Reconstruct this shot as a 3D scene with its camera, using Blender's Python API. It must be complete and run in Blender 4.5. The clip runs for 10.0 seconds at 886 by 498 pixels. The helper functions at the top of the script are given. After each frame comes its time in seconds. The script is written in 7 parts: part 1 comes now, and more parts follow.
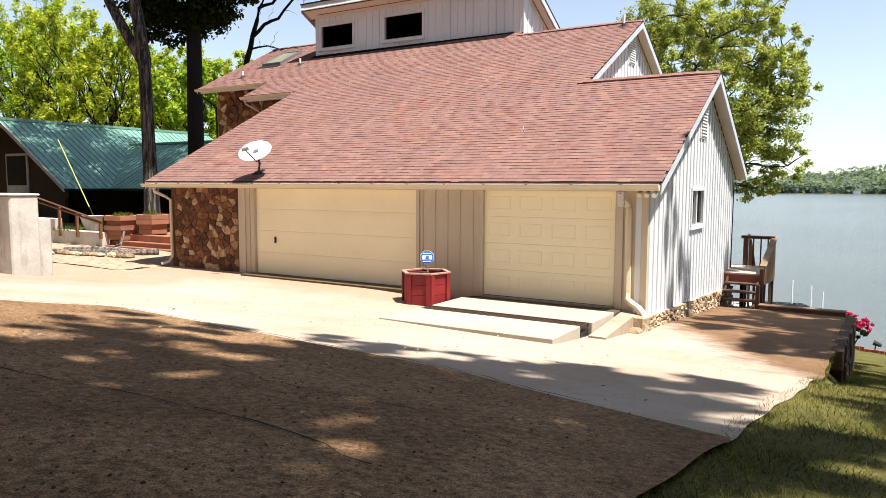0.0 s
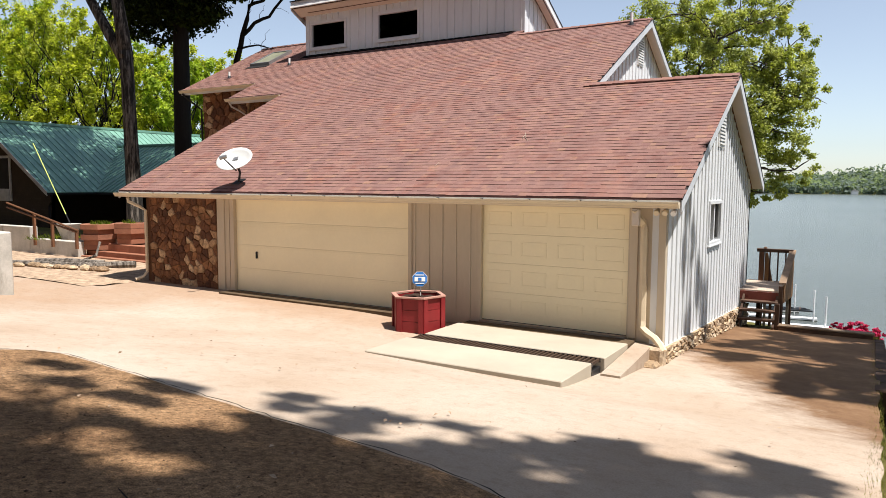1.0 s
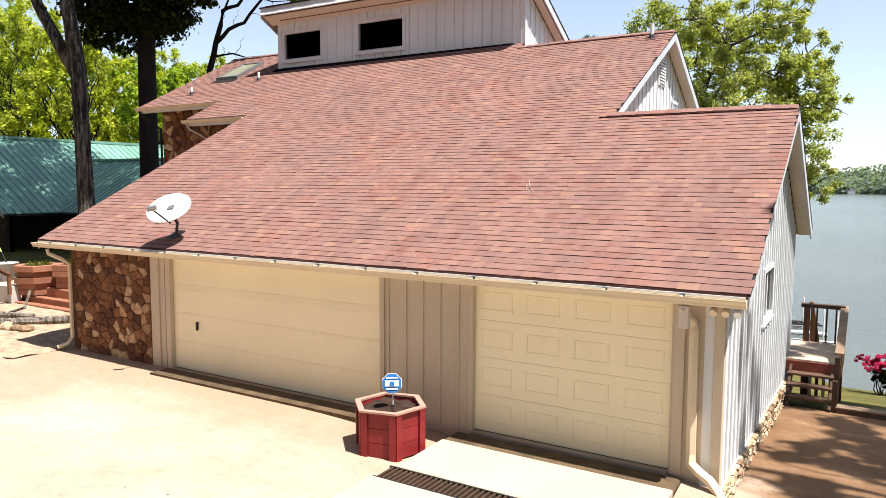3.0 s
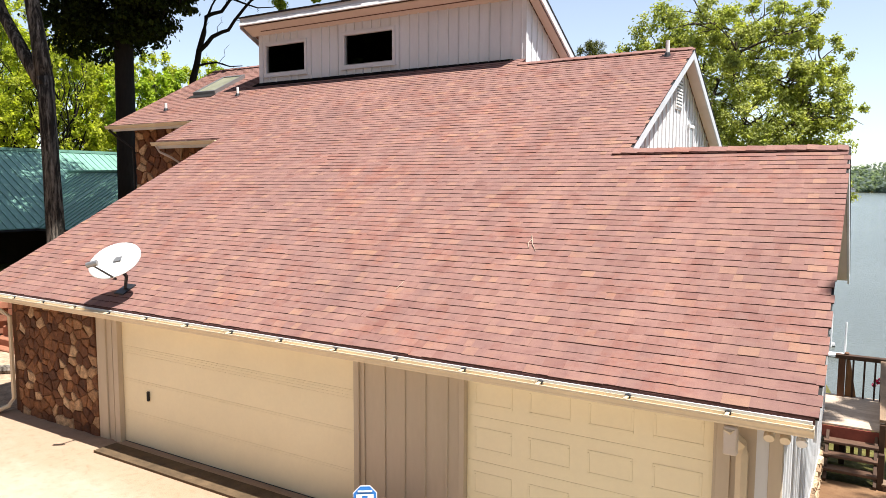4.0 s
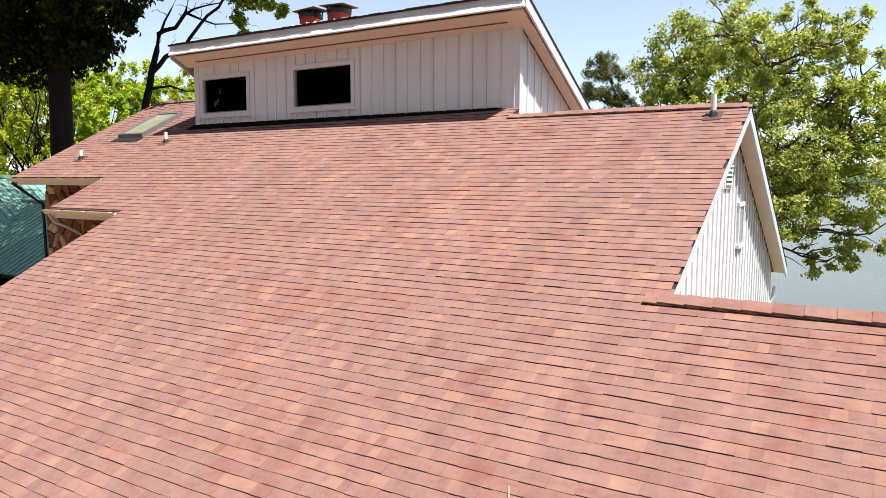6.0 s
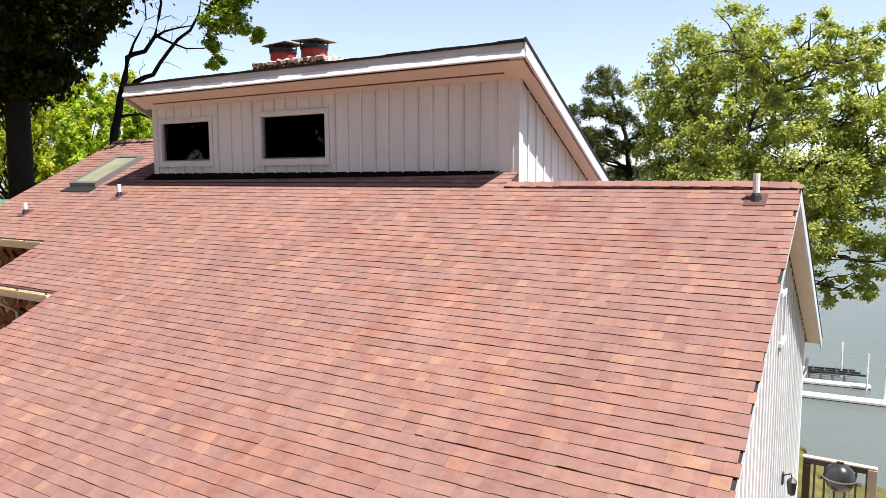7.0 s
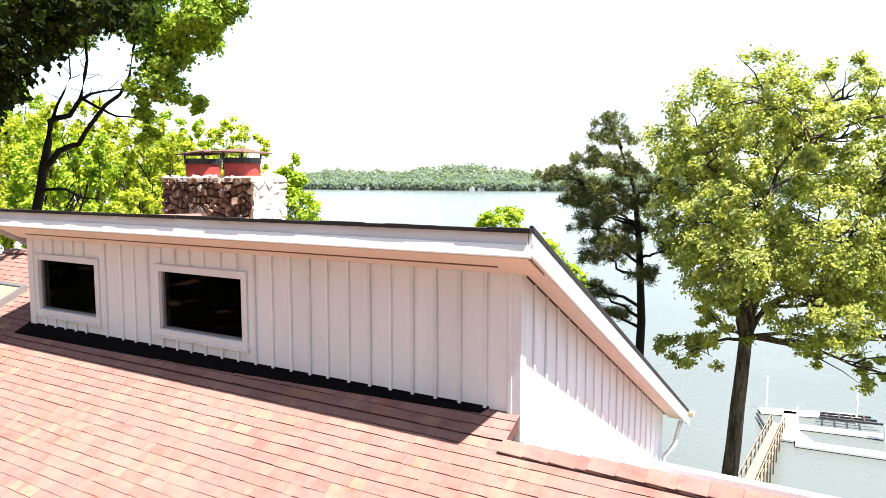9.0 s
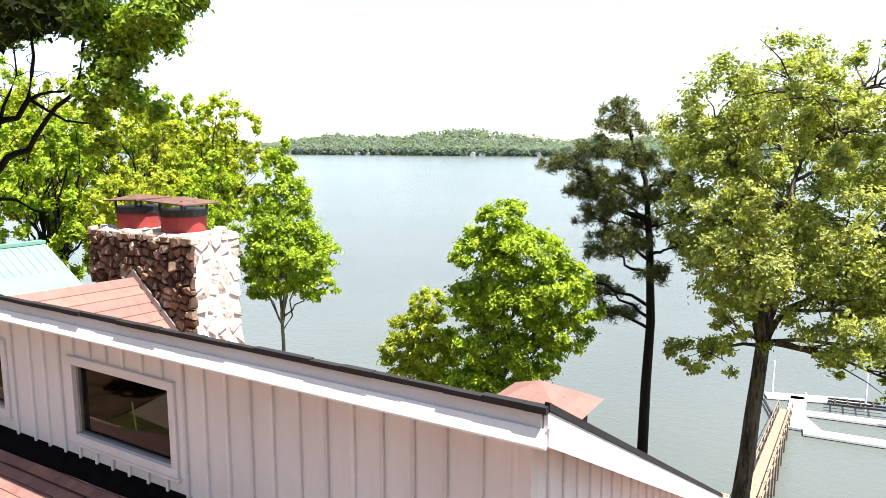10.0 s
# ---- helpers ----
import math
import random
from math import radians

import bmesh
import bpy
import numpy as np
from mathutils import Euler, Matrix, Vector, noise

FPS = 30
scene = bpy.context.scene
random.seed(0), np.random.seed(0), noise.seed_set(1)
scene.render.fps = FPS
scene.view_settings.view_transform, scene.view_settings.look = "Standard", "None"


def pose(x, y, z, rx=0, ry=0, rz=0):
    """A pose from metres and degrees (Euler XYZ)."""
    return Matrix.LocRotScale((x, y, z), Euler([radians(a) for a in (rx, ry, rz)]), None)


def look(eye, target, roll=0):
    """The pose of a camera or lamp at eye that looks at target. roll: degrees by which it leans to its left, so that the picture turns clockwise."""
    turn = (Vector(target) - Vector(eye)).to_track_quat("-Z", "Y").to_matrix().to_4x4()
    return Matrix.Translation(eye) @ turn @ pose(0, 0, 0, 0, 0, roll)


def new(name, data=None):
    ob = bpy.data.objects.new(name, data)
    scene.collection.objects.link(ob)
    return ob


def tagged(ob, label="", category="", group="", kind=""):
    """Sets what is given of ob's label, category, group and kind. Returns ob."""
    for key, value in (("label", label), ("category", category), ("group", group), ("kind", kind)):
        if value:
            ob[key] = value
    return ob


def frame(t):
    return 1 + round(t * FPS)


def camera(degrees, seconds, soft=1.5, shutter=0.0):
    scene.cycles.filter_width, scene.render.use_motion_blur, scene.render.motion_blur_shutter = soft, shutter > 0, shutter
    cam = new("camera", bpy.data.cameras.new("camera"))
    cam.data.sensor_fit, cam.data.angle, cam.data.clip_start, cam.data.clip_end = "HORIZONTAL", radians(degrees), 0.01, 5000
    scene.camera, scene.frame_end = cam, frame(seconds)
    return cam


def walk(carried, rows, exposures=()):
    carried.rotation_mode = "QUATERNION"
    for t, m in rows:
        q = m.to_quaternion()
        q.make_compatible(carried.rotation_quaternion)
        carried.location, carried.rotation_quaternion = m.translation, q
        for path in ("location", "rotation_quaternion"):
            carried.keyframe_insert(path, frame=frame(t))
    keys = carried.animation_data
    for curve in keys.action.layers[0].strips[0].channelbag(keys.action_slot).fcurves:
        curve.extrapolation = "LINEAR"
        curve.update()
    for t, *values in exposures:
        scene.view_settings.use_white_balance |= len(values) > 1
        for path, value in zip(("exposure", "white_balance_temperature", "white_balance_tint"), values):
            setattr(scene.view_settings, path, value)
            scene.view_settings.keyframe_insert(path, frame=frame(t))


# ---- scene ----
cam = camera(64.2, 10.0, soft=0.7)
PATH = [
    (0, (0.4, -0.064, 2.242), (-0.645, 1.631, 2.06), 0.2),
    (0.5, (0.078, 0.483, 2.326), (-0.963, 2.181, 2.143), 0.3),
    (1, (-0.256, 1.121, 2.5), (-1.296, 2.819, 2.317), 0.3),
    (1.5, (-0.612, 1.792, 2.729), (-1.65, 3.491, 2.547), 0.3),
    (2, (-0.965, 2.473, 2.989), (-2.001, 4.174, 2.807), 0.3),
    (3.5, (-2.097, 4.716, 3.862), (-3.129, 6.419, 3.676), 0.2),
    (4, (-2.508, 5.586, 4.309), (-3.54, 7.289, 4.12), 0.2),
    (4.5, (-2.917, 6.619, 4.709), (-3.955, 8.318, 4.52), 0.2),
    (5, (-3.328, 7.572, 5.076), (-4.366, 9.271, 4.886), 0.2),
    (5.5, (-3.705, 8.718, 5.504), (-4.757, 10.408, 5.31), 0.3),
    (7, (-5.11, 11.641, 7.326), (-6.154, 13.335, 7.122), -0.2),
    (7.5, (-5.606, 12.62, 7.976), (-6.647, 14.315, 7.775), -0.2),
    (8, (-6.094, 13.563, 8.638), (-7.132, 15.261, 8.436), -0.2),
    (8.5, (-6.57, 14.531, 9.216), (-7.607, 16.23, 9.023), -0.0),
    (9, (-7.056, 15.513, 9.841), (-8.088, 17.215, 9.65), 0.0),
    (9.5, (-7.558, 16.539, 10.482), (-8.589, 18.238, 10.254), -0.1),
    (10, (-8.11, 17.576, 11.047), (-9.138, 19.267, 10.758), -0.0),
]
EXPOSURE = [(0, 1.12), (0.5, 0.95), (1.0, 0.76), (1.5, 0.82), (2.0, 0.96), (3.5, 1.16), (5.5, 1.15), (7.4, 1.18), (8.0, 1.38), (8.5, 1.8), (9.2, 2.05), (9.6, 2.0), (10, 1.72)]
walk(cam, [(t, look(eye, target, roll)) for t, eye, target, roll in PATH], EXPOSURE)

# ---- world, sun and sky ----
SUN_DIR = Vector((math.cos(radians(68)) * math.cos(radians(-3)), math.cos(radians(68)) * math.sin(radians(-3)), math.sin(radians(68))))
world = bpy.data.worlds.new("sky")
scene.world = world
world.use_nodes = True
wn = world.node_tree.nodes
sky = wn.new("ShaderNodeTexSky")
sky.sky_type = "NISHITA"
sky.sun_disc = False
sky.sun_elevation = radians(68)
sky.sun_rotation = radians(93)
sky.air_density, sky.dust_density, sky.ozone_density = 0.95, 0.4, 3.5
wn["Background"].inputs[1].default_value = 0.092
haze = wn.new("ShaderNodeHueSaturation")          # thin summer haze: a paler sky
haze.inputs["Saturation"].default_value = 0.66
haze.inputs["Value"].default_value = 1.0
world.node_tree.links.new(sky.outputs[0], haze.inputs["Color"])
world.node_tree.links.new(haze.outputs[0], wn["Background"].inputs[0])
sun_data = bpy.data.lights.new("sun", "SUN")
sun_data.energy, sun_data.angle, sun_data.color = 5.0, radians(0.55), (1.0, 0.957, 0.905)
sun = new("sun", sun_data)
sun.matrix_world = look(SUN_DIR * 60, (0, 0, 0))


# ---- materials ----
def mat_new(name):
    m = bpy.data.materials.new(name)
    m.use_nodes = True
    nt = m.node_tree
    return m, nt, nt.nodes["Principled BSDF"]


def noise_node(nt, scale, detail=5.0, rough=0.6, stretch=None):
    geo = nt.nodes.new("ShaderNodeNewGeometry")
    n = nt.nodes.new("ShaderNodeTexNoise")
    n.inputs["Scale"].default_value, n.inputs["Detail"].default_value, n.inputs["Roughness"].default_value = scale, detail, rough
    if stretch:
        mp = nt.nodes.new("ShaderNodeMapping")
        mp.inputs["Scale"].default_value = stretch
        nt.links.new(geo.outputs["Position"], mp.inputs["Vector"])
        nt.links.new(mp.outputs[0], n.inputs["Vector"])
    else:
        nt.links.new(geo.outputs["Position"], n.inputs["Vector"])
    return n


def ramp(nt, fac, stops):
    r = nt.nodes.new("ShaderNodeValToRGB")
    el = r.color_ramp.elements
    while len(el) < len(stops):
        el.new(0.5)
    for e, (p, c) in zip(el, stops):
        e.position, e.color = p, (*c, 1)
    nt.links.new(fac, r.inputs[0])
    return r


def mix(nt, kind, fac, a, b):
    n = nt.nodes.new("ShaderNodeMix")
    n.data_type, n.blend_type = "RGBA", kind
    for sock, v in ((n.inputs["Factor"], fac), (n.inputs["A"], a), (n.inputs["B"], b)):
        if isinstance(v, bpy.types.NodeSocket):
            nt.links.new(v, sock)
        elif isinstance(v, (int, float)):
            sock.default_value = v
        else:
            sock.default_value = (*v, 1)
    return n.outputs["Result"]


def bump(nt, bsdf, height, strength, dist):
    b = nt.nodes.new("ShaderNodeBump")
    b.inputs["Strength"].default_value, b.inputs["Distance"].default_value = strength, dist
    nt.links.new(height, b.inputs["Height"])
    nt.links.new(b.outputs[0], bsdf.inputs["Normal"])
    return b


def surface(name, base, rough=0.7, spread=0.25, scale=1.2, fine=30.0, bump_size=0.004, metal=0.0, stretch=None, rand=None, spec=0.3, dirt=None):
    """A painted, mineral or wooden surface: base colour with blotches, grain and relief."""
    m, nt, b = mat_new(name)
    dark = tuple(c * (1 - spread) for c in base)
    lite = tuple(min(1, c * (1 + spread)) for c in base)
    big = noise_node(nt, scale, 6.0, 0.62, stretch)
    small = noise_node(nt, fine, 4.0, 0.6, stretch)
    col = ramp(nt, big.outputs[0], [(0.3, dark), (0.7, lite)]).outputs[0]
    col = mix(nt, "MULTIPLY", 0.55 * min(1.0, spread * 3), col, ramp(nt, small.outputs[0], [(0.3, (0.6, 0.6, 0.6)), (0.7, (1, 1, 1))]).outputs[0])
    if dirt:
        d = noise_node(nt, dirt[0], 7.0, 0.7, dirt[3] if len(dirt) > 3 else None)
        col = mix(nt, "MIX", ramp(nt, d.outputs[0], [(dirt[2], (0, 0, 0)), (dirt[2] + 0.14, (1, 1, 1))]).outputs[0], col, dirt[1])
    if rand:
        src = nt.nodes.new("ShaderNodeObjectInfo").outputs["Random"] if rand[0] == "object" else nt.nodes.new("ShaderNodeNewGeometry").outputs["Random Per Island"]
        col = mix(nt, "MULTIPLY", 1.0, col, ramp(nt, src, rand[1]).outputs[0])
    nt.links.new(col, b.inputs["Base Color"])
    b.inputs["Roughness"].default_value, b.inputs["Metallic"].default_value = rough, metal
    b.inputs["Specular IOR Level"].default_value = spec
    if bump_size:
        bump(nt, b, small.outputs[0], 0.6, bump_size)
    return m


def shingle_mat(name, kind):
    """Asphalt shingle: dusty red-brown granules, each tab its own tone, streaks down the slope."""
    m, nt, b = mat_new(name)
    if kind == "object":
        rnd = nt.nodes.new("ShaderNodeObjectInfo").outputs["Random"]
    else:
        rnd = nt.nodes.new("ShaderNodeNewGeometry").outputs["Random Per Island"]
    tone = ramp(nt, rnd, [(0.0, (0.220, 0.115, 0.097)), (0.15, (0.238, 0.130, 0.110)), (0.4, (0.237, 0.135, 0.116)), (0.65, (0.253, 0.139, 0.117)), (0.85, (0.262, 0.147, 0.122)), (0.94, (0.280, 0.156, 0.120)), (1.0, (0.302, 0.174, 0.126))])
    blot = noise_node(nt, 0.8, 5.0, 0.65)
    col = mix(nt, "MULTIPLY", 0.45, tone.outputs[0], ramp(nt, blot.outputs[0], [(0.3, (0.76, 0.76, 0.80)), (0.68, (1.08, 1.03, 1.0))]).outputs[0])
    streak = noise_node(nt, 1.0, 4.0, 0.6, (3.2, 0.25, 0.25))
    col = mix(nt, "MULTIPLY", 0.5, col, ramp(nt, streak.outputs[0], [(0.33, (0.75, 0.75, 0.78)), (0.6, (1, 1, 1))]).outputs[0])
    patch = noise_node(nt, 5.0, 5.0, 0.7, (1.0, 2.2, 1.0))
    col = mix(nt, "MULTIPLY", 0.8, col, ramp(nt, patch.outputs[0], [(0.3, (0.82, 0.76, 0.76)), (0.48, (1.0, 1.0, 1.0)), (0.68, (1.10, 1.13, 1.02))]).outputs[0])
    rust = noise_node(nt, 1.3, 6.0, 0.78)
    col = mix(nt, "MULTIPLY", 0.7, col, ramp(nt, rust.outputs[0], [(0.5, (1, 1, 1)), (0.64, (0.96, 0.74, 0.66))]).outputs[0])
    gran = noise_node(nt, 190.0, 3.0, 0.7)
    col = mix(nt, "MULTIPLY", 0.45, col, ramp(nt, gran.outputs[0], [(0.3, (0.55, 0.53, 0.53)), (0.62, (1.12, 1.1, 1.1))]).outputs[0])
    nt.links.new(col, b.inputs["Base Color"])
    b.inputs["Roughness"].default_value = 0.9
    b.inputs["Specular IOR Level"].default_value = 0.25
    bump(nt, b, gran.outputs[0], 0.7, 0.004)
    return m


def leaf_mat(name, dark, lite, trans=0.35, gloss=0.35):
    m, nt, b = mat_new(name)
    rnd = nt.nodes.new("ShaderNodeNewGeometry").outputs["Random Per Island"]
    col = ramp(nt, rnd, [(0.0, dark), (0.75, lite), (1.0, tuple(min(1, c * 1.15) for c in lite))])
    big = noise_node(nt, 0.45, 3.0)
    c2 = mix(nt, "MULTIPLY", 0.7, col.outputs[0], ramp(nt, big.outputs[0], [(0.3, (0.7, 0.74, 0.65)), (0.7, (1.15, 1.08, 1.0))]).outputs[0])
    tuft = noise_node(nt, 1.7, 2.0)
    c2 = mix(nt, "MULTIPLY", 0.8, c2, ramp(nt, tuft.outputs[0], [(0.36, (0.46, 0.53, 0.5)), (0.6, (1.16, 1.14, 1.0))]).outputs[0])
    nt.links.new(c2, b.inputs["Base Color"])
    b.inputs["Roughness"].default_value = 0.55
    b.inputs["Specular IOR Level"].default_value = gloss
    t = nt.nodes.new("ShaderNodeBsdfTranslucent")
    nt.links.new(mix(nt, "MULTIPLY", 1.0, c2, (1.25, 1.35, 0.6)), t.inputs[0])
    ms = nt.nodes.new("ShaderNodeMixShader")
    ms.inputs[0].default_value = trans
    nt.links.new(b.outputs[0], ms.inputs[1])
    nt.links.new(t.outputs[0], ms.inputs[2])
    nt.links.new(ms.outputs[0], nt.nodes["Material Output"].inputs[0])
    return m


def glass_mat(name, tint):
    """A window pane: see-through, with the gloss of glass."""
    m, nt, b = mat_new(name)
    tr = nt.nodes.new("ShaderNodeBsdfTransparent")
    tr.inputs[0].default_value = (*tint, 1)
    gl = nt.nodes.new("ShaderNodeBsdfGlossy")
    gl.inputs["Roughness"].default_value = 0.02
    fr = nt.nodes.new("ShaderNodeFresnel")
    fr.inputs[0].default_value = 1.33
    ms = nt.nodes.new("ShaderNodeMixShader")
    nt.links.new(fr.outputs[0], ms.inputs[0])
    nt.links.new(tr.outputs[0], ms.inputs[1])
    nt.links.new(gl.outputs[0], ms.inputs[2])
    nt.links.new(ms.outputs[0], nt.nodes["Material Output"].inputs[0])
    return m


def water_mat():
    m, nt, b = mat_new("lake_water")
    big = noise_node(nt, 0.012, 3.0)
    col = ramp(nt, big.outputs[0], [(0.35, (0.085, 0.095, 0.085)), (0.65, (0.11, 0.122, 0.11))])
    nt.links.new(col.outputs[0], b.inputs["Base Color"])
    b.inputs["Roughness"].default_value = 0.16
    b.inputs["IOR"].default_value = 1.33
    wave = noise_node(nt, 1.1, 5.0, 0.6, (1.0, 2.2, 1.0))
    bump(nt, b, wave.outputs[0], 0.3, 0.3)
    return m


def stone_mat(name, stops):
    m, nt, b = mat_new(name)
    rnd = nt.nodes.new("ShaderNodeObjectInfo").outputs["Random"]
    col = ramp(nt, rnd, stops)
    col.color_ramp.interpolation = "LINEAR"
    n1 = noise_node(nt, 11.0, 7.0, 0.75)
    c2 = mix(nt, "MULTIPLY", 0.95, col.outputs[0], ramp(nt, n1.outputs[0], [(0.3, (0.28, 0.25, 0.22)), (0.68, (1.45, 1.35, 1.25))]).outputs[0])
    nt.links.new(c2, b.inputs["Base Color"])
    b.inputs["Roughness"].default_value = 0.85
    n2 = noise_node(nt, 14.0, 6.0, 0.7)
    bump(nt, b, n2.outputs[0], 0.8, 0.025)
    return m


def grass_mat(name, dark, lite):
    m, nt, b = mat_new(name)
    n1 = noise_node(nt, 0.8, 6.0, 0.65)
    n2 = noise_node(nt, 25.0, 4.0, 0.7)
    col = ramp(nt, n1.outputs[0], [(0.3, dark), (0.7, lite)]).outputs[0]
    col = mix(nt, "MULTIPLY", 0.8, col, ramp(nt, n2.outputs[0], [(0.3, (0.45, 0.45, 0.4)), (0.7, (1.15, 1.15, 1.1))]).outputs[0])
    nt.links.new(col, b.inputs["Base Color"])
    b.inputs["Roughness"].default_value = 0.9
    b.inputs["Specular IOR Level"].default_value = 0.1
    bump(nt, b, n2.outputs[0], 1.0, 0.04)
    return m


def aggregate_mat():
    """Old exposed-aggregate concrete: brown paste, rusty stains, speckle of pebbles."""
    m, nt, b = mat_new("brown_aggregate_concrete")
    big = noise_node(nt, 0.8, 7.0, 0.7)
    col = ramp(nt, big.outputs[0], [(0.3, (0.14, 0.080, 0.043)), (0.5, (0.24, 0.147, 0.080)), (0.72, (0.36, 0.235, 0.138))]).outputs[0]
    stain = noise_node(nt, 1.6, 7.0, 0.75)
    col = mix(nt, "MIX", ramp(nt, stain.outputs[0], [(0.55, (0, 0, 0)), (0.72, (0.8, 0.8, 0.8))]).outputs[0], col, (0.14, 0.072, 0.037))
    mid = noise_node(nt, 22.0, 5.0, 0.75)
    col = mix(nt, "MULTIPLY", 0.9, col, ramp(nt, mid.outputs[0], [(0.34, (0.3, 0.27, 0.24)), (0.62, (1.3, 1.27, 1.2))]).outputs[0])
    fine = noise_node(nt, 130.0, 3.0, 0.7)
    col = mix(nt, "MULTIPLY", 1.0, col, ramp(nt, fine.outputs[0], [(0.33, (0.3, 0.28, 0.26)), (0.5, (1.0, 1.0, 1.0)), (0.68, (1.9, 1.8, 1.7))]).outputs[0])
    nt.links.new(col, b.inputs["Base Color"])
    b.inputs["Roughness"].default_value = 0.95
    b.inputs["Specular IOR Level"].default_value = 0.2
    bump(nt, b, mid.outputs[0], 0.9, 0.02)
    return m


def court_mat(name):
    """Sunlit tan concrete: warm dirt along the garage, brown stains spreading over the side drive, faint trowel blotches."""
    m, nt, b = mat_new(name)
    big = noise_node(nt, 0.35, 6.0, 0.6)
    col = ramp(nt, big.outputs[0], [(0.3, (0.36, 0.265, 0.19)), (0.5, (0.42, 0.335, 0.26)), (0.7, (0.46, 0.395, 0.325))]).outputs[0]
    geo = nt.nodes.new("ShaderNodeNewGeometry")
    sep = nt.nodes.new("ShaderNodeSeparateXYZ")
    nt.links.new(geo.outputs["Position"], sep.inputs[0])

    def along(axis, a, c):
        r = nt.nodes.new("ShaderNodeMapRange")
        r.interpolation_type = "SMOOTHSTEP"
        r.inputs["From Min"].default_value, r.inputs["From Max"].default_value = a, c
        nt.links.new(sep.outputs[axis], r.inputs["Value"])
        return r.outputs["Result"]

    def join(kind, a, c):
        n = nt.nodes.new("ShaderNodeMath")
        n.operation = kind
        for sock, v in zip(n.inputs, (a, c)):
            if isinstance(v, bpy.types.NodeSocket):
                nt.links.new(v, sock)
            else:
                sock.default_value = v
        return n.outputs[0]
    edge_n = noise_node(nt, 0.9, 7.0, 0.72, (1.0, 1.6, 1.0))
    # brown stain over the side drive, and a thinner wash along the foot of the garage and to the west
    reach = join("ADD", sep.outputs["Y"], join("MULTIPLY", sep.outputs["X"], 1.7))
    line = nt.nodes.new("ShaderNodeMapRange")
    line.inputs["From Min"].default_value, line.inputs["From Max"].default_value = 6.6, 10.4
    nt.links.new(reach, line.inputs["Value"])
    side = join("MULTIPLY", along("X", -4.2, -3.2), line.outputs["Result"])
    side = join("ADD", side, join("MULTIPLY", join("SUBTRACT", edge_n.outputs[0], 0.5), 1.3))
    side = ramp(nt, side, [(0.35, (0, 0, 0)), (0.75, (1, 1, 1))]).outputs[0]
    wash = join("MULTIPLY", along("Y", 9.6, 12.2), along("X", -4.5, -7.5))
    west = join("MULTIPLY", along("X", -9.5, -15.0), 0.8)
    wash = join("ADD", join("MAXIMUM", wash, west), join("MULTIPLY", join("SUBTRACT", edge_n.outputs[0], 0.5), 1.4))
    wash = ramp(nt, wash, [(0.25, (0, 0, 0)), (0.95, (0.8, 0.8, 0.8))]).outputs[0]
    col = mix(nt, "MIX", wash, col, (0.35, 0.235, 0.155))
    stain = noise_node(nt, 1.4, 7.0, 0.7)
    brown = ramp(nt, stain.outputs[0], [(0.3, (0.125, 0.066, 0.034)), (0.55, (0.19, 0.108, 0.056)), (0.75, (0.30, 0.19, 0.11))]).outputs[0]
    col = mix(nt, "MIX", side, col, brown)
    spots = noise_node(nt, 7.0, 6.0, 0.75)
    col = mix(nt, "MULTIPLY", 0.5, col, ramp(nt, spots.outputs[0], [(0.28, (0.62, 0.55, 0.48)), (0.5, (1, 1, 1))]).outputs[0])
    fine = noise_node(nt, 70.0, 4.0, 0.7)
    col = mix(nt, "MULTIPLY", 0.6, col, ramp(nt, fine.outputs[0], [(0.3, (0.66, 0.63, 0.6)), (0.6, (1.04, 1.04, 1.04))]).outputs[0])
    nt.links.new(col, b.inputs["Base Color"])
    b.inputs["Roughness"].default_value = 0.9
    b.inputs["Specular IOR Level"].default_value = 0.2
    bump(nt, b, fine.outputs[0], 0.5, 0.006)
    return m


M = {}
M["shingle"] = shingle_mat("shingle_field", "island")
M["shingle_piece"] = shingle_mat("shingle_piece", "object")
M["felt"] = surface("roof_underlay", (0.10, 0.045, 0.04), 0.9, 0.2)
M["grey_pane"] = surface("flat_grey_glass", (0.30, 0.31, 0.32), 0.2, 0.1, 3.0, 30.0, 0.0, spec=0.5)
M["siding"] = surface("siding_paint", (0.705, 0.72, 0.735), 0.6, 0.06, 0.9, 22.0, 0.0015, stretch=(1, 1, 0.25), dirt=(0.8, (0.46, 0.45, 0.43), 0.66, (2.5, 2.5, 0.25)))
# Warmer beige than the other walls' siding.
M["siding_front"] = surface("beige_siding", (0.55, 0.46, 0.345), 0.6, 0.07, 0.9, 22.0, 0.0015, stretch=(1, 1, 0.25))
# Tab's asphalt edge, blackened to carry the shadow line under each course.
M["cut_shade"] = surface("shaded_cut_edge", (0.05, 0.02, 0.015), 0.95, 0.2)
M["batten"] = surface("batten_paint", (0.725, 0.74, 0.75), 0.6, 0.08, 2.0, 25.0, 0.001, rand=("object", [(0, (0.86, 0.86, 0.86)), (1, (1.05, 1.05, 1.05))]))
M["trim"] = surface("trim_paint", (0.68, 0.69, 0.70), 0.5, 0.06, 2.0, 30.0, 0.001)
M["fascia"] = surface("fascia_paint", (0.56, 0.58, 0.61), 0.5, 0.07, 1.5, 25.0, 0.001)
M["soffit"] = surface("soffit_paint", (0.66, 0.57, 0.49), 0.65, 0.06, 1.5, 20.0, 0.001)
M["door"] = surface("garage_door_paint", (0.93, 0.82, 0.57), 0.45, 0.04, 0.8, 18.0, 0.0006)
M["gutter"] = surface("gutter_metal_paint", (0.70, 0.58, 0.41), 0.4, 0.08, 1.5, 20.0, 0.0006, spec=0.5)
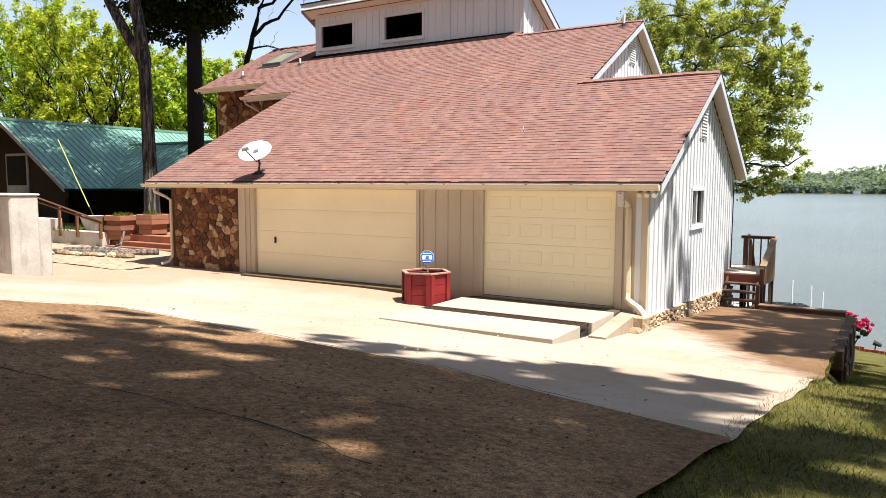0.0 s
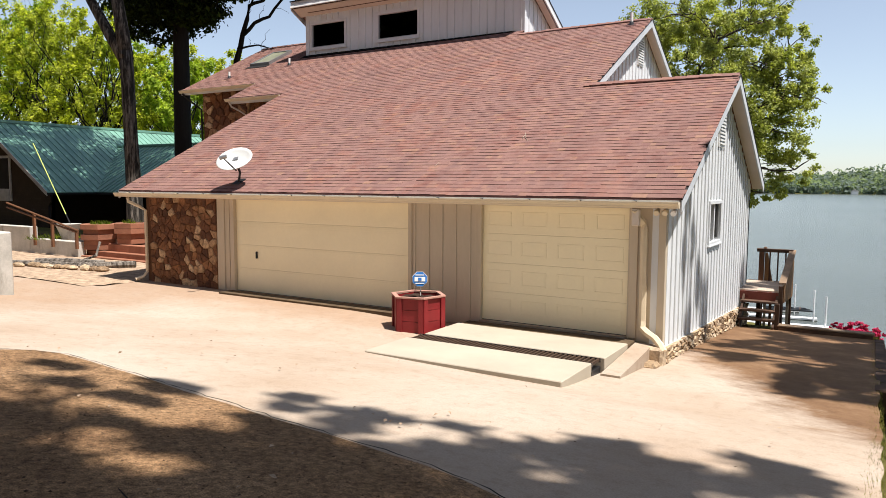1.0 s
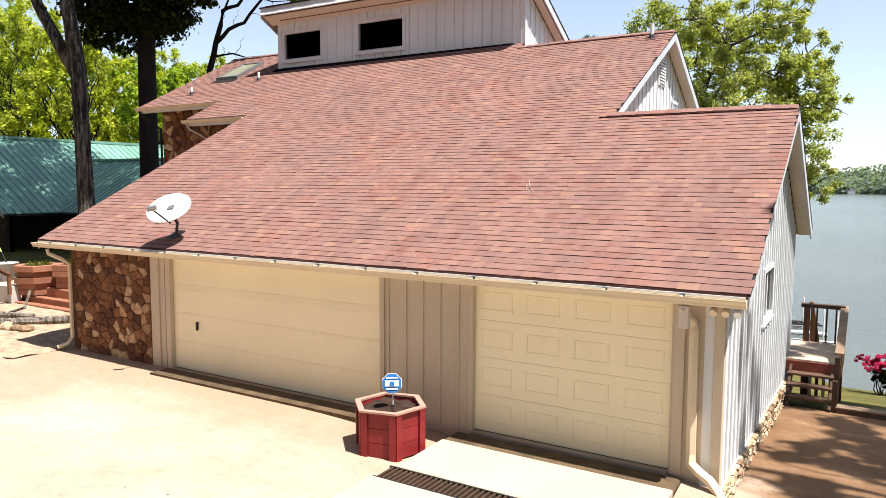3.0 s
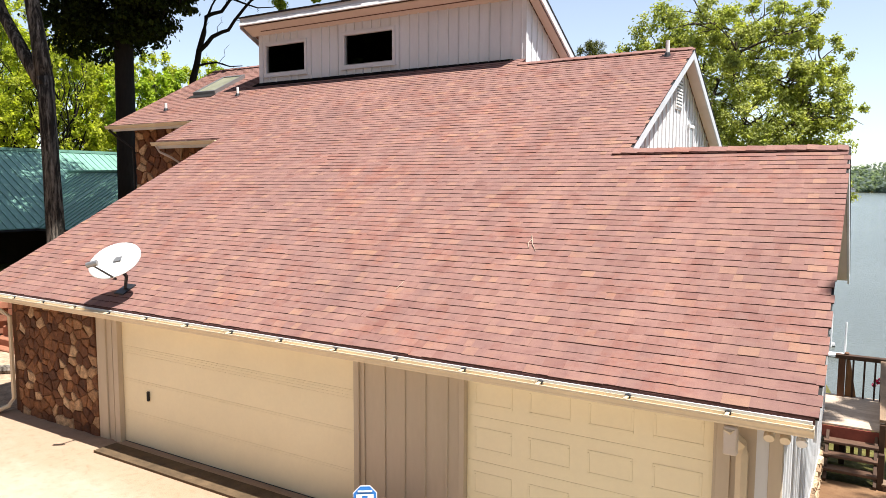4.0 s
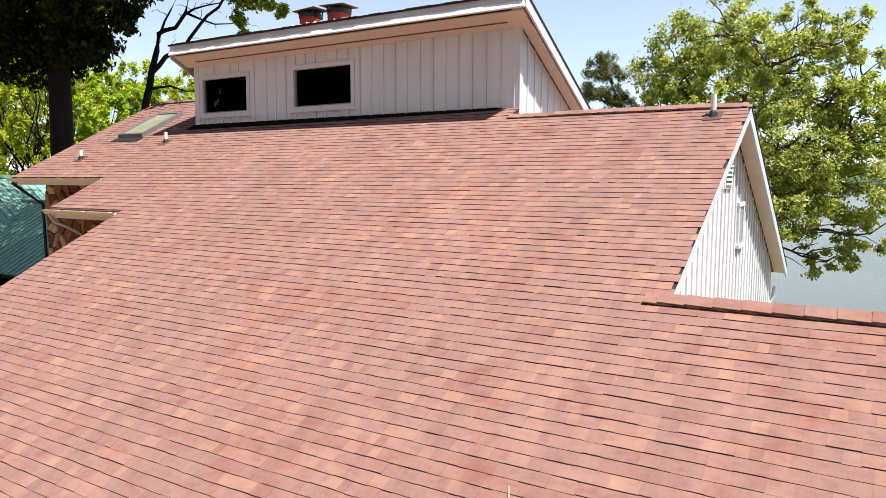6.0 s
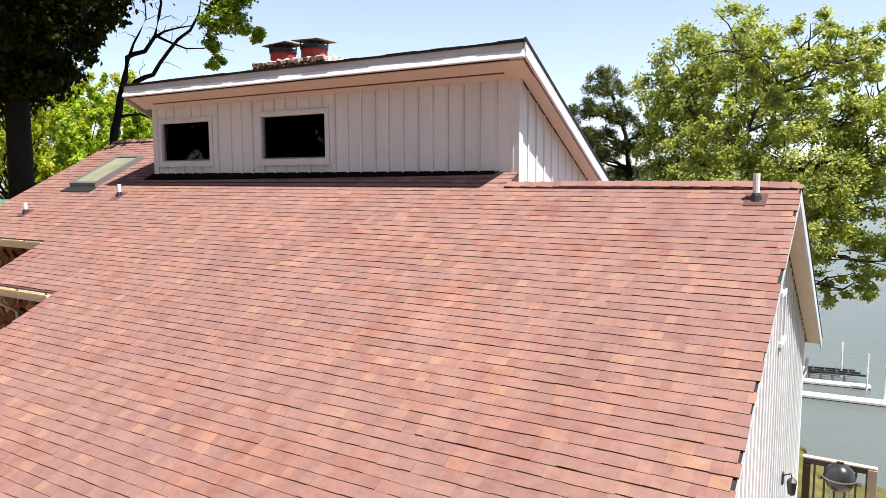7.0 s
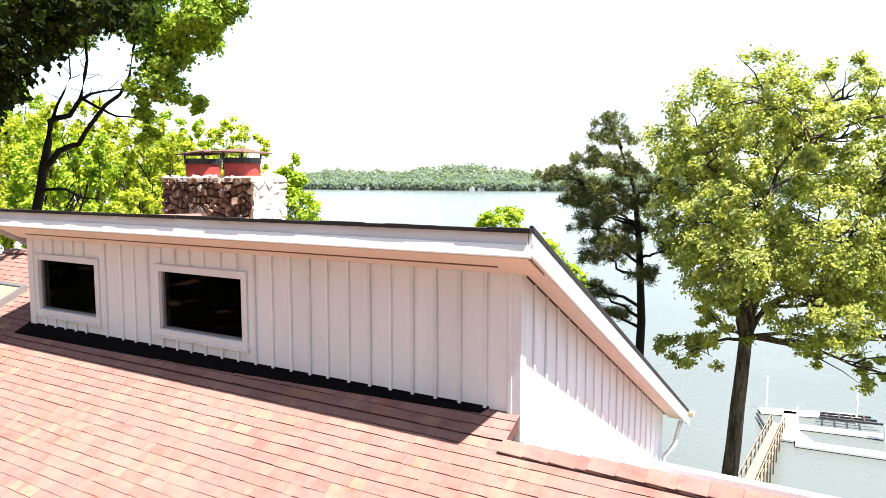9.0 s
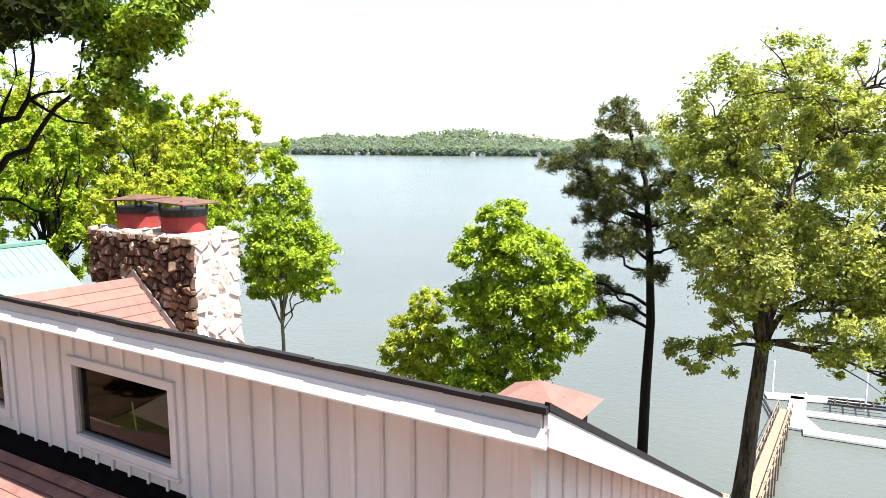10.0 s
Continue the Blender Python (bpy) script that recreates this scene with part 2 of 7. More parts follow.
M["white"] = surface("white_paint", (0.80, 0.79, 0.77), 0.45, 0.05, 3.0, 40.0, 0.0006)
M["black"] = surface("black_metal", (0.018, 0.018, 0.02), 0.4, 0.2, 5.0, 60.0, 0.0005, spec=0.5)
M["kettle"] = surface("grey_black_enamel", (0.022, 0.023, 0.024), 0.25, 0.15, 5.0, 60.0, 0.0004, spec=0.5)
M["dark_edge"] = surface("dark_drip_edge", (0.018, 0.016, 0.016), 0.7, 0.2)
M["rust"] = surface("rusty_flue_cap", (0.13, 0.07, 0.052), 0.75, 0.3, 8.0, 50.0, 0.002)
M["flue"] = surface("red_clay_flue", (0.30, 0.045, 0.04), 0.7, 0.15, 6.0, 50.0, 0.001)
M["glass"] = glass_mat("window_glass", (0.20, 0.20, 0.19))
# The pane's sky reflection is put into its base colour.
M["skylight_glass"] = surface("skylight_reflection_glass", (0.25, 0.25, 0.17), 0.3, 0.2, 2.0, 12.0, 0.0, spec=0.3)
# Unlit rooms' darkness is put into this near-black colour.
M["interior"] = surface("unlit_room_black", (0.022, 0.017, 0.014), 0.9, 0.2)
M["stone"] = stone_mat("brown_fieldstone", [(0.0, (0.085, 0.032, 0.014)), (0.45, (0.17, 0.07, 0.03)), (0.72, (0.25, 0.115, 0.05)), (0.82, (0.40, 0.25, 0.14)), (1.0, (0.58, 0.43, 0.28))])
M["stone_pale"] = stone_mat("tan_fieldstone", [(0.0, (0.20, 0.13, 0.075)), (0.5, (0.40, 0.30, 0.19)), (1.0, (0.58, 0.48, 0.36))])
# Chimney stone twice: shade coloured into the front, sun into side and top.
M["stone_shaded"] = stone_mat("shaded_chimney_fieldstone", [(0.0, (0.05, 0.028, 0.016)), (0.5, (0.14, 0.085, 0.05)), (0.8, (0.23, 0.165, 0.115)), (1.0, (0.38, 0.31, 0.24))])
M["stone_sunlit"] = stone_mat("sunlit_fieldstone", [(0.0, (0.42, 0.38, 0.33)), (0.5, (0.58, 0.55, 0.50)), (1.0, (0.74, 0.72, 0.68))])
# Dark as if tree-shaded, for the floor that the windows mirror.
M["mirror_floor"] = surface("dark_mirror_floor", (0.12, 0.065, 0.032), 1.0, 0.5, 1.0, 20.0, 0.02)
M["grate_iron"] = surface("rusty_grate_iron", (0.06, 0.034, 0.02), 0.8, 0.3, 6.0, 50.0, 0.001)
M["stain"] = surface("dark_brown_threshold", (0.11, 0.073, 0.04), 0.9, 0.4, 3.0, 40.0, 0.004)
# Black of the clerestory foot strip: the eave's shadow put into colour.
M["shadow_strip"] = surface("shadow_black_flashing", (0.006, 0.005, 0.005), 0.95, 0.3, 6.0, 40.0, 0.004, spec=0.04)
M["mortar_mid"] = surface("chimney_mortar", (0.07, 0.045, 0.03), 0.95, 0.25, 4.0, 40.0, 0.004)
M["mortar"] = surface("stone_mortar", (0.15, 0.07, 0.035), 0.95, 0.3, 4.0, 40.0, 0.004)
M["mortar_pale"] = surface("pale_mortar", (0.5, 0.47, 0.43), 0.95, 0.25, 4.0, 40.0, 0.004)
M["slab_new"] = court_mat("tan_concrete")
M["slab_old"] = aggregate_mat()
M["grit"] = surface("loose_grit", (0.21, 0.13, 0.075), 0.9, 0.3, 8.0, 60.0, 0.0, rand=("island", [(0, (0.25, 0.22, 0.2)), (0.6, (0.9, 0.85, 0.8)), (1, (2.0, 1.9, 1.8))]))
M["slab_patio"] = court_mat("stained_patio_concrete")
M["slab_white"] = surface("pale_ramp_concrete", (0.42, 0.365, 0.285), 0.85, 0.10, 0.8, 60.0, 0.002, dirt=(0.9, (0.36, 0.31, 0.24), 0.6))
M["conc_wall"] = surface("weathered_concrete_wall", (0.50, 0.47, 0.42), 0.9, 0.22, 1.5, 30.0, 0.014, dirt=(1.4, (0.30, 0.27, 0.23), 0.55, (2, 2, 0.5)))
M["crack"] = surface("crack_dirt", (0.02, 0.016, 0.012), 1.0, 0.2)
M["red_wood"] = surface("red_painted_wood", (0.23, 0.02, 0.022), 0.5, 0.16, 3.0, 40.0, 0.002, rand=("object", [(0, (0.8, 0.8, 0.8)), (1, (1.1, 1.1, 1.1))]))
M["pink_wood"] = surface("faded_red_rim", (0.42, 0.23, 0.18), 0.6, 0.12, 4.0, 40.0, 0.002)
M["soil"] = surface("potting_soil", (0.04, 0.022, 0.015), 1.0, 0.5, 9.0, 60.0, 0.02)
M["blue"] = surface("blue_sign", (0.03, 0.17, 0.50), 0.4, 0.06)
M["deck_wood"] = surface("stained_deck_wood", (0.19, 0.085, 0.042), 0.65, 0.25, 3.0, 40.0, 0.003, stretch=(1, 1, 0.3), rand=("object", [(0, (0.7, 0.7, 0.7)), (1, (1.2, 1.2, 1.2))]))
M["red_joist"] = surface("red_brown_joist", (0.15, 0.035, 0.022), 0.7, 0.25, 3.0, 40.0, 0.003)
M["tread_wood"] = surface("worn_brown_tread", (0.11, 0.06, 0.038), 0.7, 0.35, 4.0, 40.0, 0.003)
M["side_wood"] = surface("honey_brown_boards", (0.27, 0.135, 0.055), 0.65, 0.25, 3.0, 40.0, 0.003, stretch=(1, 1, 0.3), rand=("object", [(0, (0.65, 0.65, 0.65)), (1, (1.15, 1.15, 1.15))]))
M["deck_pale"] = surface("sunbleached_deck_board", (0.46, 0.36, 0.28), 0.75, 0.15, 3.0, 40.0, 0.003, rand=("object", [(0, (0.8, 0.8, 0.8)), (1, (1.1, 1.1, 1.1))]))
M["timber"] = surface("terracotta_timber", (0.34, 0.145, 0.085), 0.7, 0.2, 3.0, 40.0, 0.003, rand=("object", [(0, (0.75, 0.75, 0.75)), (1, (1.15, 1.15, 1.15))]))
M["green_metal"] = surface("green_roof_metal", (0.165, 0.325, 0.25), 0.42, 0.16, 0.6, 14.0, 0.0006, metal=0.0, spec=0.55)
M["brown_siding"] = surface("brown_wood_siding", (0.045, 0.026, 0.014), 0.75, 0.2, 2.0, 30.0, 0.002)
M["bark"] = surface("grey_bark", (0.25, 0.215, 0.18), 0.95, 0.55, 6.0, 20.0, 0.12, stretch=(1, 1, 0.16), dirt=(9.0, (0.04, 0.032, 0.025), 0.47, (1, 1, 0.16)))
M["bark_ridged"] = surface("ridged_grey_bark", (0.19, 0.165, 0.14), 0.95, 0.6, 6.0, 24.0, 0.25, stretch=(1, 1, 0.13), dirt=(8.0, (0.018, 0.015, 0.012), 0.40, (1, 1, 0.13)))
M["bark_dark"] = surface("dark_bark", (0.014, 0.011, 0.009), 0.95, 0.35, 3.0, 16.0, 0.05, stretch=(1, 1, 0.22))
# Sunlight is put into this leaf colour, brighter than the other greens.
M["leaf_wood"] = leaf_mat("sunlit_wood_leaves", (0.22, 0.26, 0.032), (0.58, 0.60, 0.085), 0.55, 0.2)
M["bark_mid"] = surface("brown_bark", (0.12, 0.095, 0.07), 0.95, 0.5, 5.0, 18.0, 0.1, stretch=(1, 1, 0.18), dirt=(7.0, (0.02, 0.016, 0.012), 0.46, (1, 1, 0.18)))
M["leaf"] = leaf_mat("oak_leaves", (0.20, 0.22, 0.055), (0.50, 0.52, 0.16), 0.42, 0.3)
M["leaf_bright"] = leaf_mat("young_leaves", (0.20, 0.29, 0.022), (0.42, 0.52, 0.05), 0.42, 0.25)
# Near-black tone: deep shade is put into the leaf colour.
M["leaf_dark"] = leaf_mat("shade_toned_leaves", (0.008, 0.012, 0.003), (0.034, 0.05, 0.01), 0.2, 0.06)
# Half sun, half shade mixed into one leaf colour.
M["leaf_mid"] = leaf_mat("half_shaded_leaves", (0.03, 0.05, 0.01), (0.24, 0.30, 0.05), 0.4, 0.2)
M["leaf_spray"] = leaf_mat("oak_spray_leaves", (0.10, 0.16, 0.02), (0.40, 0.52, 0.08), 0.45, 0.2)
M["needle"] = leaf_mat("pine_needles", (0.012, 0.022, 0.008), (0.18, 0.19, 0.06), 0.12, 0.2)
M["edge_block"] = surface("dark_brown_edging_block", (0.075, 0.042, 0.026), 0.9, 0.35, 4.0, 30.0, 0.01, rand=("object", [(0, (0.6, 0.6, 0.6)), (1, (1.3, 1.3, 1.3))]))
M["azalea"] = leaf_mat("azalea_flowers", (0.36, 0.015, 0.09), (0.62, 0.03, 0.16), 0.25)
# Aerial haze is put into this pale blue-green leaf colour.
M["hazed_leaf"] = leaf_mat("hazed_wood_leaves", (0.195, 0.235, 0.24), (0.235, 0.285, 0.285), 0.5, 0.0)
M["grass"] = grass_mat("lawn_grass", (0.06, 0.062, 0.018), (0.19, 0.165, 0.05))
M["blade"] = leaf_mat("grass_blades", (0.06, 0.065, 0.015), (0.25, 0.22, 0.075), 0.3, 0.1)
M["mulch"] = surface("leaf_mulch", (0.42, 0.30, 0.205), 1.0, 0.45, 5.0, 22.0, 0.04, dirt=(7.0, (0.20, 0.11, 0.06), 0.58))
M["kerb_wood"] = surface("weathered_kerb_timber", (0.25, 0.17, 0.11), 0.8, 0.3, 3.0, 40.0, 0.003)
M["deck_dark"] = surface("dark_stained_wood", (0.065, 0.033, 0.018), 0.7, 0.3, 3.0, 40.0, 0.003)
M["brick"] = surface("red_edging_brick", (0.36, 0.10, 0.055), 0.85, 0.25, 4.0, 40.0, 0.003)
M["water"] = water_mat()
M["dock"] = surface("pale_dock_board", (0.25, 0.185, 0.13), 0.8, 0.15, 2.0, 20.0, 0.002)
M["yellow"] = surface("lime_strap", (0.62, 0.72, 0.20), 0.5, 0.05)
M["grey_metal"] = surface("grey_metal", (0.30, 0.30, 0.30), 0.35, 0.1, 5.0, 40.0, 0.0004, metal=0.6, spec=0.5)
M["dish"] = surface("dish_enamel", (0.56, 0.56, 0.54), 0.4, 0.05, 4.0, 40.0, 0.0004)


# ---- building helpers ----
def put(name, bm, mat, parent=None, label=""):
    me = bpy.data.meshes.new(name)
    bmesh.ops.recalc_face_normals(bm, faces=bm.faces)
    bm.to_mesh(me)
    bm.free()
    me.materials.append(mat)
    ob = new(name, me)
    ob.parent = parent
    if label:
        ob["label"] = label
    return ob


def part(name, bm, mat, parent, label=""):
    return put(name, bm, mat, parent, label)


def empty(name, label, category, kind="", group=""):
    return tagged(new(name), label, category, group, kind)


def box(bm, x0, x1, y0, y1, z0, z1, bevel=0.0):
    co = [(x, y, z) for z in (z0, z1) for y in (y0, y1) for x in (x0, x1)]
    v = [bm.verts.new(c) for c in co]
    fs = [bm.faces.new([v[i] for i in f]) for f in ((0, 2, 3, 1), (4, 5, 7, 6), (0, 1, 5, 4), (2, 6, 7, 3), (0, 4, 6, 2), (1, 3, 7, 5))]
    if bevel:
        edges = list({e for f in fs for e in f.edges})
        bmesh.ops.bevel(bm, geom=edges, offset=bevel, segments=1, affect="EDGES")
    return bm


def boxes(*rows, bevel=0.0):
    bm = bmesh.new()
    for r in rows:
        box(bm, *r, bevel=bevel)
    return bm


def prism(poly, axis, a, b):
    """A polygon in the plane across an axis, drawn out from a to b along it. x: (y, z); y: (x, z); z: (x, y)."""
    bm = bmesh.new()
    def at(p, t):
        return {"x": (t, p[0], p[1]), "y": (p[0], t, p[1]), "z": (p[0], p[1], t)}[axis]
    lo = [bm.verts.new(at(p, a)) for p in poly]
    hi = [bm.verts.new(at(p, b)) for p in poly]
    bm.faces.new(lo)
    bm.faces.new(hi)
    n = len(poly)
    for i in range(n):
        bm.faces.new((lo[i], lo[(i + 1) % n], hi[(i + 1) % n], hi[i]))
    return bm


def tube(bm, pts, radii, sides=8):
    """A tapered tube along points."""
    rings = []
    pts = [Vector(p) for p in pts]
    for i, p in enumerate(pts):
        d = (pts[min(i + 1, len(pts) - 1)] - pts[max(i - 1, 0)]).normalized()
        u = d.cross(Vector((0.31, 0.2, 1.0)) if abs(d.z) < 0.9 else Vector((1, 0, 0))).normalized()
        w = d.cross(u)
        rings.append([bm.verts.new(p + radii[i] * (math.cos(a) * u + math.sin(a) * w)) for a in [2 * math.pi * k / sides for k in range(sides)]])
    for r0, r1 in zip(rings, rings[1:]):
        for k in range(sides):
            bm.faces.new((r0[k], r0[(k + 1) % sides], r1[(k + 1) % sides], r1[k]))
    bm.faces.new(rings[0][::-1])
    bm.faces.new(rings[-1])
    return bm


def raw(name, verts, faces, mat, parent=None):
    me = bpy.data.meshes.new(name)
    me.from_pydata(verts, [], faces)
    me.materials.append(mat)
    me.update()
    ob = new(name, me)
    ob.parent = parent
    return ob


def smooth(ob):
    ob.data.polygons.foreach_set("use_smooth", [True] * len(ob.data.polygons))
    return ob


# ---- the lie of the land ----
WATER, SHORE = -11.4, 1415


def step(a, b, v):
    v = min(1.0, max(0.0, (v - a) / (b - a)))
    return v * v * (3 - 2 * v)


def land(x, y):
    s = step(-9.5, -3.3, x)
    z = 0.041 * math.log1p(math.exp(4.0 * (9.3 - max(y, -9.0))))
    z -= s * 0.085 * min(12.5, max(0.0, y - 8.4))
    z -= 0.03 * step(8.4, 9.8, y) * (1 - step(12.6, 13.4, y)) * (1 - step(-16.5, -17.5, x))
    away = step(-22.0, -26.0, x)
    right = step(-9.0, -5.0, x)
    z -= (0.185 + (0.005 + 0.05 * right) * (1 - s)) * max(0.0, y - 21 - 7 * away)
    brow = 51.0 - 6.0 * right + 14.0 * step(-53.0, -60.0, x)
    z -= 10.0 * step(brow, brow + 3.5, y)
    z -= 0.11 * max(0.0, min(y, 20.0) - 8.0) if x > -0.05 else 0.06 * step(-4.2, -3.2, x) * min(22.0, max(0.0, y - 19.7))
    z -= 0.05 * max(0.0, x - 0.5) * (1 if y > 6 else step(0, 6, y))
    if y > SHORE:
        z = WATER - 3 + 3.4 * step(SHORE, SHORE + 6, y) + min(8.0, max(0.0, y - SHORE - 6) * 0.04)
    return max(z, WATER - 3.0) if y < SHORE else z


# ---- ground, lake, paving ----
def spread_axis(lo, hi, fine_lo, fine_hi, fine, grow=1.35):
    vals = list(np.arange(fine_lo, fine_hi + 1e-6, fine))
    d, v = fine, fine_hi
    while v < hi:
        d *= grow
        v = min(hi, v + d)
        vals.append(v)
    d, v = fine, fine_lo
    while v > lo:
        d *= grow
        v = max(lo, v - d)
        vals.insert(0, v)
    return vals


def height_grid(name, xs, ys, fz, mat, keep=None):
    verts = [(x, y, fz(x, y)) for y in ys for x in xs]
    n = len(xs)
    faces = []
    for j in range(len(ys) - 1):
        for i in range(n - 1):
            if keep and not keep((xs[i] + xs[i + 1]) / 2, (ys[j] + ys[j + 1]) / 2):
                continue
            a = j * n + i
            faces.append((a, a + 1, a + n + 1, a + n))
    return smooth(raw(name, verts, faces, mat))


ground = height_grid("ground", spread_axis(-4000, 4000, -34, 12, 0.5), sorted(spread_axis(-400, 4000, -6, 60, 0.5) + [SHORE, SHORE + 3, SHORE + 6, SHORE + 100, SHORE + 310]),
                     lambda x, y: land(x, y) - (0.25 if (-24 < x < -0.7 and -30 < y < 19.4) else 0.0) + 0.02 * noise.noise((x * 1.3, y * 1.3, 0)), M["grass"])
tagged(ground, "sloping green lawn running down to the lake shore", "ground", kind="structure")
lake = height_grid("water", [-4000, -400, -60, 0, 60, 400, 4000], [44, 60, 100, 300, 900, 4000], lambda x, y: WATER, M["water"])
tagged(lake, "wide calm lake with small ripples", "lake", kind="structure")


def seam(x):
    y = float(np.interp(-x, (0.0, 1.2, 2.4, 4.4, 7.84, 8.3, 9.0), (3.7, 4.12, 4.58, 4.9, 5.34, 4.3, 4.1)))
    return y + 0.02 * math.sin(x * 1.7) + 0.01 * math.sin(x * 5.1)


def edge(y):
    return min(-0.17, -0.32 + 0.026 * max(0.0, y - 2.5)) + 0.01 * math.sin(y * 2.1) + 0.012 * math.sin(y * 5.3)


def slab(name, xs, lo, hi, rows, lift, mat, label):
    """A paved sheet between two lines lo(x) and hi(x), its last column on the lawn's edge."""
    verts, faces = [], []
    for j in range(rows + 1):
        v = (j / rows) ** 0.55 if lo(-3) < -5 else j / rows
        for i, x in enumerate(xs):
            y = lo(x) + (hi(x) - lo(x)) * v
            if x == -0.3:
                x = edge(y) + 0.08
                y = lo(x) + (hi(x) - lo(x)) * v
            verts.append((x, y, land(x, y) + lift))
            if i and j:
                k = j * len(xs) + i
                faces.append((k - len(xs) - 1, k - len(xs), k, k - 1))
    return tagged(smooth(raw(name, verts, faces, mat)), label, "driveway", kind="structure")


XS = [-34, -28, -24, -20, -17, -16.31] + list(np.arange(-16.3, -0.7, 0.3)) + [-0.3]
slab("driveway_near", XS, lambda x: -24.0, lambda x: seam(x), 150, 0.028, M["slab_old"], "old brown exposed-aggregate concrete drive, worn and cracked")
slab("driveway_court", XS[6:], lambda x: seam(x) - 0.1, lambda x: 13.0, 40, 0.015, M["slab_new"], "sunlit tan concrete parking court before the garage")
slab("driveway_turn", XS[:7], lambda x: seam(x) - 0.1, lambda x: 11.3 + 0.1 * (x + 16), 30, 0.015, M["slab_new"], "tan concrete turning place beside the parking court")
slab("patio", list(np.arange(-3.4, -0.7, 0.2)) + [-0.3], lambda x: 13.0, lambda x: 19.5, 36, 0.015, M["slab_patio"], "brown stained concrete side drive beside the house wall")


def crack(points, width, seed):
    rng = random.Random(seed)
    v, f = [], []
    dense = []
    for (x0, y0), (x1, y1) in zip(points, points[1:]):
        k = max(2, int(math.hypot(x1 - x0, y1 - y0) / 0.12))
        for i in range(k):
            t = i / k
            dense.append((x0 + (x1 - x0) * t + rng.uniform(-0.02, 0.02), y0 + (y1 - y0) * t + rng.uniform(-0.02, 0.02)))
    for i, (x, y) in enumerate(dense):
        w = width * rng.uniform(0.3, 1.2)
        z = land(x, y) + 0.036
        v += [(x, y - w / 2, z), (x, y + w / 2, z)]
        if i:
            f.append((2 * i - 2, 2 * i, 2 * i + 1, 2 * i - 1))
    return tagged(raw("pavement_crack", v, f, M["crack"]), "thin dark crack across the concrete drive", "crack", kind="structure")


crack([(-4.6, 1.7), (-3.0, 1.92), (-2.35, 2.0), (-1.86, 2.04), (-1.39, 1.94), (-0.95, 1.8)], 0.011, 3)
crack([(x, seam(x) + 0.02) for x in np.arange(-9.5, -0.5, 0.5)], 0.012, 4)
crack([(-0.9, 2.6), (-1.6, 2.9), (-2.6, 2.85), (-3.4, 3.1)], 0.008, 5)

mulch = height_grid("mulch_bed", list(np.arange(-30, -15.9, 0.3)), list(np.arange(10.4, 19.5, 0.3)), lambda x, y: land(x, y) + 0.03 + 0.035 * noise.noise((x * 3, y * 3, 1)), M["mulch"],
                    lambda x, y: (x < -15.9 and y > 11.2 + 0.1 * (x + 16)))
tagged(mulch, "bed of tan leaf mulch and gravel by the drive", "mulch bed", kind="structure")

# ramp slabs with the drain between them, in front of the single garage door
ramp_slabs = empty("garage_ramp", "pale poured concrete ramp in front of the single garage door", "ramp")
part("rear_slab", boxes((-6.62, -3.5, 10.93, 12.04, -0.45, 0.03), bevel=0.012), M["slab_white"], ramp_slabs)
bm = prism([(9.42, 0.03), (10.545, 0.03), (10.545, -0.5), (9.42, -0.5)], "x", -6.72, -3.56)
bmesh.ops.bevel(bm, geom=bm.edges[:], offset=0.012, segments=1, affect="EDGES")
part("front_slab", bm, M["slab_white"], ramp_slabs)
part("side_slab", prism([(10.72, -0.15), (12.42, -0.02), (12.42, -0.6), (10.72, -0.6)], "x", -3.49, -3.2), M["slab_new"], ramp_slabs)
part("door_sill", boxes((-6.62, -3.5, 12.045, 12.44 + 0.02, -0.3, 0.004), bevel=0.006), M["stain"], ramp_slabs, "dark brown worn sill before the door")
grate = empty("drain_grate", "dark rusty slatted drain grate set across the ramp", "grate")
part("trough", boxes((-6.7, -3.56, 10.56, 10.92, -0.3, -0.1)), M["black"], grate)
for k in range(44):
    x = -6.66 + k * 0.0712
    part("slat", boxes((x, x + 0.03, 10.565, 10.915, -0.02, 0.018)), M["grate_iron"], grate)
for y in (10.55, 10.9):
    part("frame", boxes((-6.7, -3.56, y, y + 0.025, -0.04, 0.022)), M["black"], grate)

for ob in (ramp_slabs, grate):
    ob.location.z = -0.03

# timber kerb and edging of the side drive
kerb = empty("timber_kerb", "long weathered timber kerb at the drive's end", "kerb")
part("beam", boxes((-2.10, -0.16, 19.41, 19.6, -1.35, -0.835), bevel=0.015), M["tread_wood"], kerb)
part("top_board", boxes((-2.12, -0.14, 19.39, 19.64, -0.833, -0.79), bevel=0.01), M["kerb_wood"], kerb)
edging = empty("stone_edging", "low dark stacked edging along the drive above the lawn", "edging")
rng = random.Random(8)
for k in range(19):
    y = 12.6 + k * 0.37
    z = land(-0.35, y)
    for c, (za, zb) in enumerate(((0.0, 0.3), (0.31, 0.62), (0.63, 1.7))):
        part("block", boxes((-0.14, 0.05 + rng.uniform(-0.02, 0.03), y + 0.17 * (c % 2), y + 0.36 + 0.17 * (c % 2), z - zb, z - za + (rng.uniform(-0.02, 0.035) if c == 0 else 0)), bevel=0.02), M["edge_block"], edging)

# ---- the house ----
PITCH, BASE = 0.52, -4.1          # front roof plane: z = PITCH * y + BASE


def rz(y):
    return PITCH * y + BASE


house = empty("house", "lakeside house with red-brown shingle roof, pale board-and-batten siding and fieldstone", "house")
WF, WR = 12.56, -3.11              # front and right wall faces
EAVE, RIDGE1, RIDGE2 = 12.3, 17.1555, 21.75


def wall(name, bm, mat=None):
    return part(name, bm, mat or M["siding"], house)


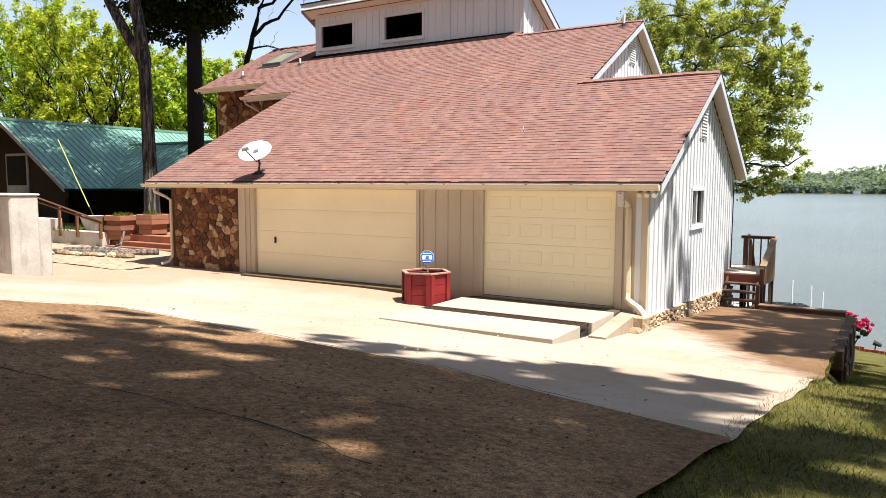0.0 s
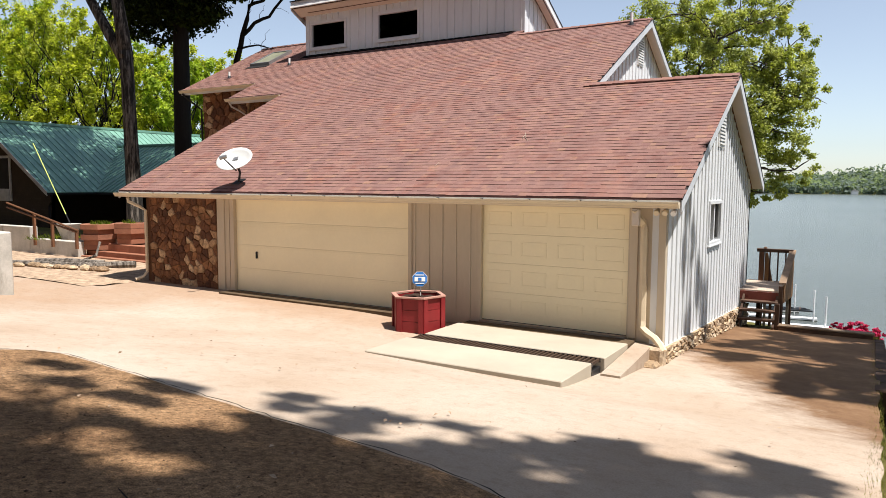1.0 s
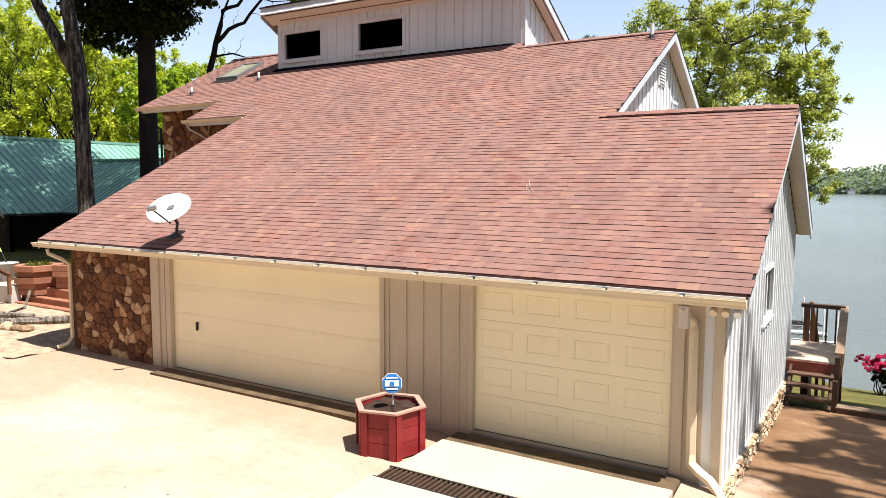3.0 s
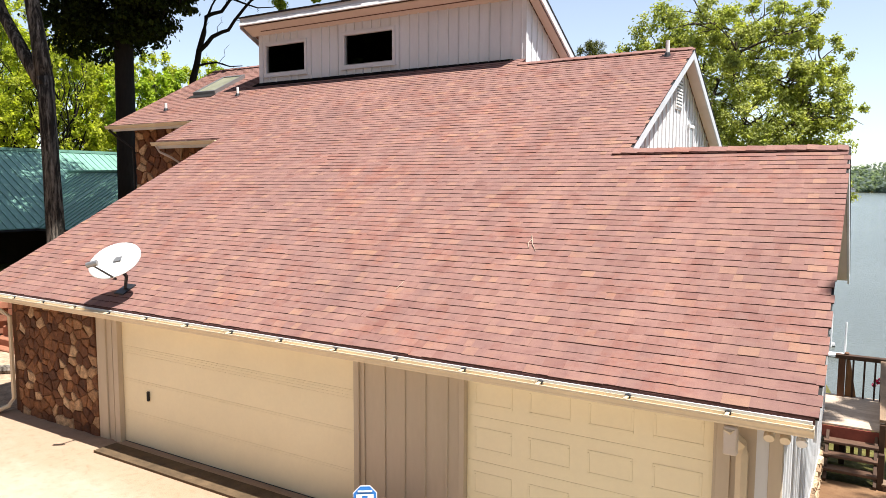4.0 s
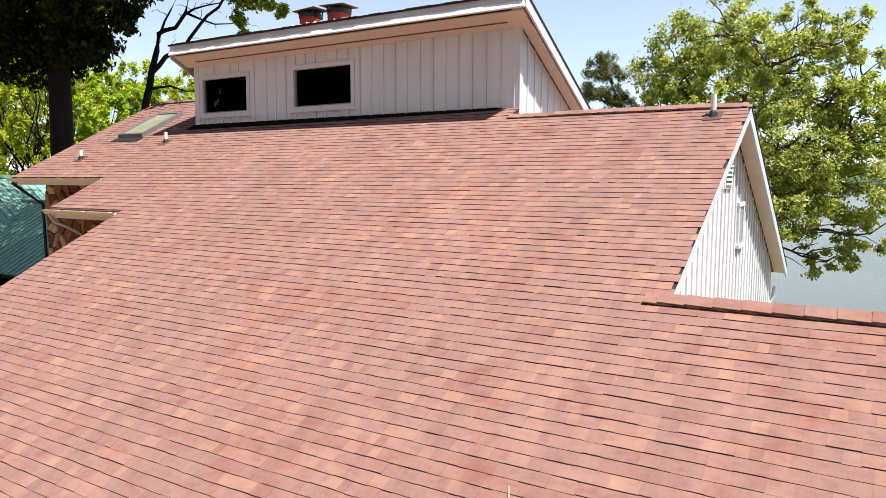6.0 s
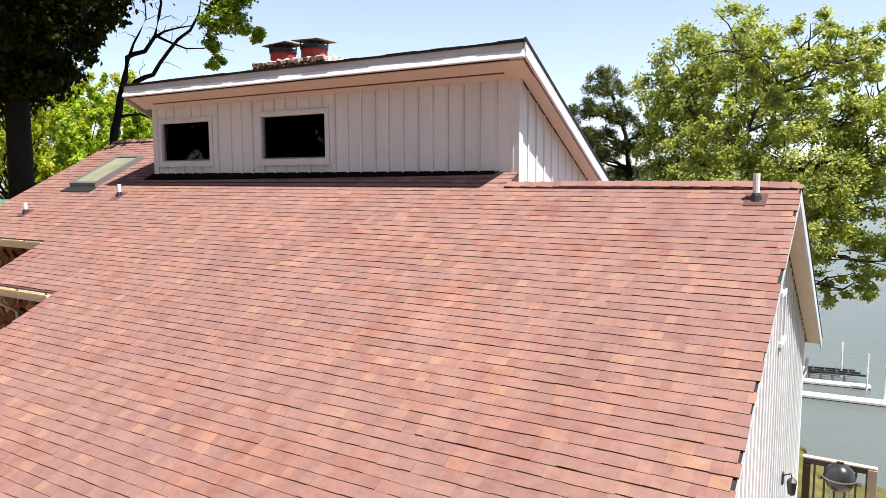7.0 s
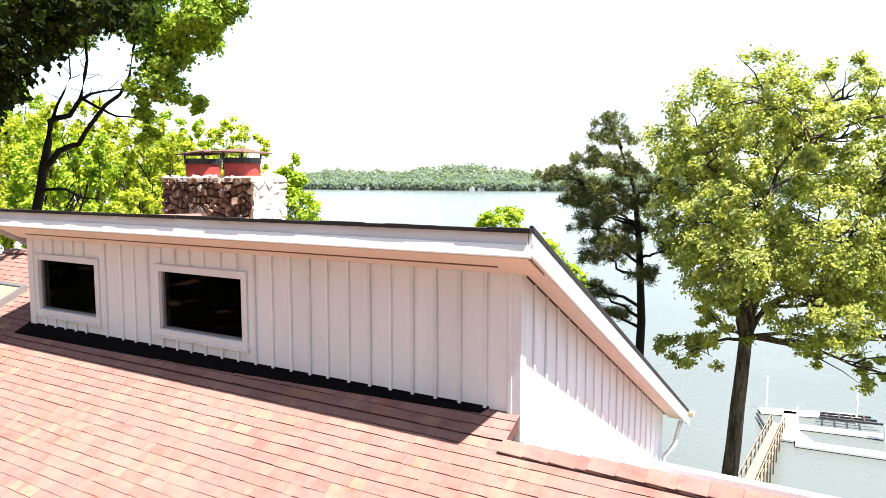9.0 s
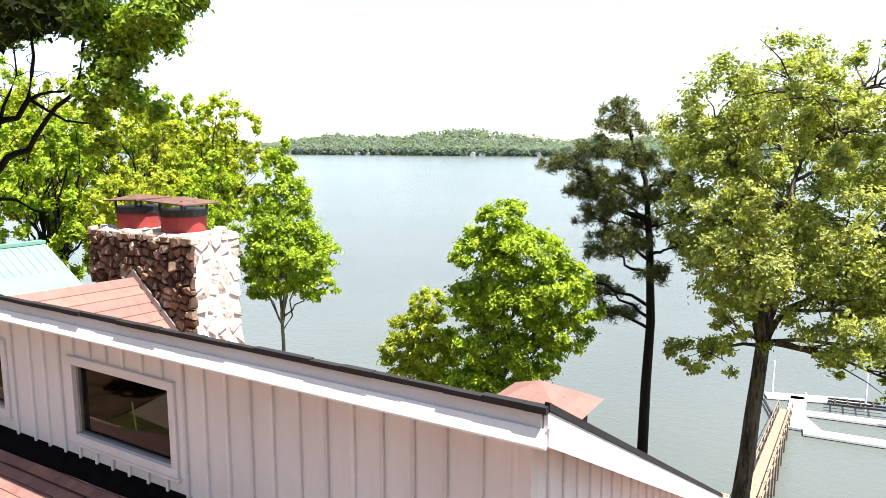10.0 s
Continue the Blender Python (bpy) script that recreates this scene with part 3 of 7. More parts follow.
# garage front wall between and beside the doors
front = wall("wall_front", boxes((-8.02, -6.44, WF, WF + 0.2, -0.4, 2.35)), M["siding_front"])
for row in ((-13.5, -12.95, WF, WF + 0.2, -0.4, 2.35), (-3.69, WR - 0.2, WF, WF + 0.2, -0.4, 2.35), (-12.95, -8.02, WF, WF + 0.2, 2.16, 2.35), (-6.44, -3.69, WF, WF + 0.2, 2.14, 2.35)):
    wall("wall_front", boxes(row), M["siding_front"])
for x in (-7.90, -7.58, -7.28, -6.98, -6.67, -13.3, -13.12):
    part("batten", boxes((x - 0.02, x + 0.02, WF - 0.022, WF + 0.001, -0.02, 2.3), bevel=0.004), M["siding_front"], front)
# right gable wall of the garage wing
top = lambda y: (rz(y) if y < RIDGE1 else rz(2 * RIDGE1 - y)) - 0.16
WIN = (16.0, 17.12, 1.36, 2.12)
bm = prism([(WF, -1.3), (WIN[0], -1.3), (WIN[0], top(WIN[0])), (WF, top(WF))], "x", WR - 0.2, WR)
for poly in ([(WIN[1], -1.3), (21.3, -1.3), (21.3, top(21.3)), (WIN[1], top(WIN[1]))], [(WIN[0], -1.3), (WIN[1], -1.3), (WIN[1], WIN[2]), (WIN[0], WIN[2])],
             [(WIN[0], WIN[3]), (WIN[1], WIN[3]), (WIN[1], top(WIN[1])), (RIDGE1, top(RIDGE1)), (WIN[0], top(WIN[0]))]):
    other = prism(poly, "x", WR - 0.2, WR)
    tmp = bpy.data.meshes.new("tmp")
    other.to_mesh(tmp)
    other.free()
    bm.from_mesh(tmp)
    bpy.data.meshes.remove(tmp)
side = wall("wall_side", bm)


def stain_foot(y):
    """Top of the stone footing along the side wall."""
    return -0.12 - 0.055 * (y - 12.5)


k = 0
y = WF + 0.16
while y < 21.25:
    lo, hi = stain_foot(y), top(y) - 0.02
    spans = [(lo, WIN[2] - 0.2), (WIN[3] + 0.09, hi)] if WIN[0] - 0.12 < y < WIN[1] + 0.12 else [(lo, hi)]
    for a, b in spans:
        part("batten", boxes((WR - 0.001, WR + 0.024, y - 0.021, y + 0.021, a, b), bevel=0.004), M["batten"], side)
    y += 0.305
part("corner_board", boxes((WR - 0.09, WR + 0.028, WF - 0.028, WF + 0.09, -0.1, top(WF) + 0.02), bevel=0.005), M["siding_front"], side)
wall("wall_back", boxes((-6.2, WR, 21.1, 21.3, -1.6, 2.3)))
# left wall under the sloping roof, and the tall stone wing behind it
left = wall("wall_left", prism([(WF, -0.3), (18.6, -0.3), (18.6, rz(18.6) - 0.15), (WF, rz(WF) - 0.15)], "x", -16.15, -15.95), M["mortar"])
wing = wall("wall_wing", boxes((-22.9, -15.95, 20.1, 20.3, -0.5, rz(20.1) - 0.15), (-19.0, -16.0, 18.75, 18.95, -0.5, rz(18.75) - 0.15), (-19.0, -18.8, 18.95, 20.1, -0.5, 5.5)), M["mortar"])
wall("wall_wing_end", prism([(20.3, -1.5), (27.6, -1.5), (27.6, 6.3), (23.9, 8.15), (20.3, rz(20.3) - 0.15)], "x", -22.9, -22.7), M["siding"])
# upper gable
up = lambda y: (rz(y) if y < RIDGE2 else rz(2 * RIDGE2 - y)) - 0.16
gable = wall("wall_gable", prism([(16.9, 3.0), (27.55, -2.0), (27.55, up(27.55)), (RIDGE2, up(RIDGE2)), (16.9, up(16.9))], "x", -6.45, -6.25))
y = 17.3
while y < 27.1:
    part("batten", boxes((-6.251, -6.226, y - 0.021, y + 0.021, max(rz(2 * RIDGE1 - y) - 0.1, -1.5) if y > RIDGE1 else rz(y) - 0.1, up(y) - 0.02), bevel=0.004), M["batten"], gable)
    y += 0.305
wall("wall_lake", boxes((-22.9, -6.3, 27.4, 27.6, -3.5, 5.0)))
# clerestory
DX0, DX1, DF = -19.33, -10.12, 22.12
DTOP, DFALL, DY = 9.38, 0.53, 21.65


def dz(y):
    return DTOP - DFALL * (y - DY)


W1, W2 = (-19.05, -17.46, 7.69, 8.53), (-15.9, -14.2, 7.69, 8.54)
WT = 8.9
dorm = wall("wall_clerestory", boxes((W2[1], DX1, DF, DF + 0.15, 7.0, WT)))
for row in ((DX0, W1[0], 7.0, WT), (W1[1], W2[0], 7.0, WT), (W1[0], W1[1], 7.0, W1[2]), (W1[0], W1[1], W1[3], WT), (W2[0], W2[1], 7.0, W2[2]), (W2[0], W2[1], W2[3], WT)):
    wall("wall_clerestory", boxes((row[0], row[1], DF, DF + 0.15, row[2], row[3])))
BATTENS = (-18.9, -18.62, -18.33, -18.04, -17.75, -17.2, -16.8, -16.49, -16.16, -15.86, -15.54, -15.24, -14.94, -14.61, -14.29, -13.96, -13.65, -13.33, -13.01, -12.72, -12.39, -12.07, -11.77, -11.46, -11.15, -10.84, -10.52, -10.22)
for x in BATTENS:
    zb = rz(DF) - 0.02
    spans = [(zb, WT)]
    for w in (W1, W2):
        if w[0] - 0.1 < x < w[1] + 0.1:
            spans = [(zb, w[2] - 0.13), (w[3] + 0.12, WT)]
    for a, b in spans:
        part("batten", boxes((x - 0.02, x + 0.02, DF - 0.034, DF + 0.001, a, b), bevel=0.004), M["batten"], dorm)
for cx in (DX1, DX0):
    s = 1 if cx == DX1 else -1
    part("corner_board", boxes((min(cx - s * 0.14, cx + s * 0.025), max(cx - s * 0.14, cx + s * 0.025), DF - 0.028, DF + 0.1, 7.1, WT + 0.02), bevel=0.005), M["trim"], dorm)
dside = wall("wall_clerestory_side", prism([(DF + 0.15, 6.6), (28.3, 3.2), (28.3, dz(28.3) - 0.22), (DF + 0.15, dz(DF + 0.15) - 0.22)], "x", DX1 - 0.15, DX1))
y = DF + 0.34
while y < 28.2:
    part("batten", boxes((DX1 - 0.001, DX1 + 0.024, y - 0.02, y + 0.02, rz(2 * RIDGE2 - y) - 0.1, dz(y) - 0.22), bevel=0.004), M["batten"], dside)
    y += 0.334
wall("wall_clerestory_left", prism([(DF + 0.15, 6.6), (28.3, 3.2), (28.3, dz(28.3) - 0.22), (DF + 0.15, dz(DF + 0.15) - 0.22)], "x", DX0, DX0 + 0.15))
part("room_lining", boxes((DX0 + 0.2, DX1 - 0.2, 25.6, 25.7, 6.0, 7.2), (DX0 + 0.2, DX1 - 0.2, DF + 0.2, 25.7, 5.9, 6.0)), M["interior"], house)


def window(parent, plane, a0, a1, z0, z1, face, pane_x=(), trim_w=0.1, glass="glass"):
    """A framed window. plane y: faces -y at face; plane x: faces +x at face."""
    win = empty("window", "", "")
    win.parent = parent

    def bx(u0, u1, d0, d1, w0, w1, bev=0.004):
        return boxes((u0, u1, face - d1, face - d0, w0, w1), bevel=bev) if plane == "y" else boxes((face + d0, face + d1, u0, u1, w0, w1), bevel=bev)
    t = trim_w
    part("casing", bx(a0 - t, a1 + t, 0.001, 0.035, z1, z1 + t), M["trim"], win)
    part("casing", bx(a0 - t, a1 + t, 0.001, 0.035, z0 - t, z0), M["trim"], win)
    part("casing", bx(a0 - t, a0, 0.001, 0.033, z0, z1), M["trim"], win)
    part("casing", bx(a1, a1 + t, 0.001, 0.033, z0, z1), M["trim"], win)
    part("window_sill", bx(a0 - t - 0.03, a1 + t + 0.03, 0.0, 0.055, z0 - t - 0.03, z0 - t), M["trim"], win)
    part("frame", bx(a0, a0 + 0.035, -0.08, -0.02, z0, z1), M["grey_metal"], win)
    part("frame", bx(a1 - 0.035, a1, -0.08, -0.02, z0, z1), M["grey_metal"], win)
    part("frame", bx(a0, a1, -0.08, -0.02, z0, z0 + 0.03), M["grey_metal"], win)
    for px in pane_x:
        part("mullion", bx(px - 0.04, px + 0.04, -0.08, 0.0, z0, z1), M["trim"], win)
    pane = part("pane", bx(a0, a1, -0.07, -0.06, z0, z1, 0), M[glass], win)
    pane.visible_shadow = False
    return win


window(house, "y", *W1, DF)
window(house, "y", *W2, DF)
window(house, "x", *WIN, WR, pane_x=(16.56,), trim_w=0.07)
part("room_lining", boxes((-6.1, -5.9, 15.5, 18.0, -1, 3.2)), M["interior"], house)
slit = empty("window", "", "")          # narrow window with a flat grey pane, in the upper gable
slit.parent = house
SY0, SY1, SZ0, SZ1 = 22.74, 23.12, 4.93, 5.58
for row in ((-6.252, -6.205, SY0 - 0.07, SY0, SZ0, SZ1), (-6.252, -6.205, SY1, SY1 + 0.07, SZ0, SZ1), (-6.252, -6.2, SY0 - 0.09, SY1 + 0.09, SZ1, SZ1 + 0.08), (-6.252, -6.19, SY0 - 0.09, SY1 + 0.09, SZ0 - 0.07, SZ0)):
    part("casing", boxes(row, bevel=0.004), M["trim"], slit)
part("pane", boxes((-6.252, -6.222, SY0, SY1, SZ0, SZ1)), M["grey_pane"], slit)


def louvre(parent, y0, y1, z0, z1, face):
    v = empty("louvre_vent", "", "")
    v.parent = parent
    part("frame", boxes((face, face + 0.03, y0 - 0.05, y1 + 0.05, z0 - 0.05, z1 + 0.05)), M["white"], v)
    n = 9
    for i in range(n):
        z = z0 + (z1 - z0) * i / n
        part("slat", boxes((face + 0.03, face + 0.05, y0, y1, z + 0.005, z + (z1 - z0) / n * 0.55)), M["white"], v)
        # Solid black bar painted as the shade between two slats.
        part("gap", boxes((face + 0.0305, face + 0.034, y0, y1, z + (z1 - z0) / n * 0.55, z + (z1 - z0) / n)), M["black"], v)


louvre(house, 16.65, 17.2, 3.35, 4.0, WR)
louvre(house, 21.4, 21.9, 5.95, 6.6, -6.25)

# roof decks
TH = 0.14


def plane_slab(x0, x1, y0, y1, zf, th=TH):
    bm = bmesh.new()
    co = [(x, y, zf(y) - d) for d in (th, 0) for y in (y0, y1) for x in (x0, x1)]
    v = [bm.verts.new(c) for c in co]
    for f in ((0, 2, 3, 1), (4, 5, 7, 6), (0, 1, 5, 4), (2, 6, 7, 3), (0, 4, 6, 2), (1, 3, 7, 5)):
        bm.faces.new([v[i] for i in f])
    return bm


back1 = lambda y: rz(2 * RIDGE1 - y)
back2 = lambda y: rz(2 * RIDGE2 - y)
RIDGE3 = 23.9
back3 = lambda y: rz(2 * RIDGE3 - y)
REGIONS = [(-16.88, -2.83, EAVE, RIDGE1), (-16.88, -5.98, RIDGE1, RIDGE2), (-19.42, -16.88, 18.25, RIDGE2), (-23.45, -19.42, 19.55, RIDGE3)]
roofs = []
for x0, x1, y0, y1 in REGIONS:
    roofs.append(part("roof", plane_slab(x0, x1, y0, y1, lambda y: rz(y) - 0.004), M["felt"], house))
part("roof_gusset", plane_slab(-19.42, DX0 + 0.1, RIDGE2, 22.3, lambda y: rz(y) - 0.006), M["felt"], house)
part("roof_strip", plane_slab(DX0, DX1, RIDGE2, DF + 0.1, lambda y: rz(y) - 0.006), M["felt"], house)
bm = bmesh.new()                     # flashing widened and blackened as the eave's shadow along the clerestory's foot, narrowing towards its end
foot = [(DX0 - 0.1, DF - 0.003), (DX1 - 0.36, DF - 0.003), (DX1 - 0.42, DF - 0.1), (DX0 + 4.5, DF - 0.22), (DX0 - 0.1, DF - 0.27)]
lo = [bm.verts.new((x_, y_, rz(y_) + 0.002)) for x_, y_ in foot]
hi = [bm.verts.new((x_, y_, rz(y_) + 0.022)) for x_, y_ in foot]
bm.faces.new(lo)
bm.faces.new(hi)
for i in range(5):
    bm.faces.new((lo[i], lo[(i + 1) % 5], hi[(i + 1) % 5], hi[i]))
part("base_flashing", bm, M["shadow_strip"], house)
for name, x0, x1, y0, y1, zf in (("roof_back", -6.24, -2.83, RIDGE1, 21.5, back1), ("roof_back", DX1, -5.98, RIDGE2, 27.9, back2), ("roof_back", -23.45, DX0, RIDGE3, 28.0, back3)):
    part(name, plane_slab(x0, x1, y0, y1, zf), M["shingle"], house)
part("roof_clerestory", plane_slab(-19.68, -9.80, DY, 28.8, lambda y: dz(y)), M["shingle"], house)
rng = random.Random(77)
x = -19.7
while x < -9.78:
    w = min(0.305, -9.775 - x)
    part("drip_edge", boxes((x, x + w - 0.003, DY - 0.062 + rng.uniform(-0.012, 0.008), DY - 0.004, DTOP - 0.028, DTOP + 0.014 + rng.uniform(-0.005, 0.006))), M["dark_edge"], house)
    x += 0.305
part("soffit", plane_slab(-19.62, -9.86, DY + 0.06, DF - 0.002, lambda y: dz(y) - 0.235, 0.02), M["soffit"], house)
part("soffit", plane_slab(DX1 + 0.03, -9.86, DY + 0.06, 28.6, lambda y: dz(y) - 0.2, 0.02), M["soffit"], house)
part("soffit_vent", plane_slab(-19.1, -10.3, 21.93, 21.96, lambda y: dz(y) - 0.254, 0.006), M["rust"], house)
part("fascia", boxes((-19.66, -9.82, DY - 0.03, DY - 0.002, DTOP - 0.25, DTOP - 0.02), bevel=0.004), M["fascia"], house)
part("fascia_trim", prism([(DY - 0.031, DTOP - 0.26), (DY - 0.085, DTOP - 0.26), (DY - 0.085, DTOP - 0.245), (DY - 0.045, DTOP - 0.14), (DY - 0.031, DTOP - 0.14)], "x", -19.66, -9.775), M["white"], house)


def rake(name, x, y0, y1, zf, depth=0.2, th=0.03, mat="fascia", drop=0.0):
    bm = bmesh.new()
    co = [(x + dx, y, zf(y) - drop - d) for d in (depth, 0) for y in (y0, y1) for dx in (0, th)]
    v = [bm.verts.new(c) for c in co]
    for f in ((0, 2, 3, 1), (4, 5, 7, 6), (0, 1, 5, 4), (2, 6, 7, 3), (0, 4, 6, 2), (1, 3, 7, 5)):
        bm.faces.new([v[i] for i in f])
    return part(name, bm, M[mat], house)


rake("fascia_trim", -9.779, DY - 0.055, 28.8, lambda y: dz(y) - 0.12, 0.12, 0.022, "white", 0.03)
for x, y0, y1, zf, d in ((-9.81, DY - 0.03, 28.8, dz, 0.23), (-2.84, EAVE + 0.02, RIDGE1, rz, 0.2), (-2.84, RIDGE1, 21.5, back1, 0.2), (-5.99, 16.95, RIDGE2, rz, 0.2), (-5.99, RIDGE2, 27.9, back2, 0.2)):
    rake("fascia", x, y0, y1, zf, d, drop=0.03)
    rake("drip_edge", x + 0.005, y0, y1, zf, 0.055 if zf is dz else 0.022, 0.035, "dark_edge", 0.012 if zf is rz else -0.03 if zf is dz else -0.004)
rake("fascia", -19.70, DY, 28.8, dz, 0.30, drop=0.03)
rake("fascia", -16.91, EAVE, 18.25, rz, 0.18, drop=0.02, mat="trim")
rake("fascia", -23.48, 19.55, RIDGE3, rz, 0.18, drop=0.02, mat="trim")
for x0, x1, y0, y1, zf in ((WR + 0.03, -2.85, RIDGE1, 21.45, back1), (WR + 0.03, -2.85, EAVE + 0.1, RIDGE1, rz), (-6.22, -6.0, RIDGE2, 27.8, back2), (-6.22, -6.0, 17.1, RIDGE2, rz)):
    part("soffit", plane_slab(x0, x1, y0, y1, lambda y, zf=zf: zf(y) - 0.16, 0.02), M["soffit"], house)
part("soffit", boxes((-16.85, WR, EAVE + 0.06, WF, 2.13, 2.15)), M["soffit"], house)


# ridge caps: overlapping bent shingles with the dark slot of the ridge vent below
def ridge_cap(x0, x1, y, z, lift, vent):
    if vent:
        part("ridge_vent", boxes((x0 + 0.05, x1 - 0.05, y - 0.12, y + 0.12, z - 0.07, z - 0.045)), M["dark_edge"], house)
    x = x0
    while x < x1:
        bm = bmesh.new()
        w = 0.30
        prof = [(-0.15, -0.066), (0, 0.008), (0.15, -0.066)]
        rows = []
        for xx, up_ in ((x, 0.012), (min(x + w, x1), 0.0)):
            rows.append([bm.verts.new((xx, y + a, z + b + lift + up_)) for a, b in prof] + [bm.verts.new((xx, y + a, z + b + lift + up_ - 0.014)) for a, b in prof])
        a, b = rows
        for i in (0, 1):
            bm.faces.new((a[i], a[i + 1], b[i + 1], b[i]))
            bm.faces.new((a[i], a[i + 1], a[i + 4], a[i + 3]))
            bm.faces.new((a[i + 3], a[i + 4], b[i + 4], b[i + 3]))
        for i, j in ((0, 3), (2, 5)):
            bm.faces.new((a[i], b[i], b[j], a[j]))
        part("ridge_cap", bm, M["shingle_piece"], house)
        x += 0.27


ridge_cap(DX1, -5.98, RIDGE2, rz(RIDGE2) + 0.02, 0.0, False)
ridge_cap(-9.2, -6.35, RIDGE2, rz(RIDGE2) + 0.018, 0.014, True)
ridge_cap(-6.2, -2.83, RIDGE1, rz(RIDGE1) + 0.02, 0.0, False)
ridge_cap(-6.05, -3.2, RIDGE1, rz(RIDGE1) + 0.018, 0.014, True)
ridge_cap(-23.45, DX0, RIDGE3, rz(RIDGE3) + 0.02, 0.0, False)
ridge_cap(-22.9, DX0, RIDGE3, rz(RIDGE3) + 0.02, 0.014, True)


# gutters and downspouts
def gutter(x0, x1, y, z):
    prof = [(0, 0), (0, -0.075), (-0.025, -0.095), (-0.08, -0.095), (-0.10, -0.05), (-0.125, -0.02), (-0.125, 0.0), (-0.112, 0.0), (-0.112, -0.018), (-0.09, -0.045), (-0.073, -0.084), (-0.03, -0.084), (-0.012, -0.07), (-0.012, 0)]
    g = part("gutter", prism([(y + a, z + b) for a, b in prof], "x", x0, x1), M["gutter"], house)
    for xe in (x0, x1):
        part("end_cap", prism([(y + a, z + b) for a, b in prof[:7]], "x", xe - 0.004, xe + 0.004), M["gutter"], g)
    part("gutter_bed", boxes((x0 + 0.01, x1 - 0.01, y - 0.094, y - 0.013, z - 0.075, z - 0.06)), M["gutter"], g)
    xx = x0 + 0.5
    while xx < x1 - 0.2:
        part("hanger", boxes((xx, xx + 0.03, y - 0.122, y - 0.03, z - 0.006, z + 0.006)), M["gutter"], g)
        # Black block put in as the shadow spot where each hanger meets the roof.
        part("hanger_clip", boxes((xx - 0.012, xx + 0.042, y - 0.03, y + 0.004, z - 0.02, z + 0.012)), M["black"], g)
        xx += 0.92
    return g


GZ = rz(EAVE) - 0.045
gutter(-16.92, -2.83, EAVE - 0.02, GZ - 0.012)
gutter(-19.5, -16.95, 18.245, rz(18.25) - 0.03)
gutter(-23.5, -19.4, 19.545, rz(19.55) - 0.03)
part("fascia", boxes((-16.86, -2.845, EAVE - 0.018, EAVE + 0.03, rz(EAVE) - 0.125, rz(EAVE) - 0.03)), M["trim"], house)
part("fascia", boxes((-19.4, -16.9, 18.247, 18.28, rz(18.25) - 0.2, rz(18.25) - 0.03)), M["trim"], house)
part("fascia", boxes((-23.4, -19.4, 19.547, 19.58, rz(19.55) - 0.2, rz(19.55) - 0.03)), M["trim"], house)


def downspout(pts, mat, r=0.042):
    bm = bmesh.new()
    tube(bm, pts, [r] * len(pts), 6)
    return part("downspout", bm, mat, house)


downspout([(-16.42, 12.22, 2.12), (-16.42, 12.24, 2.02), (-16.22, 12.4, 1.9), (-16.07, 12.47, 1.8), (-16.07, 12.47, 0.25), (-16.09, 12.38, 0.12), (-16.17, 12.2, 0.06)], M["gutter"])
downspout([(-3.5, 12.22, 2.12), (-3.5, 12.3, 2.02), (-3.44, 12.46, 1.9), (-3.42, 12.49, 1.8), (-3.41, 12.49, 0.3), (-3.4, 12.46, 0.19), (-3.3, 12.42, 0.12), (-3.17, 12.38, 0.06), (-3.07, 12.33, -0.03), (-3.0, 12.28, -0.12)], M["gutter"], 0.06)
part("outlet_box", boxes((-3.55, -3.43, 12.2, 12.3, 1.86, 2.13), bevel=0.012), M["soffit"], house)
downspout([(-19.3, 18.15, rz(18.25) - 0.12), (-19.27, 18.25, 5.1), (-19.1, 18.5, 4.95), (-18.95, 18.66, 4.8), (-18.95, 18.68, 2.0)], M["soffit"], 0.035)
downspout([(-23.3, 19.45, rz(19.55) - 0.15), (-23.25, 19.7, 5.7), (-22.9, 20.0, 5.35), (-22.85, 20.03, 1.0)], M["dark_edge"])
downspout([(-6.2, 27.82, 3.55), (-6.22, 27.7, 3.3), (-6.3, 27.6, 3.1), (-6.3, 27.6, -1.0)], M["white"], 0.035)
downspout([(-9.9, 28.75, 5.4), (-9.95, 28.5, 5.0), (-10.1, 28.35, 4.8), (-10.1, 28.35, 2.0)], M["white"])
gutter(-19.6, -9.7, 28.95, dz(28.8) - 0.03)


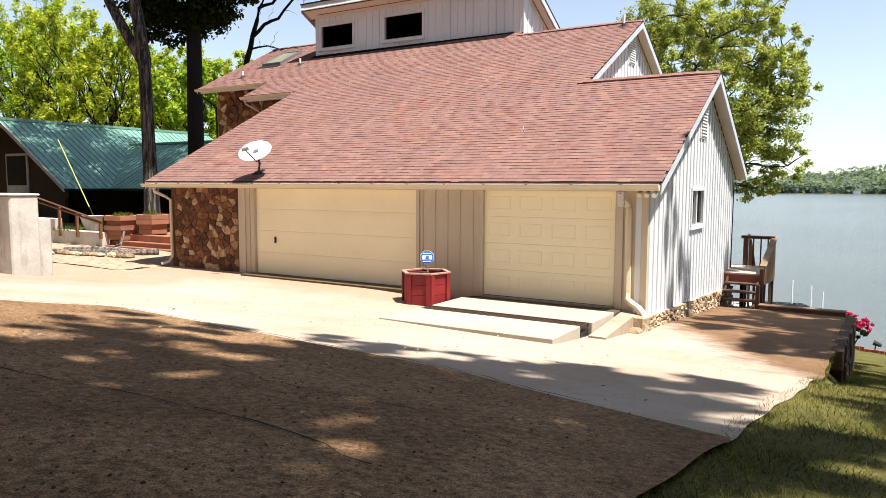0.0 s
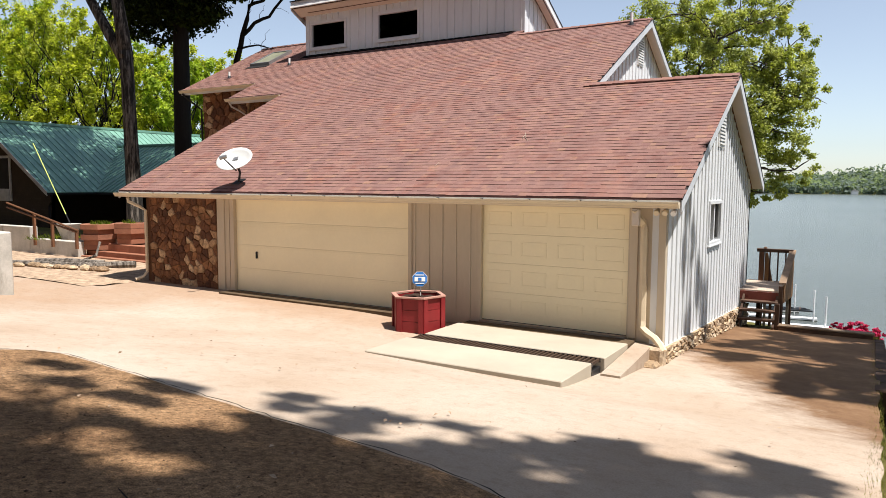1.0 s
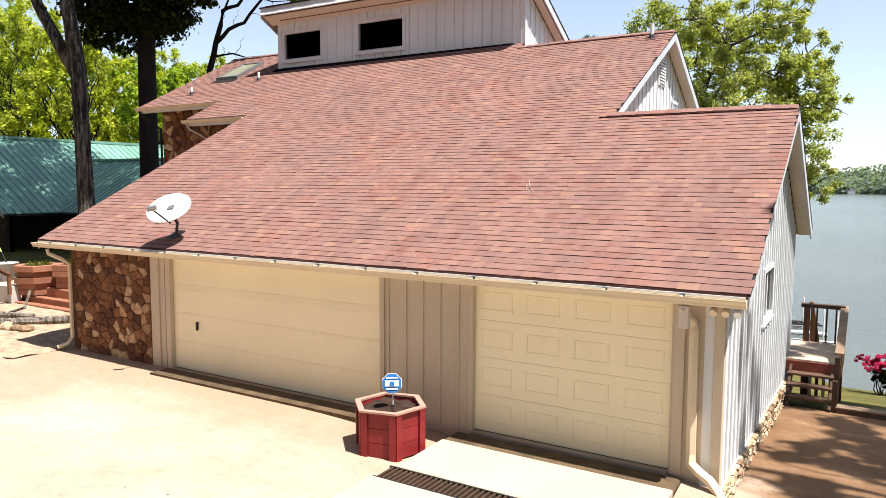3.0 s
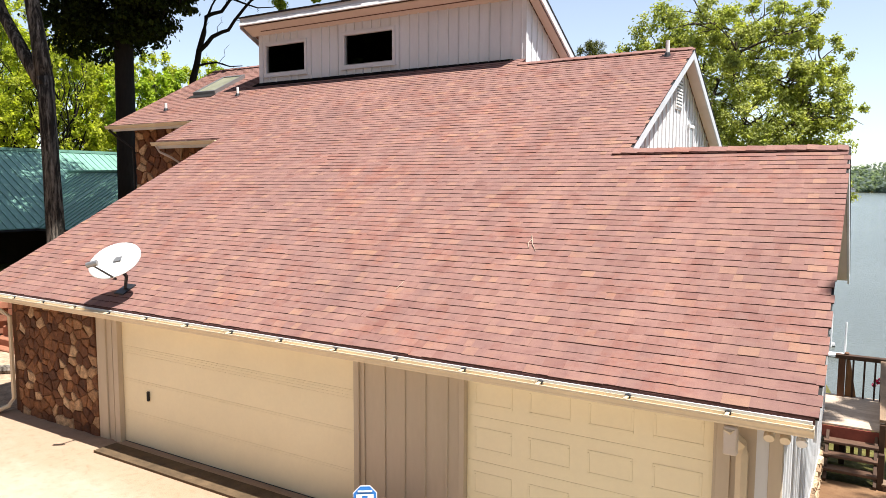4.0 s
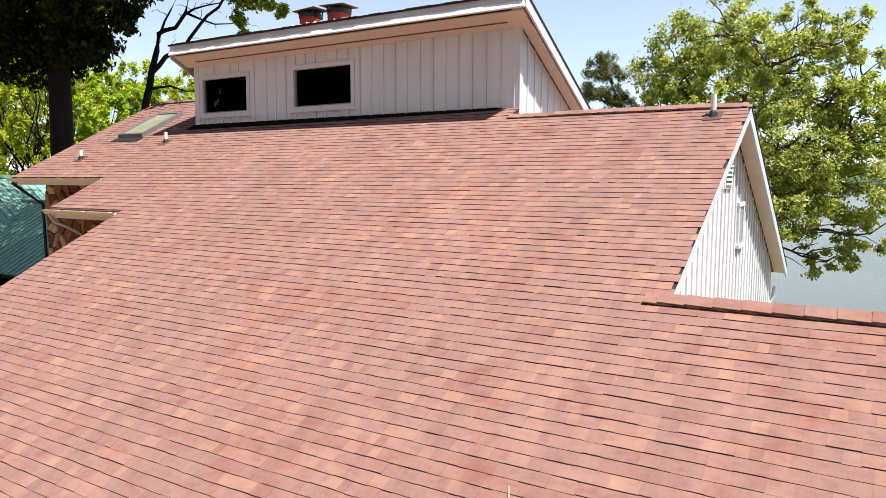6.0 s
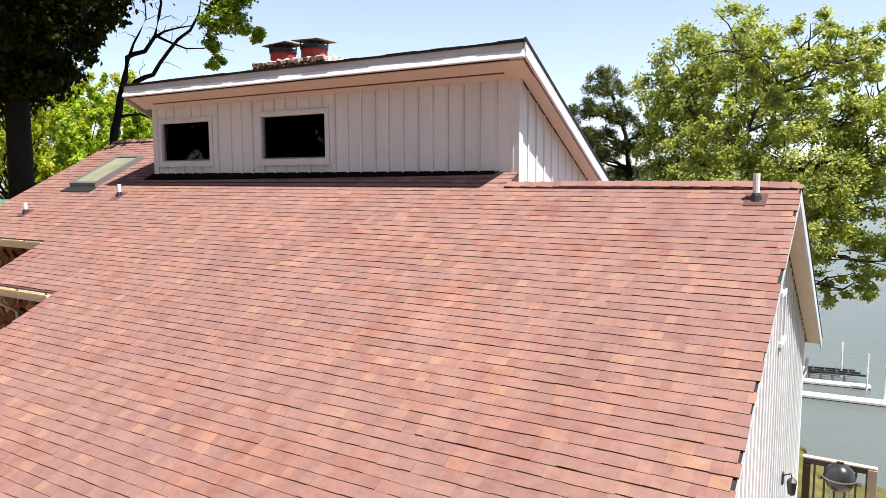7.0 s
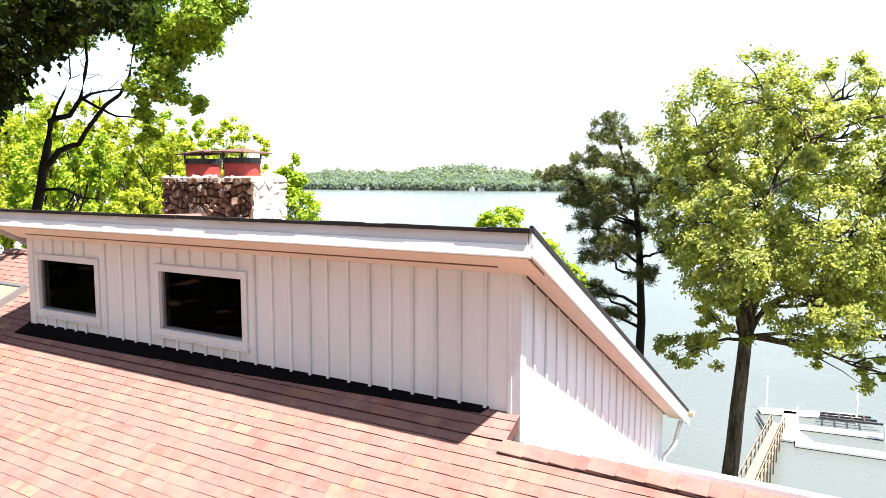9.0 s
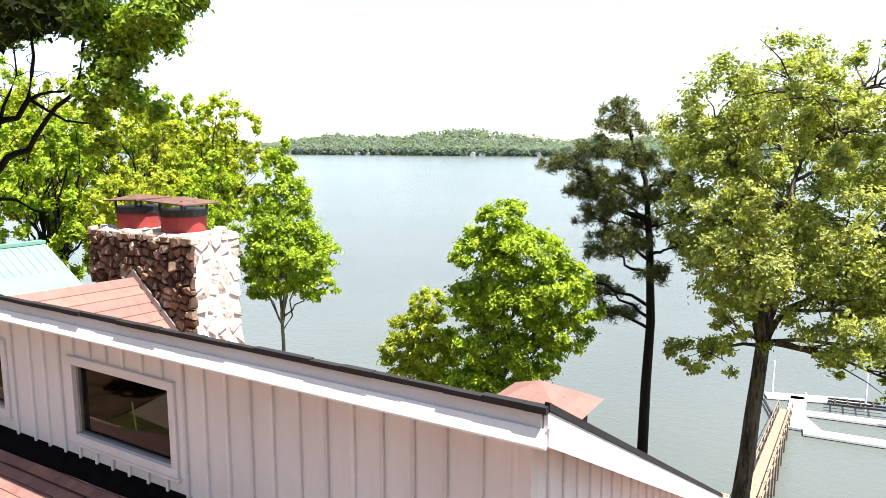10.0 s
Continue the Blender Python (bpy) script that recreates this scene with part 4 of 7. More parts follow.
# garage doors
def garage_door(x0, x1, z1, rows, cols, flat):
    d = empty("garage_door", "", "")
    d.parent = house
    d["label"] = "cream panelled overhead garage door, closed"
    h = z1 / rows
    for r in range(rows):
        bm = bmesh.new()
        a, b = r * h + 0.0015, (r + 1) * h - 0.0015
        box(bm, x0, x1, WF + 0.07, WF + 0.12, a, b)
        if flat:
            for zz in ((b - 0.05, b - 0.09, b - 0.13) if r == 2 else (b - 0.05,)):
                part("moulding", boxes((x0 + 0.02, x1 - 0.02, WF + 0.066, WF + 0.0695, zz, zz + 0.018)), M["door"], d)
        else:
            w = (x1 - x0) / cols
            for c in range(cols):
                p0, p1, q0, q1 = x0 + c * w + 0.10, x0 + (c + 1) * w - 0.10, a + 0.13, b - 0.13
                for (s0, s1, t0, t1) in ((p0, p1, q0, q0 + 0.028), (p0, p1, q1 - 0.028, q1), (p0, p0 + 0.028, q0 + 0.029, q1 - 0.029), (p1 - 0.028, p1, q0 + 0.029, q1 - 0.029)):
                    part("moulding", boxes((s0, s1, WF + 0.0645, WF + 0.0695, t0, t1), bevel=0.002), M["door"], d)
        part("section", bm, M["door"], d)
    part("backing", boxes((x0, x1, WF + 0.125, WF + 0.14, 0.0, z1)), M["door"], d)
    part("seal", boxes((x0, x1, WF + 0.06, WF + 0.12, -0.015, 0.004)), M["black"], d)
    return d


d1 = garage_door(-12.95, -8.02, 2.16, 4, 8, True)
part("handle", boxes((-12.32, -12.27, WF + 0.03, WF + 0.066, 0.78, 0.94), bevel=0.01), M["dark_edge"], d1)
garage_door(-6.44, -3.69, 2.14, 4, 4, False)
for x0, x1 in ((-13.07, -12.944), (-8.05, -7.965), (-6.5, -6.425), (-3.66, -3.53)):
    part("door_casing", boxes((x0, x1, WF - 0.03, WF + 0.06, -0.02, 2.2), bevel=0.005), M["siding_front"], house)
for x0, x1 in ((-13.07, -7.965), (-6.5, -3.53)):
    part("door_casing", boxes((x0, x1, WF - 0.026, WF + 0.05, 2.133, 2.29), bevel=0.005), M["siding_front"], house)
part("garage_sill", boxes((-12.95, -8.0, WF - 0.12, WF + 0.5, -0.1, -0.004), (-6.44, -3.69, WF - 0.05, WF + 0.5, -0.1, -0.004)), M["slab_patio"], house)
part("threshold", boxes((-12.93, -7.95, 12.04, WF - 0.125, -0.12, 0.0245)), M["stain"], house)
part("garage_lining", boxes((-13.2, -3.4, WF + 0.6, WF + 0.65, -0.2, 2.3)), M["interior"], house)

# vent pipes and skylight on the roof
def vent_pipe(x, y, h, mat="white"):
    v = empty("vent_pipe", "white plastic vent pipe standing on the shingle roof", "vent pipe")
    z = rz(y)
    bm = bmesh.new()
    tube(bm, [(x, y, z - 0.02), (x, y, z + h)], [0.042, 0.042], 10)
    part("pipe", bm, M[mat], v)
    bm = bmesh.new()
    tube(bm, [(x, y, z - 0.02), (x, y, z + 0.06), (x, y, z + 0.09)], [0.085, 0.06, 0.045], 10)
    part("boot", bm, M["black"], v)
    part("flashing", plane_slab(x - 0.13, x + 0.13, y - 0.16, y + 0.12, lambda yy: rz(yy) + 0.02, 0.01), M["felt"], v)


vent_pipe(-6.44, 21.38, 0.34)
vent_pipe(-19.38, 21.2, 0.26)
vent_pipe(-21.78, 20.43, 0.24)
skyl = empty("skylight", "raised metal-framed skylight on the roof, reflection coloured into its grey-green glass", "skylight")
for x0, x1, y0, y1 in ((-21.78, -21.7, 21.5, 22.8), (-20.83, -20.75, 21.5, 22.8), (-21.7, -20.83, 21.5, 21.57), (-21.7, -20.83, 22.73, 22.8)):
    part("frame", plane_slab(x0, x1, y0, y1, lambda y: rz(y) + 0.13, 0.16), M["grey_metal"], skyl)
part("pane", plane_slab(-21.7, -20.83, 21.57, 22.73, lambda y: rz(y) + 0.1, 0.02), M["skylight_glass"], skyl)
part("apron", plane_slab(-21.85, -20.7, 21.3, 21.5, lambda y: rz(y) + 0.03, 0.02), M["dark_edge"], skyl)


# ---- fieldstone ----
def clip_poly(poly, nx, ny, d):
    out = []
    for (x0, y0), (x1, y1) in zip(poly, poly[1:] + poly[:1]):
        a, b = nx * x0 + ny * y0 - d, nx * x1 + ny * y1 - d
        if a <= 0:
            out.append((x0, y0))
        if (a < 0) != (b < 0) and a != b:
            t = a / (a - b)
            out.append((x0 + (x1 - x0) * t, y0 + (y1 - y0) * t))
    return out


def stone_cells(u0, u1, v0, v1, size, seed, joint=0.014):
    """Irregular stones that fill a rectangle."""
    rng = random.Random(seed)
    nu, nv = max(1, round((u1 - u0) / size)), max(1, round((v1 - v0) / (size * 0.8)))
    pts = [(u0 + (i + 0.5 + rng.uniform(-0.45, 0.45) + (0.25 if j % 2 else -0.25)) * (u1 - u0) / nu, v0 + (j + 0.5 + rng.uniform(-0.42, 0.42)) * (v1 - v0) / nv) for i in range(nu) for j in range(nv)]
    cells = []
    for i, (px, py) in enumerate(pts):
        poly = [(u0, v0), (u1, v0), (u1, v1), (u0, v1)]
        for k, (qx, qy) in enumerate(pts):
            if k == i or abs(qx - px) > 3 * size or abs(qy - py) > 3 * size:
                continue
            nx, ny = qx - px, qy - py
            ln = math.hypot(nx, ny) or 1e-6
            nx, ny = nx / ln, ny / ln
            poly = clip_poly(poly, nx, ny, nx * (px + qx) / 2 + ny * (py + qy) / 2 - joint)
            if len(poly) < 3:
                break
        if len(poly) >= 3:
            cells.append(poly)
    return cells


def lay_stones(parent, cells, place, seed, mat, deep=0.05, lean=0.10):
    """One stone an object. place(u, v, d): the point d in front of the wall."""
    rng = random.Random(seed)
    for poly in cells:
        cx, cy = sum(p[0] for p in poly) / len(poly), sum(p[1] for p in poly) / len(poly)
        d = deep * rng.uniform(0.55, 1.25)
        tilt = (rng.uniform(-lean, lean), rng.uniform(-lean, lean))
        bm = bmesh.new()
        rings = []
        for shrink, dd in ((1.0, -0.01), (0.97, d * 0.6), (0.82, d)):
            rings.append([bm.verts.new(place(cx + (p[0] - cx) * shrink, cy + (p[1] - cy) * shrink, dd + (tilt[0] * (p[0] - cx) + tilt[1] * (p[1] - cy) if dd > 0 else 0))) for p in poly])
        n = len(poly)
        for a, b in zip(rings, rings[1:]):
            for i in range(n):
                bm.faces.new((a[i], a[(i + 1) % n], b[(i + 1) % n], b[i]))
        bm.faces.new(rings[-1])
        part("stone", bm, mat, parent)


pier = part("stone_pier", boxes((-15.98, -13.52, WF - 0.02, WF + 0.2, -0.2, 2.2)), M["mortar"], house)
lay_stones(pier, stone_cells(-15.97, -13.53, -0.05, 2.16, 0.21, 11, 0.006), lambda u, v, d: (u, WF - 0.02 - d, v), 12, M["stone"], 0.032)
part("post_board", boxes((-13.5, -13.26, WF - 0.035, WF + 0.02, -0.02, 2.2), bevel=0.006), M["siding_front"], house)
# footing of the side wall: follows the fall of the drive
foot = part("stone_footing", prism([(12.4, -1.4), (21.25, -1.4), (21.25, stain_foot(21.25)), (12.4, stain_foot(12.4))], "x", WR - 0.1, WR + 0.03), M["mortar_pale"], house)


def foot_place(u, v, d):
    lo, hi = land(-3, u) - 0.05, stain_foot(u)
    return (WR + 0.03 + d, u, lo + (hi - lo) * v)


lay_stones(foot, stone_cells(12.42, 21.2, 0, 1.0, 0.24, 21, 0.01), foot_place, 22, M["stone_pale"], 0.06)
part("corner_stone", boxes((-3.3, -3.0, 12.2, 12.5, -0.42, -0.06), bevel=0.04), M["stone_pale"], house)
part("corner_stone", boxes((-3.36, -3.02, 11.9, 12.22, -0.5, -0.25), bevel=0.05), M["stone_pale"], house)
# upper stone walls seen over the stepped eaves
lay_stones(wing, stone_cells(-18.98, -16.6, 3.2, 5.5, 0.3, 31), lambda u, v, d: (u, 18.75 - d, v), 32, M["stone"])
lay_stones(wing, stone_cells(-22.88, -19.02, 3.2, 6.2, 0.34, 33), lambda u, v, d: (u, 20.1 - d, v), 34, M["stone"])

# ---- chimney ----
chim = part("chimney", boxes((-17.42, -15.34, 23.44, 24.15, 6.5, 9.88)), M["mortar_mid"], house, "rough fieldstone chimney with two red flues under rusty caps")
lay_stones(chim, stone_cells(-17.44, -15.32, 8.1, 9.9, 0.135, 41, 0.011), lambda u, v, d: (u, 23.44 - d, v), 42, M["stone_shaded"], 0.07, 0.35)
lay_stones(chim, stone_cells(23.42, 24.17, 7.6, 9.9, 0.2, 43, 0.02), lambda u, v, d: (-15.34 + d, u, v), 44, M["stone_sunlit"], 0.028, 0.2)
lay_stones(chim, stone_cells(-17.45, -15.31, 23.38, 24.17, 0.2, 45, 0.01), lambda u, v, d: (u, v, 9.84 + d), 46, M["stone_sunlit"], 0.08, 0.3)
# Paler mortar sheet on the sunlit side, its brightness put into the colour.
part("mortar_face", boxes((-15.342, -15.325, 23.45, 24.14, 6.5, 9.86)), M["mortar_pale"], chim)
part("crown", boxes((-17.30, -15.46, 23.5, 24.08, 9.86, 9.925), bevel=0.02), M["slab_white"], chim)
for cx, w, tilt in ((-16.88, 0.37, 0.02), (-15.94, 0.385, -0.015)):
    bm = bmesh.new()
    tube(bm, [(cx, 23.8, 9.92), (cx, 23.8, 10.13)], [0.29, 0.29], 20)
    part("flue", bm, M["flue"], chim)
    bm = bmesh.new()
    tube(bm, [(cx, 23.8, 10.13), (cx, 23.8, 10.22)], [0.31, 0.31], 20)
    part("flue_band", bm, M["black"], chim)
    for ax, ay in ((-0.22, -0.2), (0.22, -0.2), (0.22, 0.2), (-0.22, 0.2)):
        part("cap_leg", boxes((cx + ax - 0.012, cx + ax + 0.012, 23.8 + ay - 0.012, 23.8 + ay + 0.012, 10.2, 10.34)), M["black"], chim)
    bm = bmesh.new()
    base = [bm.verts.new((cx + a * w, 23.8 + b * w * 0.8, 10.32 + a * tilt)) for a, b in ((-1, -1), (1, -1), (1, 1), (-1, 1))]
    low = [bm.verts.new((v.co.x, v.co.y, v.co.z - 0.018)) for v in base]
    tip = bm.verts.new((cx, 23.8, 10.385))
    bm.faces.new(low)
    for i in range(4):
        bm.faces.new((base[i], base[(i + 1) % 4], tip))
        bm.faces.new((low[i], low[(i + 1) % 4], base[(i + 1) % 4], base[i]))
    part("cap", bm, M["rust"], chim)
bm = bmesh.new()
cv = [bm.verts.new(c) for c in ((-17.4, 23.42, dz(23.42) - 0.05), (-15.4, 23.42, dz(23.42) - 0.05), (-16.45, 23.42, 9.31), (-16.45, 21.75, dz(21.75) + 0.02))]
for f in ((0, 2, 3), (2, 1, 3), (0, 1, 2), (0, 3, 1)):
    bm.faces.new([cv[i] for i in f])
cricket = part("cricket", bm, M["felt"], chim)
APEX, TIP = Vector((-16.45, 23.42, 9.31)), Vector((-16.45, 21.75, dz(21.75) + 0.02))
for low in (Vector((-17.5, 23.42, dz(23.42) - 0.05)), Vector((-15.4, 23.42, dz(23.42) - 0.05))):
    for k in range(9):
        a, b = k / 9, (k + 1) / 9
        up_ = Vector((0, 0, 0.004))
        q = [TIP.lerp(low, a) + up_, APEX.lerp(low, a) + up_, APEX.lerp(low, b) + up_ * 4, TIP.lerp(low, b) + up_ * 4]
        bm = bmesh.new()
        hi = [bm.verts.new(c) for c in q]
        lo = [bm.verts.new(c - Vector((0, 0, 0.02))) for c in q]
        bm.faces.new(hi)
        for i in range(4):
            bm.faces.new((hi[i], hi[(i + 1) % 4], lo[(i + 1) % 4], lo[i]))
        part("shingle_course", bm, M["shingle_piece"], cricket)
bm = bmesh.new()
for low in (Vector((-17.5, 23.42, dz(23.42) - 0.05)), Vector((-15.4, 23.42, dz(23.42) - 0.05))):
    d = (low - APEX).normalized()
    nrm = Vector((-d.z, 0, d.x)) if d.x > 0 else Vector((d.z, 0, -d.x))
    q = [APEX, low, low + nrm * 0.11, APEX + Vector((0, 0, 0.11))]
    f0 = [bm.verts.new((c.x, 23.345, c.z)) for c in q]
    f1 = [bm.verts.new((c.x, 23.365, c.z)) for c in q]
    bm.faces.new(f0)
    bm.faces.new(f1)
    for i in range(4):
        bm.faces.new((f0[i], f0[(i + 1) % 4], f1[(i + 1) % 4], f1[i]))
part("flashing", bm, M["grey_metal"], chim)

# ---- floodlights, dish, twig ----
flood = empty("flood_light", "cream flood light with three heads under the eave corner", "flood light")
part("bracket", boxes((-3.2, -2.9, 12.42, 12.48, 2.12, 2.17), bevel=0.01), M["trim"], flood)
for cx, mt in ((-3.18, "gutter"), (-3.05, "gutter"), (-2.92, "white")):
    bm = bmesh.new()
    tube(bm, [(cx, 12.44, 2.13), (cx, 12.38, 2.12), (cx, 12.3, 2.08), (cx, 12.26, 2.06)], [0.022, 0.03, 0.048, 0.044], 12)
    part("lamp_head", bm, M[mt], flood)
dish = empty("satellite_dish", "grey-white oval satellite dish on a black mast on the roof's edge", "satellite dish")
DC = Vector((-12.76, 12.45, 3.02))
axis = Vector((0.27, -0.66, 0.69)).normalized()
u = Vector((0.63, 0.48, 0.21)).normalized()
v = axis.cross(u).normalized()
bm = bmesh.new()
rings = []
for k in range(7):
    r = k / 6
    rings.append([bm.verts.new(DC + (0.42 * r * math.cos(a)) * u + (0.36 * r * math.sin(a)) * v + axis * (0.10 * r * r - 0.06)) for a in [2 * math.pi * i / 28 for i in range(28)]] if k else [bm.verts.new(DC - axis * 0.06)])
for i in range(28):
    bm.faces.new((rings[0][0], rings[1][i], rings[1][(i + 1) % 28]))
    for k in range(1, 6):
        bm.faces.new((rings[k][i], rings[k + 1][i], rings[k + 1][(i + 1) % 28], rings[k][(i + 1) % 28]))
bowl = smooth(part("reflector", bm, M["dish"], dish))
sol = bowl.modifiers.new("thickness", "SOLIDIFY")
sol.thickness = 0.012
bm = bmesh.new()
tube(bm, [DC - axis * 0.07, (-12.9, 12.72, 2.75), (-12.95, 12.72, rz(12.72) - 0.01)], [0.03, 0.03, 0.03], 10)
part("mast", bm, M["black"], dish)
part("foot", plane_slab(-13.07, -12.83, 12.6, 12.84, lambda y: rz(y) + 0.03, 0.02), M["black"], dish)
bm = bmesh.new()
tube(bm, [DC - v * 0.33 - axis * 0.03, Vector((-12.5, 11.9, 3.03))], [0.017, 0.014], 8)
part("arm", bm, M["black"], dish)
tip = Vector((-12.5, 11.88, 3.06))
bm = bmesh.new()
tube(bm, [tip - u * 0.08, tip + u * 0.08], [0.045, 0.045], 10)
part("receiver", bm, M["grey_metal"], dish)
lz = DC + v * 0.08 - axis * 0.04
bm = bmesh.new()
lv = [bm.verts.new(lz + a * u + b * v + axis * (0.012 + 0.1 * (a * a + b * b) / 0.16)) for a, b in ((-0.07, -0.03), (0.06, -0.04), (0.08, 0.04), (-0.03, 0.05))]
bm.faces.new(lv)
part("badge", bm, M["grey_metal"], dish)
twig = empty("twig", "thin dry bent twig lying on the shingles", "twig")
for run in ([(-6.58, 14.72), (-6.53, 14.62), (-6.47, 14.5), (-6.36, 14.36)], [(-6.53, 14.62), (-6.55, 14.53), (-6.49, 14.42)]):
    bm = bmesh.new()
    tube(bm, [(x_, y_, rz(y_) + 0.02) for x_, y_ in run], [0.005] + [0.006] * (len(run) - 2) + [0.003], 6)
    part("stem", bm, M["deck_pale"], twig)
straw = empty("pine_straw", "pale dry stem lying on the shingles", "twig")
bm = bmesh.new()
tube(bm, [(-7.97, 13.35, rz(13.35) + 0.016), (-7.94, 13.45, rz(13.45) + 0.022), (-7.95, 13.52, rz(13.52) + 0.018)], [0.003, 0.004, 0.003], 5)
part("stem", bm, M["deck_pale"], straw)


# ---- red hexagonal planter with its sign ----
def hexagon(bm, cx, cy, r0, r1, z0, z1, rot=0.0):
    o = [(cx + r * math.cos(rot + i * math.pi / 3), cy + r * math.sin(rot + i * math.pi / 3)) for r in (r0, r1) for i in range(6)]
    lo = [bm.verts.new((*p, z0)) for p in o]
    hi = [bm.verts.new((*p, z1)) for p in o]
    for i in range(6):
        j = (i + 1) % 6
        bm.faces.new((lo[i], lo[j], hi[j], hi[i]))
        bm.faces.new((lo[6 + i], hi[6 + i], hi[6 + j], lo[6 + j]))
        bm.faces.new((hi[i], hi[j], hi[6 + j], hi[6 + i]))
        bm.faces.new((lo[i], lo[6 + i], lo[6 + j], lo[j]))
    return bm


planter = empty("planter", "red painted hexagonal wooden planter full of bare soil, on the drive", "planter")
PX, PY, PR, PZ0 = -7.19, 11.60, 0.5, -0.115
for r in range(3):
    part("board_ring", hexagon(bmesh.new(), PX, PY, PR - 0.02, PR - 0.06, PZ0 + 0.02 + r * 0.2, PZ0 + 0.213 + r * 0.2, 0.25), M["red_wood"], planter)
for i in range(6):
    a = 0.25 + i * math.pi / 3
    cx, cy = PX + (PR - 0.01) * math.cos(a), PY + (PR - 0.01) * math.sin(a)
    bm = bmesh.new()
    for s in (-1, 1):
        t = a + s * 2 * math.pi / 3
        dx, dy = math.cos(t), math.sin(t)
        nx, ny = math.cos(a + s * math.pi / 6), math.sin(a + s * math.pi / 6)
        q = [(cx, cy), (cx + dx * 0.09, cy + dy * 0.09), (cx + dx * 0.09 + nx * 0.02, cy + dy * 0.09 + ny * 0.02), (cx + nx * 0.02, cy + ny * 0.02)]
        lo = [bm.verts.new((*p, PZ0)) for p in q]
        hi = [bm.verts.new((*p, PZ0 + 0.63)) for p in q]
        bm.faces.new(lo)
        bm.faces.new(hi)
        for k in range(4):
            bm.faces.new((lo[k], lo[(k + 1) % 4], hi[(k + 1) % 4], hi[k]))
    part("corner_post", bm, M["red_wood"], planter)
part("rim", hexagon(bmesh.new(), PX, PY, PR + 0.022, PR - 0.065, PZ0 + 0.625, PZ0 + 0.65, 0.25), M["pink_wood"], planter, "faded pink top rail")
bm = bmesh.new()
rs = random.Random(3)
cv = bm.verts.new((PX, PY, PZ0 + 0.59))
rg = [[bm.verts.new((PX + r * math.cos(a), PY + r * math.sin(a), PZ0 + 0.57 + rs.uniform(-0.025, 0.03))) for a in [2 * math.pi * i / 24 for i in range(24)]] for r in (0.11, 0.22, 0.32, 0.42)]
for i in range(24):
    bm.faces.new((cv, rg[0][i], rg[0][(i + 1) % 24]))
    for a, b in zip(rg, rg[1:]):
        bm.faces.new((a[i], b[i], b[(i + 1) % 24], a[(i + 1) % 24]))
part("soil", bm, M["soil"], planter)
sign = empty("yard_sign", "small blue octagonal yard sign with white bars, stuck in the planter", "sign")
SX, SY, SZ = -7.17, 11.62, 0.80
ROT = Matrix.Rotation(radians(34), 3, "Z") @ Matrix.Rotation(radians(-8), 3, "X")


def sign_plate(r, d, sx=1.0, sz=1.0, oz=0.0, n=8):
    bm = bmesh.new()
    pts = [(r * sx * math.cos(math.pi / 8 + 2 * math.pi * i / n), r * sz * math.sin(math.pi / 8 + 2 * math.pi * i / n) + oz) for i in range(n)] if n == 8 else [(-r * sx, -r * sz + oz), (r * sx, -r * sz + oz), (r * sx, r * sz + oz), (-r * sx, r * sz + oz)]
    lo = [bm.verts.new(Vector((SX, SY, SZ)) + ROT @ Vector((p[0], -d, p[1]))) for p in pts]
    hi = [bm.verts.new(Vector((SX, SY, SZ)) + ROT @ Vector((p[0], -d + 0.006, p[1]))) for p in pts]
    bm.faces.new(lo)
    bm.faces.new(hi)
    for i in range(len(pts)):
        bm.faces.new((lo[i], lo[(i + 1) % len(pts)], hi[(i + 1) % len(pts)], hi[i]))
    return bm


part("plate", sign_plate(0.145, 0.0), M["white"], sign)
part("face", sign_plate(0.137, 0.008), M["blue"], sign)
part("emblem", sign_plate(0.095, 0.016, 1.0, 0.42, n=4), M["white"], sign)
part("emblem", sign_plate(0.03, 0.024, 1.0, 0.9, n=4), M["blue"], sign)
for oz in (0.075, -0.075):
    part("bar", sign_plate(0.08, 0.016, 1.0, 0.1, oz, 4), M["white"], sign)
bm = bmesh.new()
tube(bm, [(SX + 0.005, SY + 0.01, SZ - 0.1), (SX + 0.005, SY + 0.015, 0.5)], [0.008, 0.008], 6)
part("stake", bm, M["white"], sign)

# ---- side deck with steps ----
deck = empty("side_deck", "brown stained wooden deck landing with steps and rails beside the house", "deck")
DXR, DYF, DYB = -2.06, 20.1, 22.2        # outer side, front edge and back edge of the landing
for i in range(15):
    y = DYF + 0.02 + i * 0.142
    part("deck_board", boxes((WR - 0.1, DXR - 0.03, y, y + 0.136, -0.125, -0.09), bevel=0.005), M["deck_pale"], deck)
part("rim_joist", boxes((WR + 0.03, DXR - 0.03, DYF - 0.03, DYF + 0.015, -0.33, -0.127)), M["red_joist"], deck)
part("rim_joist", boxes((DXR - 0.07, DXR - 0.031, DYF + 0.016, DYB, -0.33, -0.127)), M["deck_dark"], deck)
part("rim_joist", boxes((WR + 0.03, DXR - 0.03, DYB + 0.01, DYB + 0.05, -0.33, -0.127)), M["deck_dark"], deck)
# treads of the steps, open between, with carriages and lattice behind
for i in range(3):
    z, y = -0.33 - i * 0.19, DYF - 0.1 - i * 0.2
    part("tread", boxes((WR + 0.08, DXR - 0.12, y - 0.16, y + 0.1, z - 0.05, z), bevel=0.006), M["tread_wood"], deck)
for x in (WR + 0.13, DXR - 0.16):
    part("carriage", prism([(DYF - 0.031, -0.2), (DYF - 0.031, -0.52), (19.5, -1.15), (19.36, -1.15), (19.36, -0.86)], "x", x - 0.025, x + 0.025), M["deck_dark"], deck)
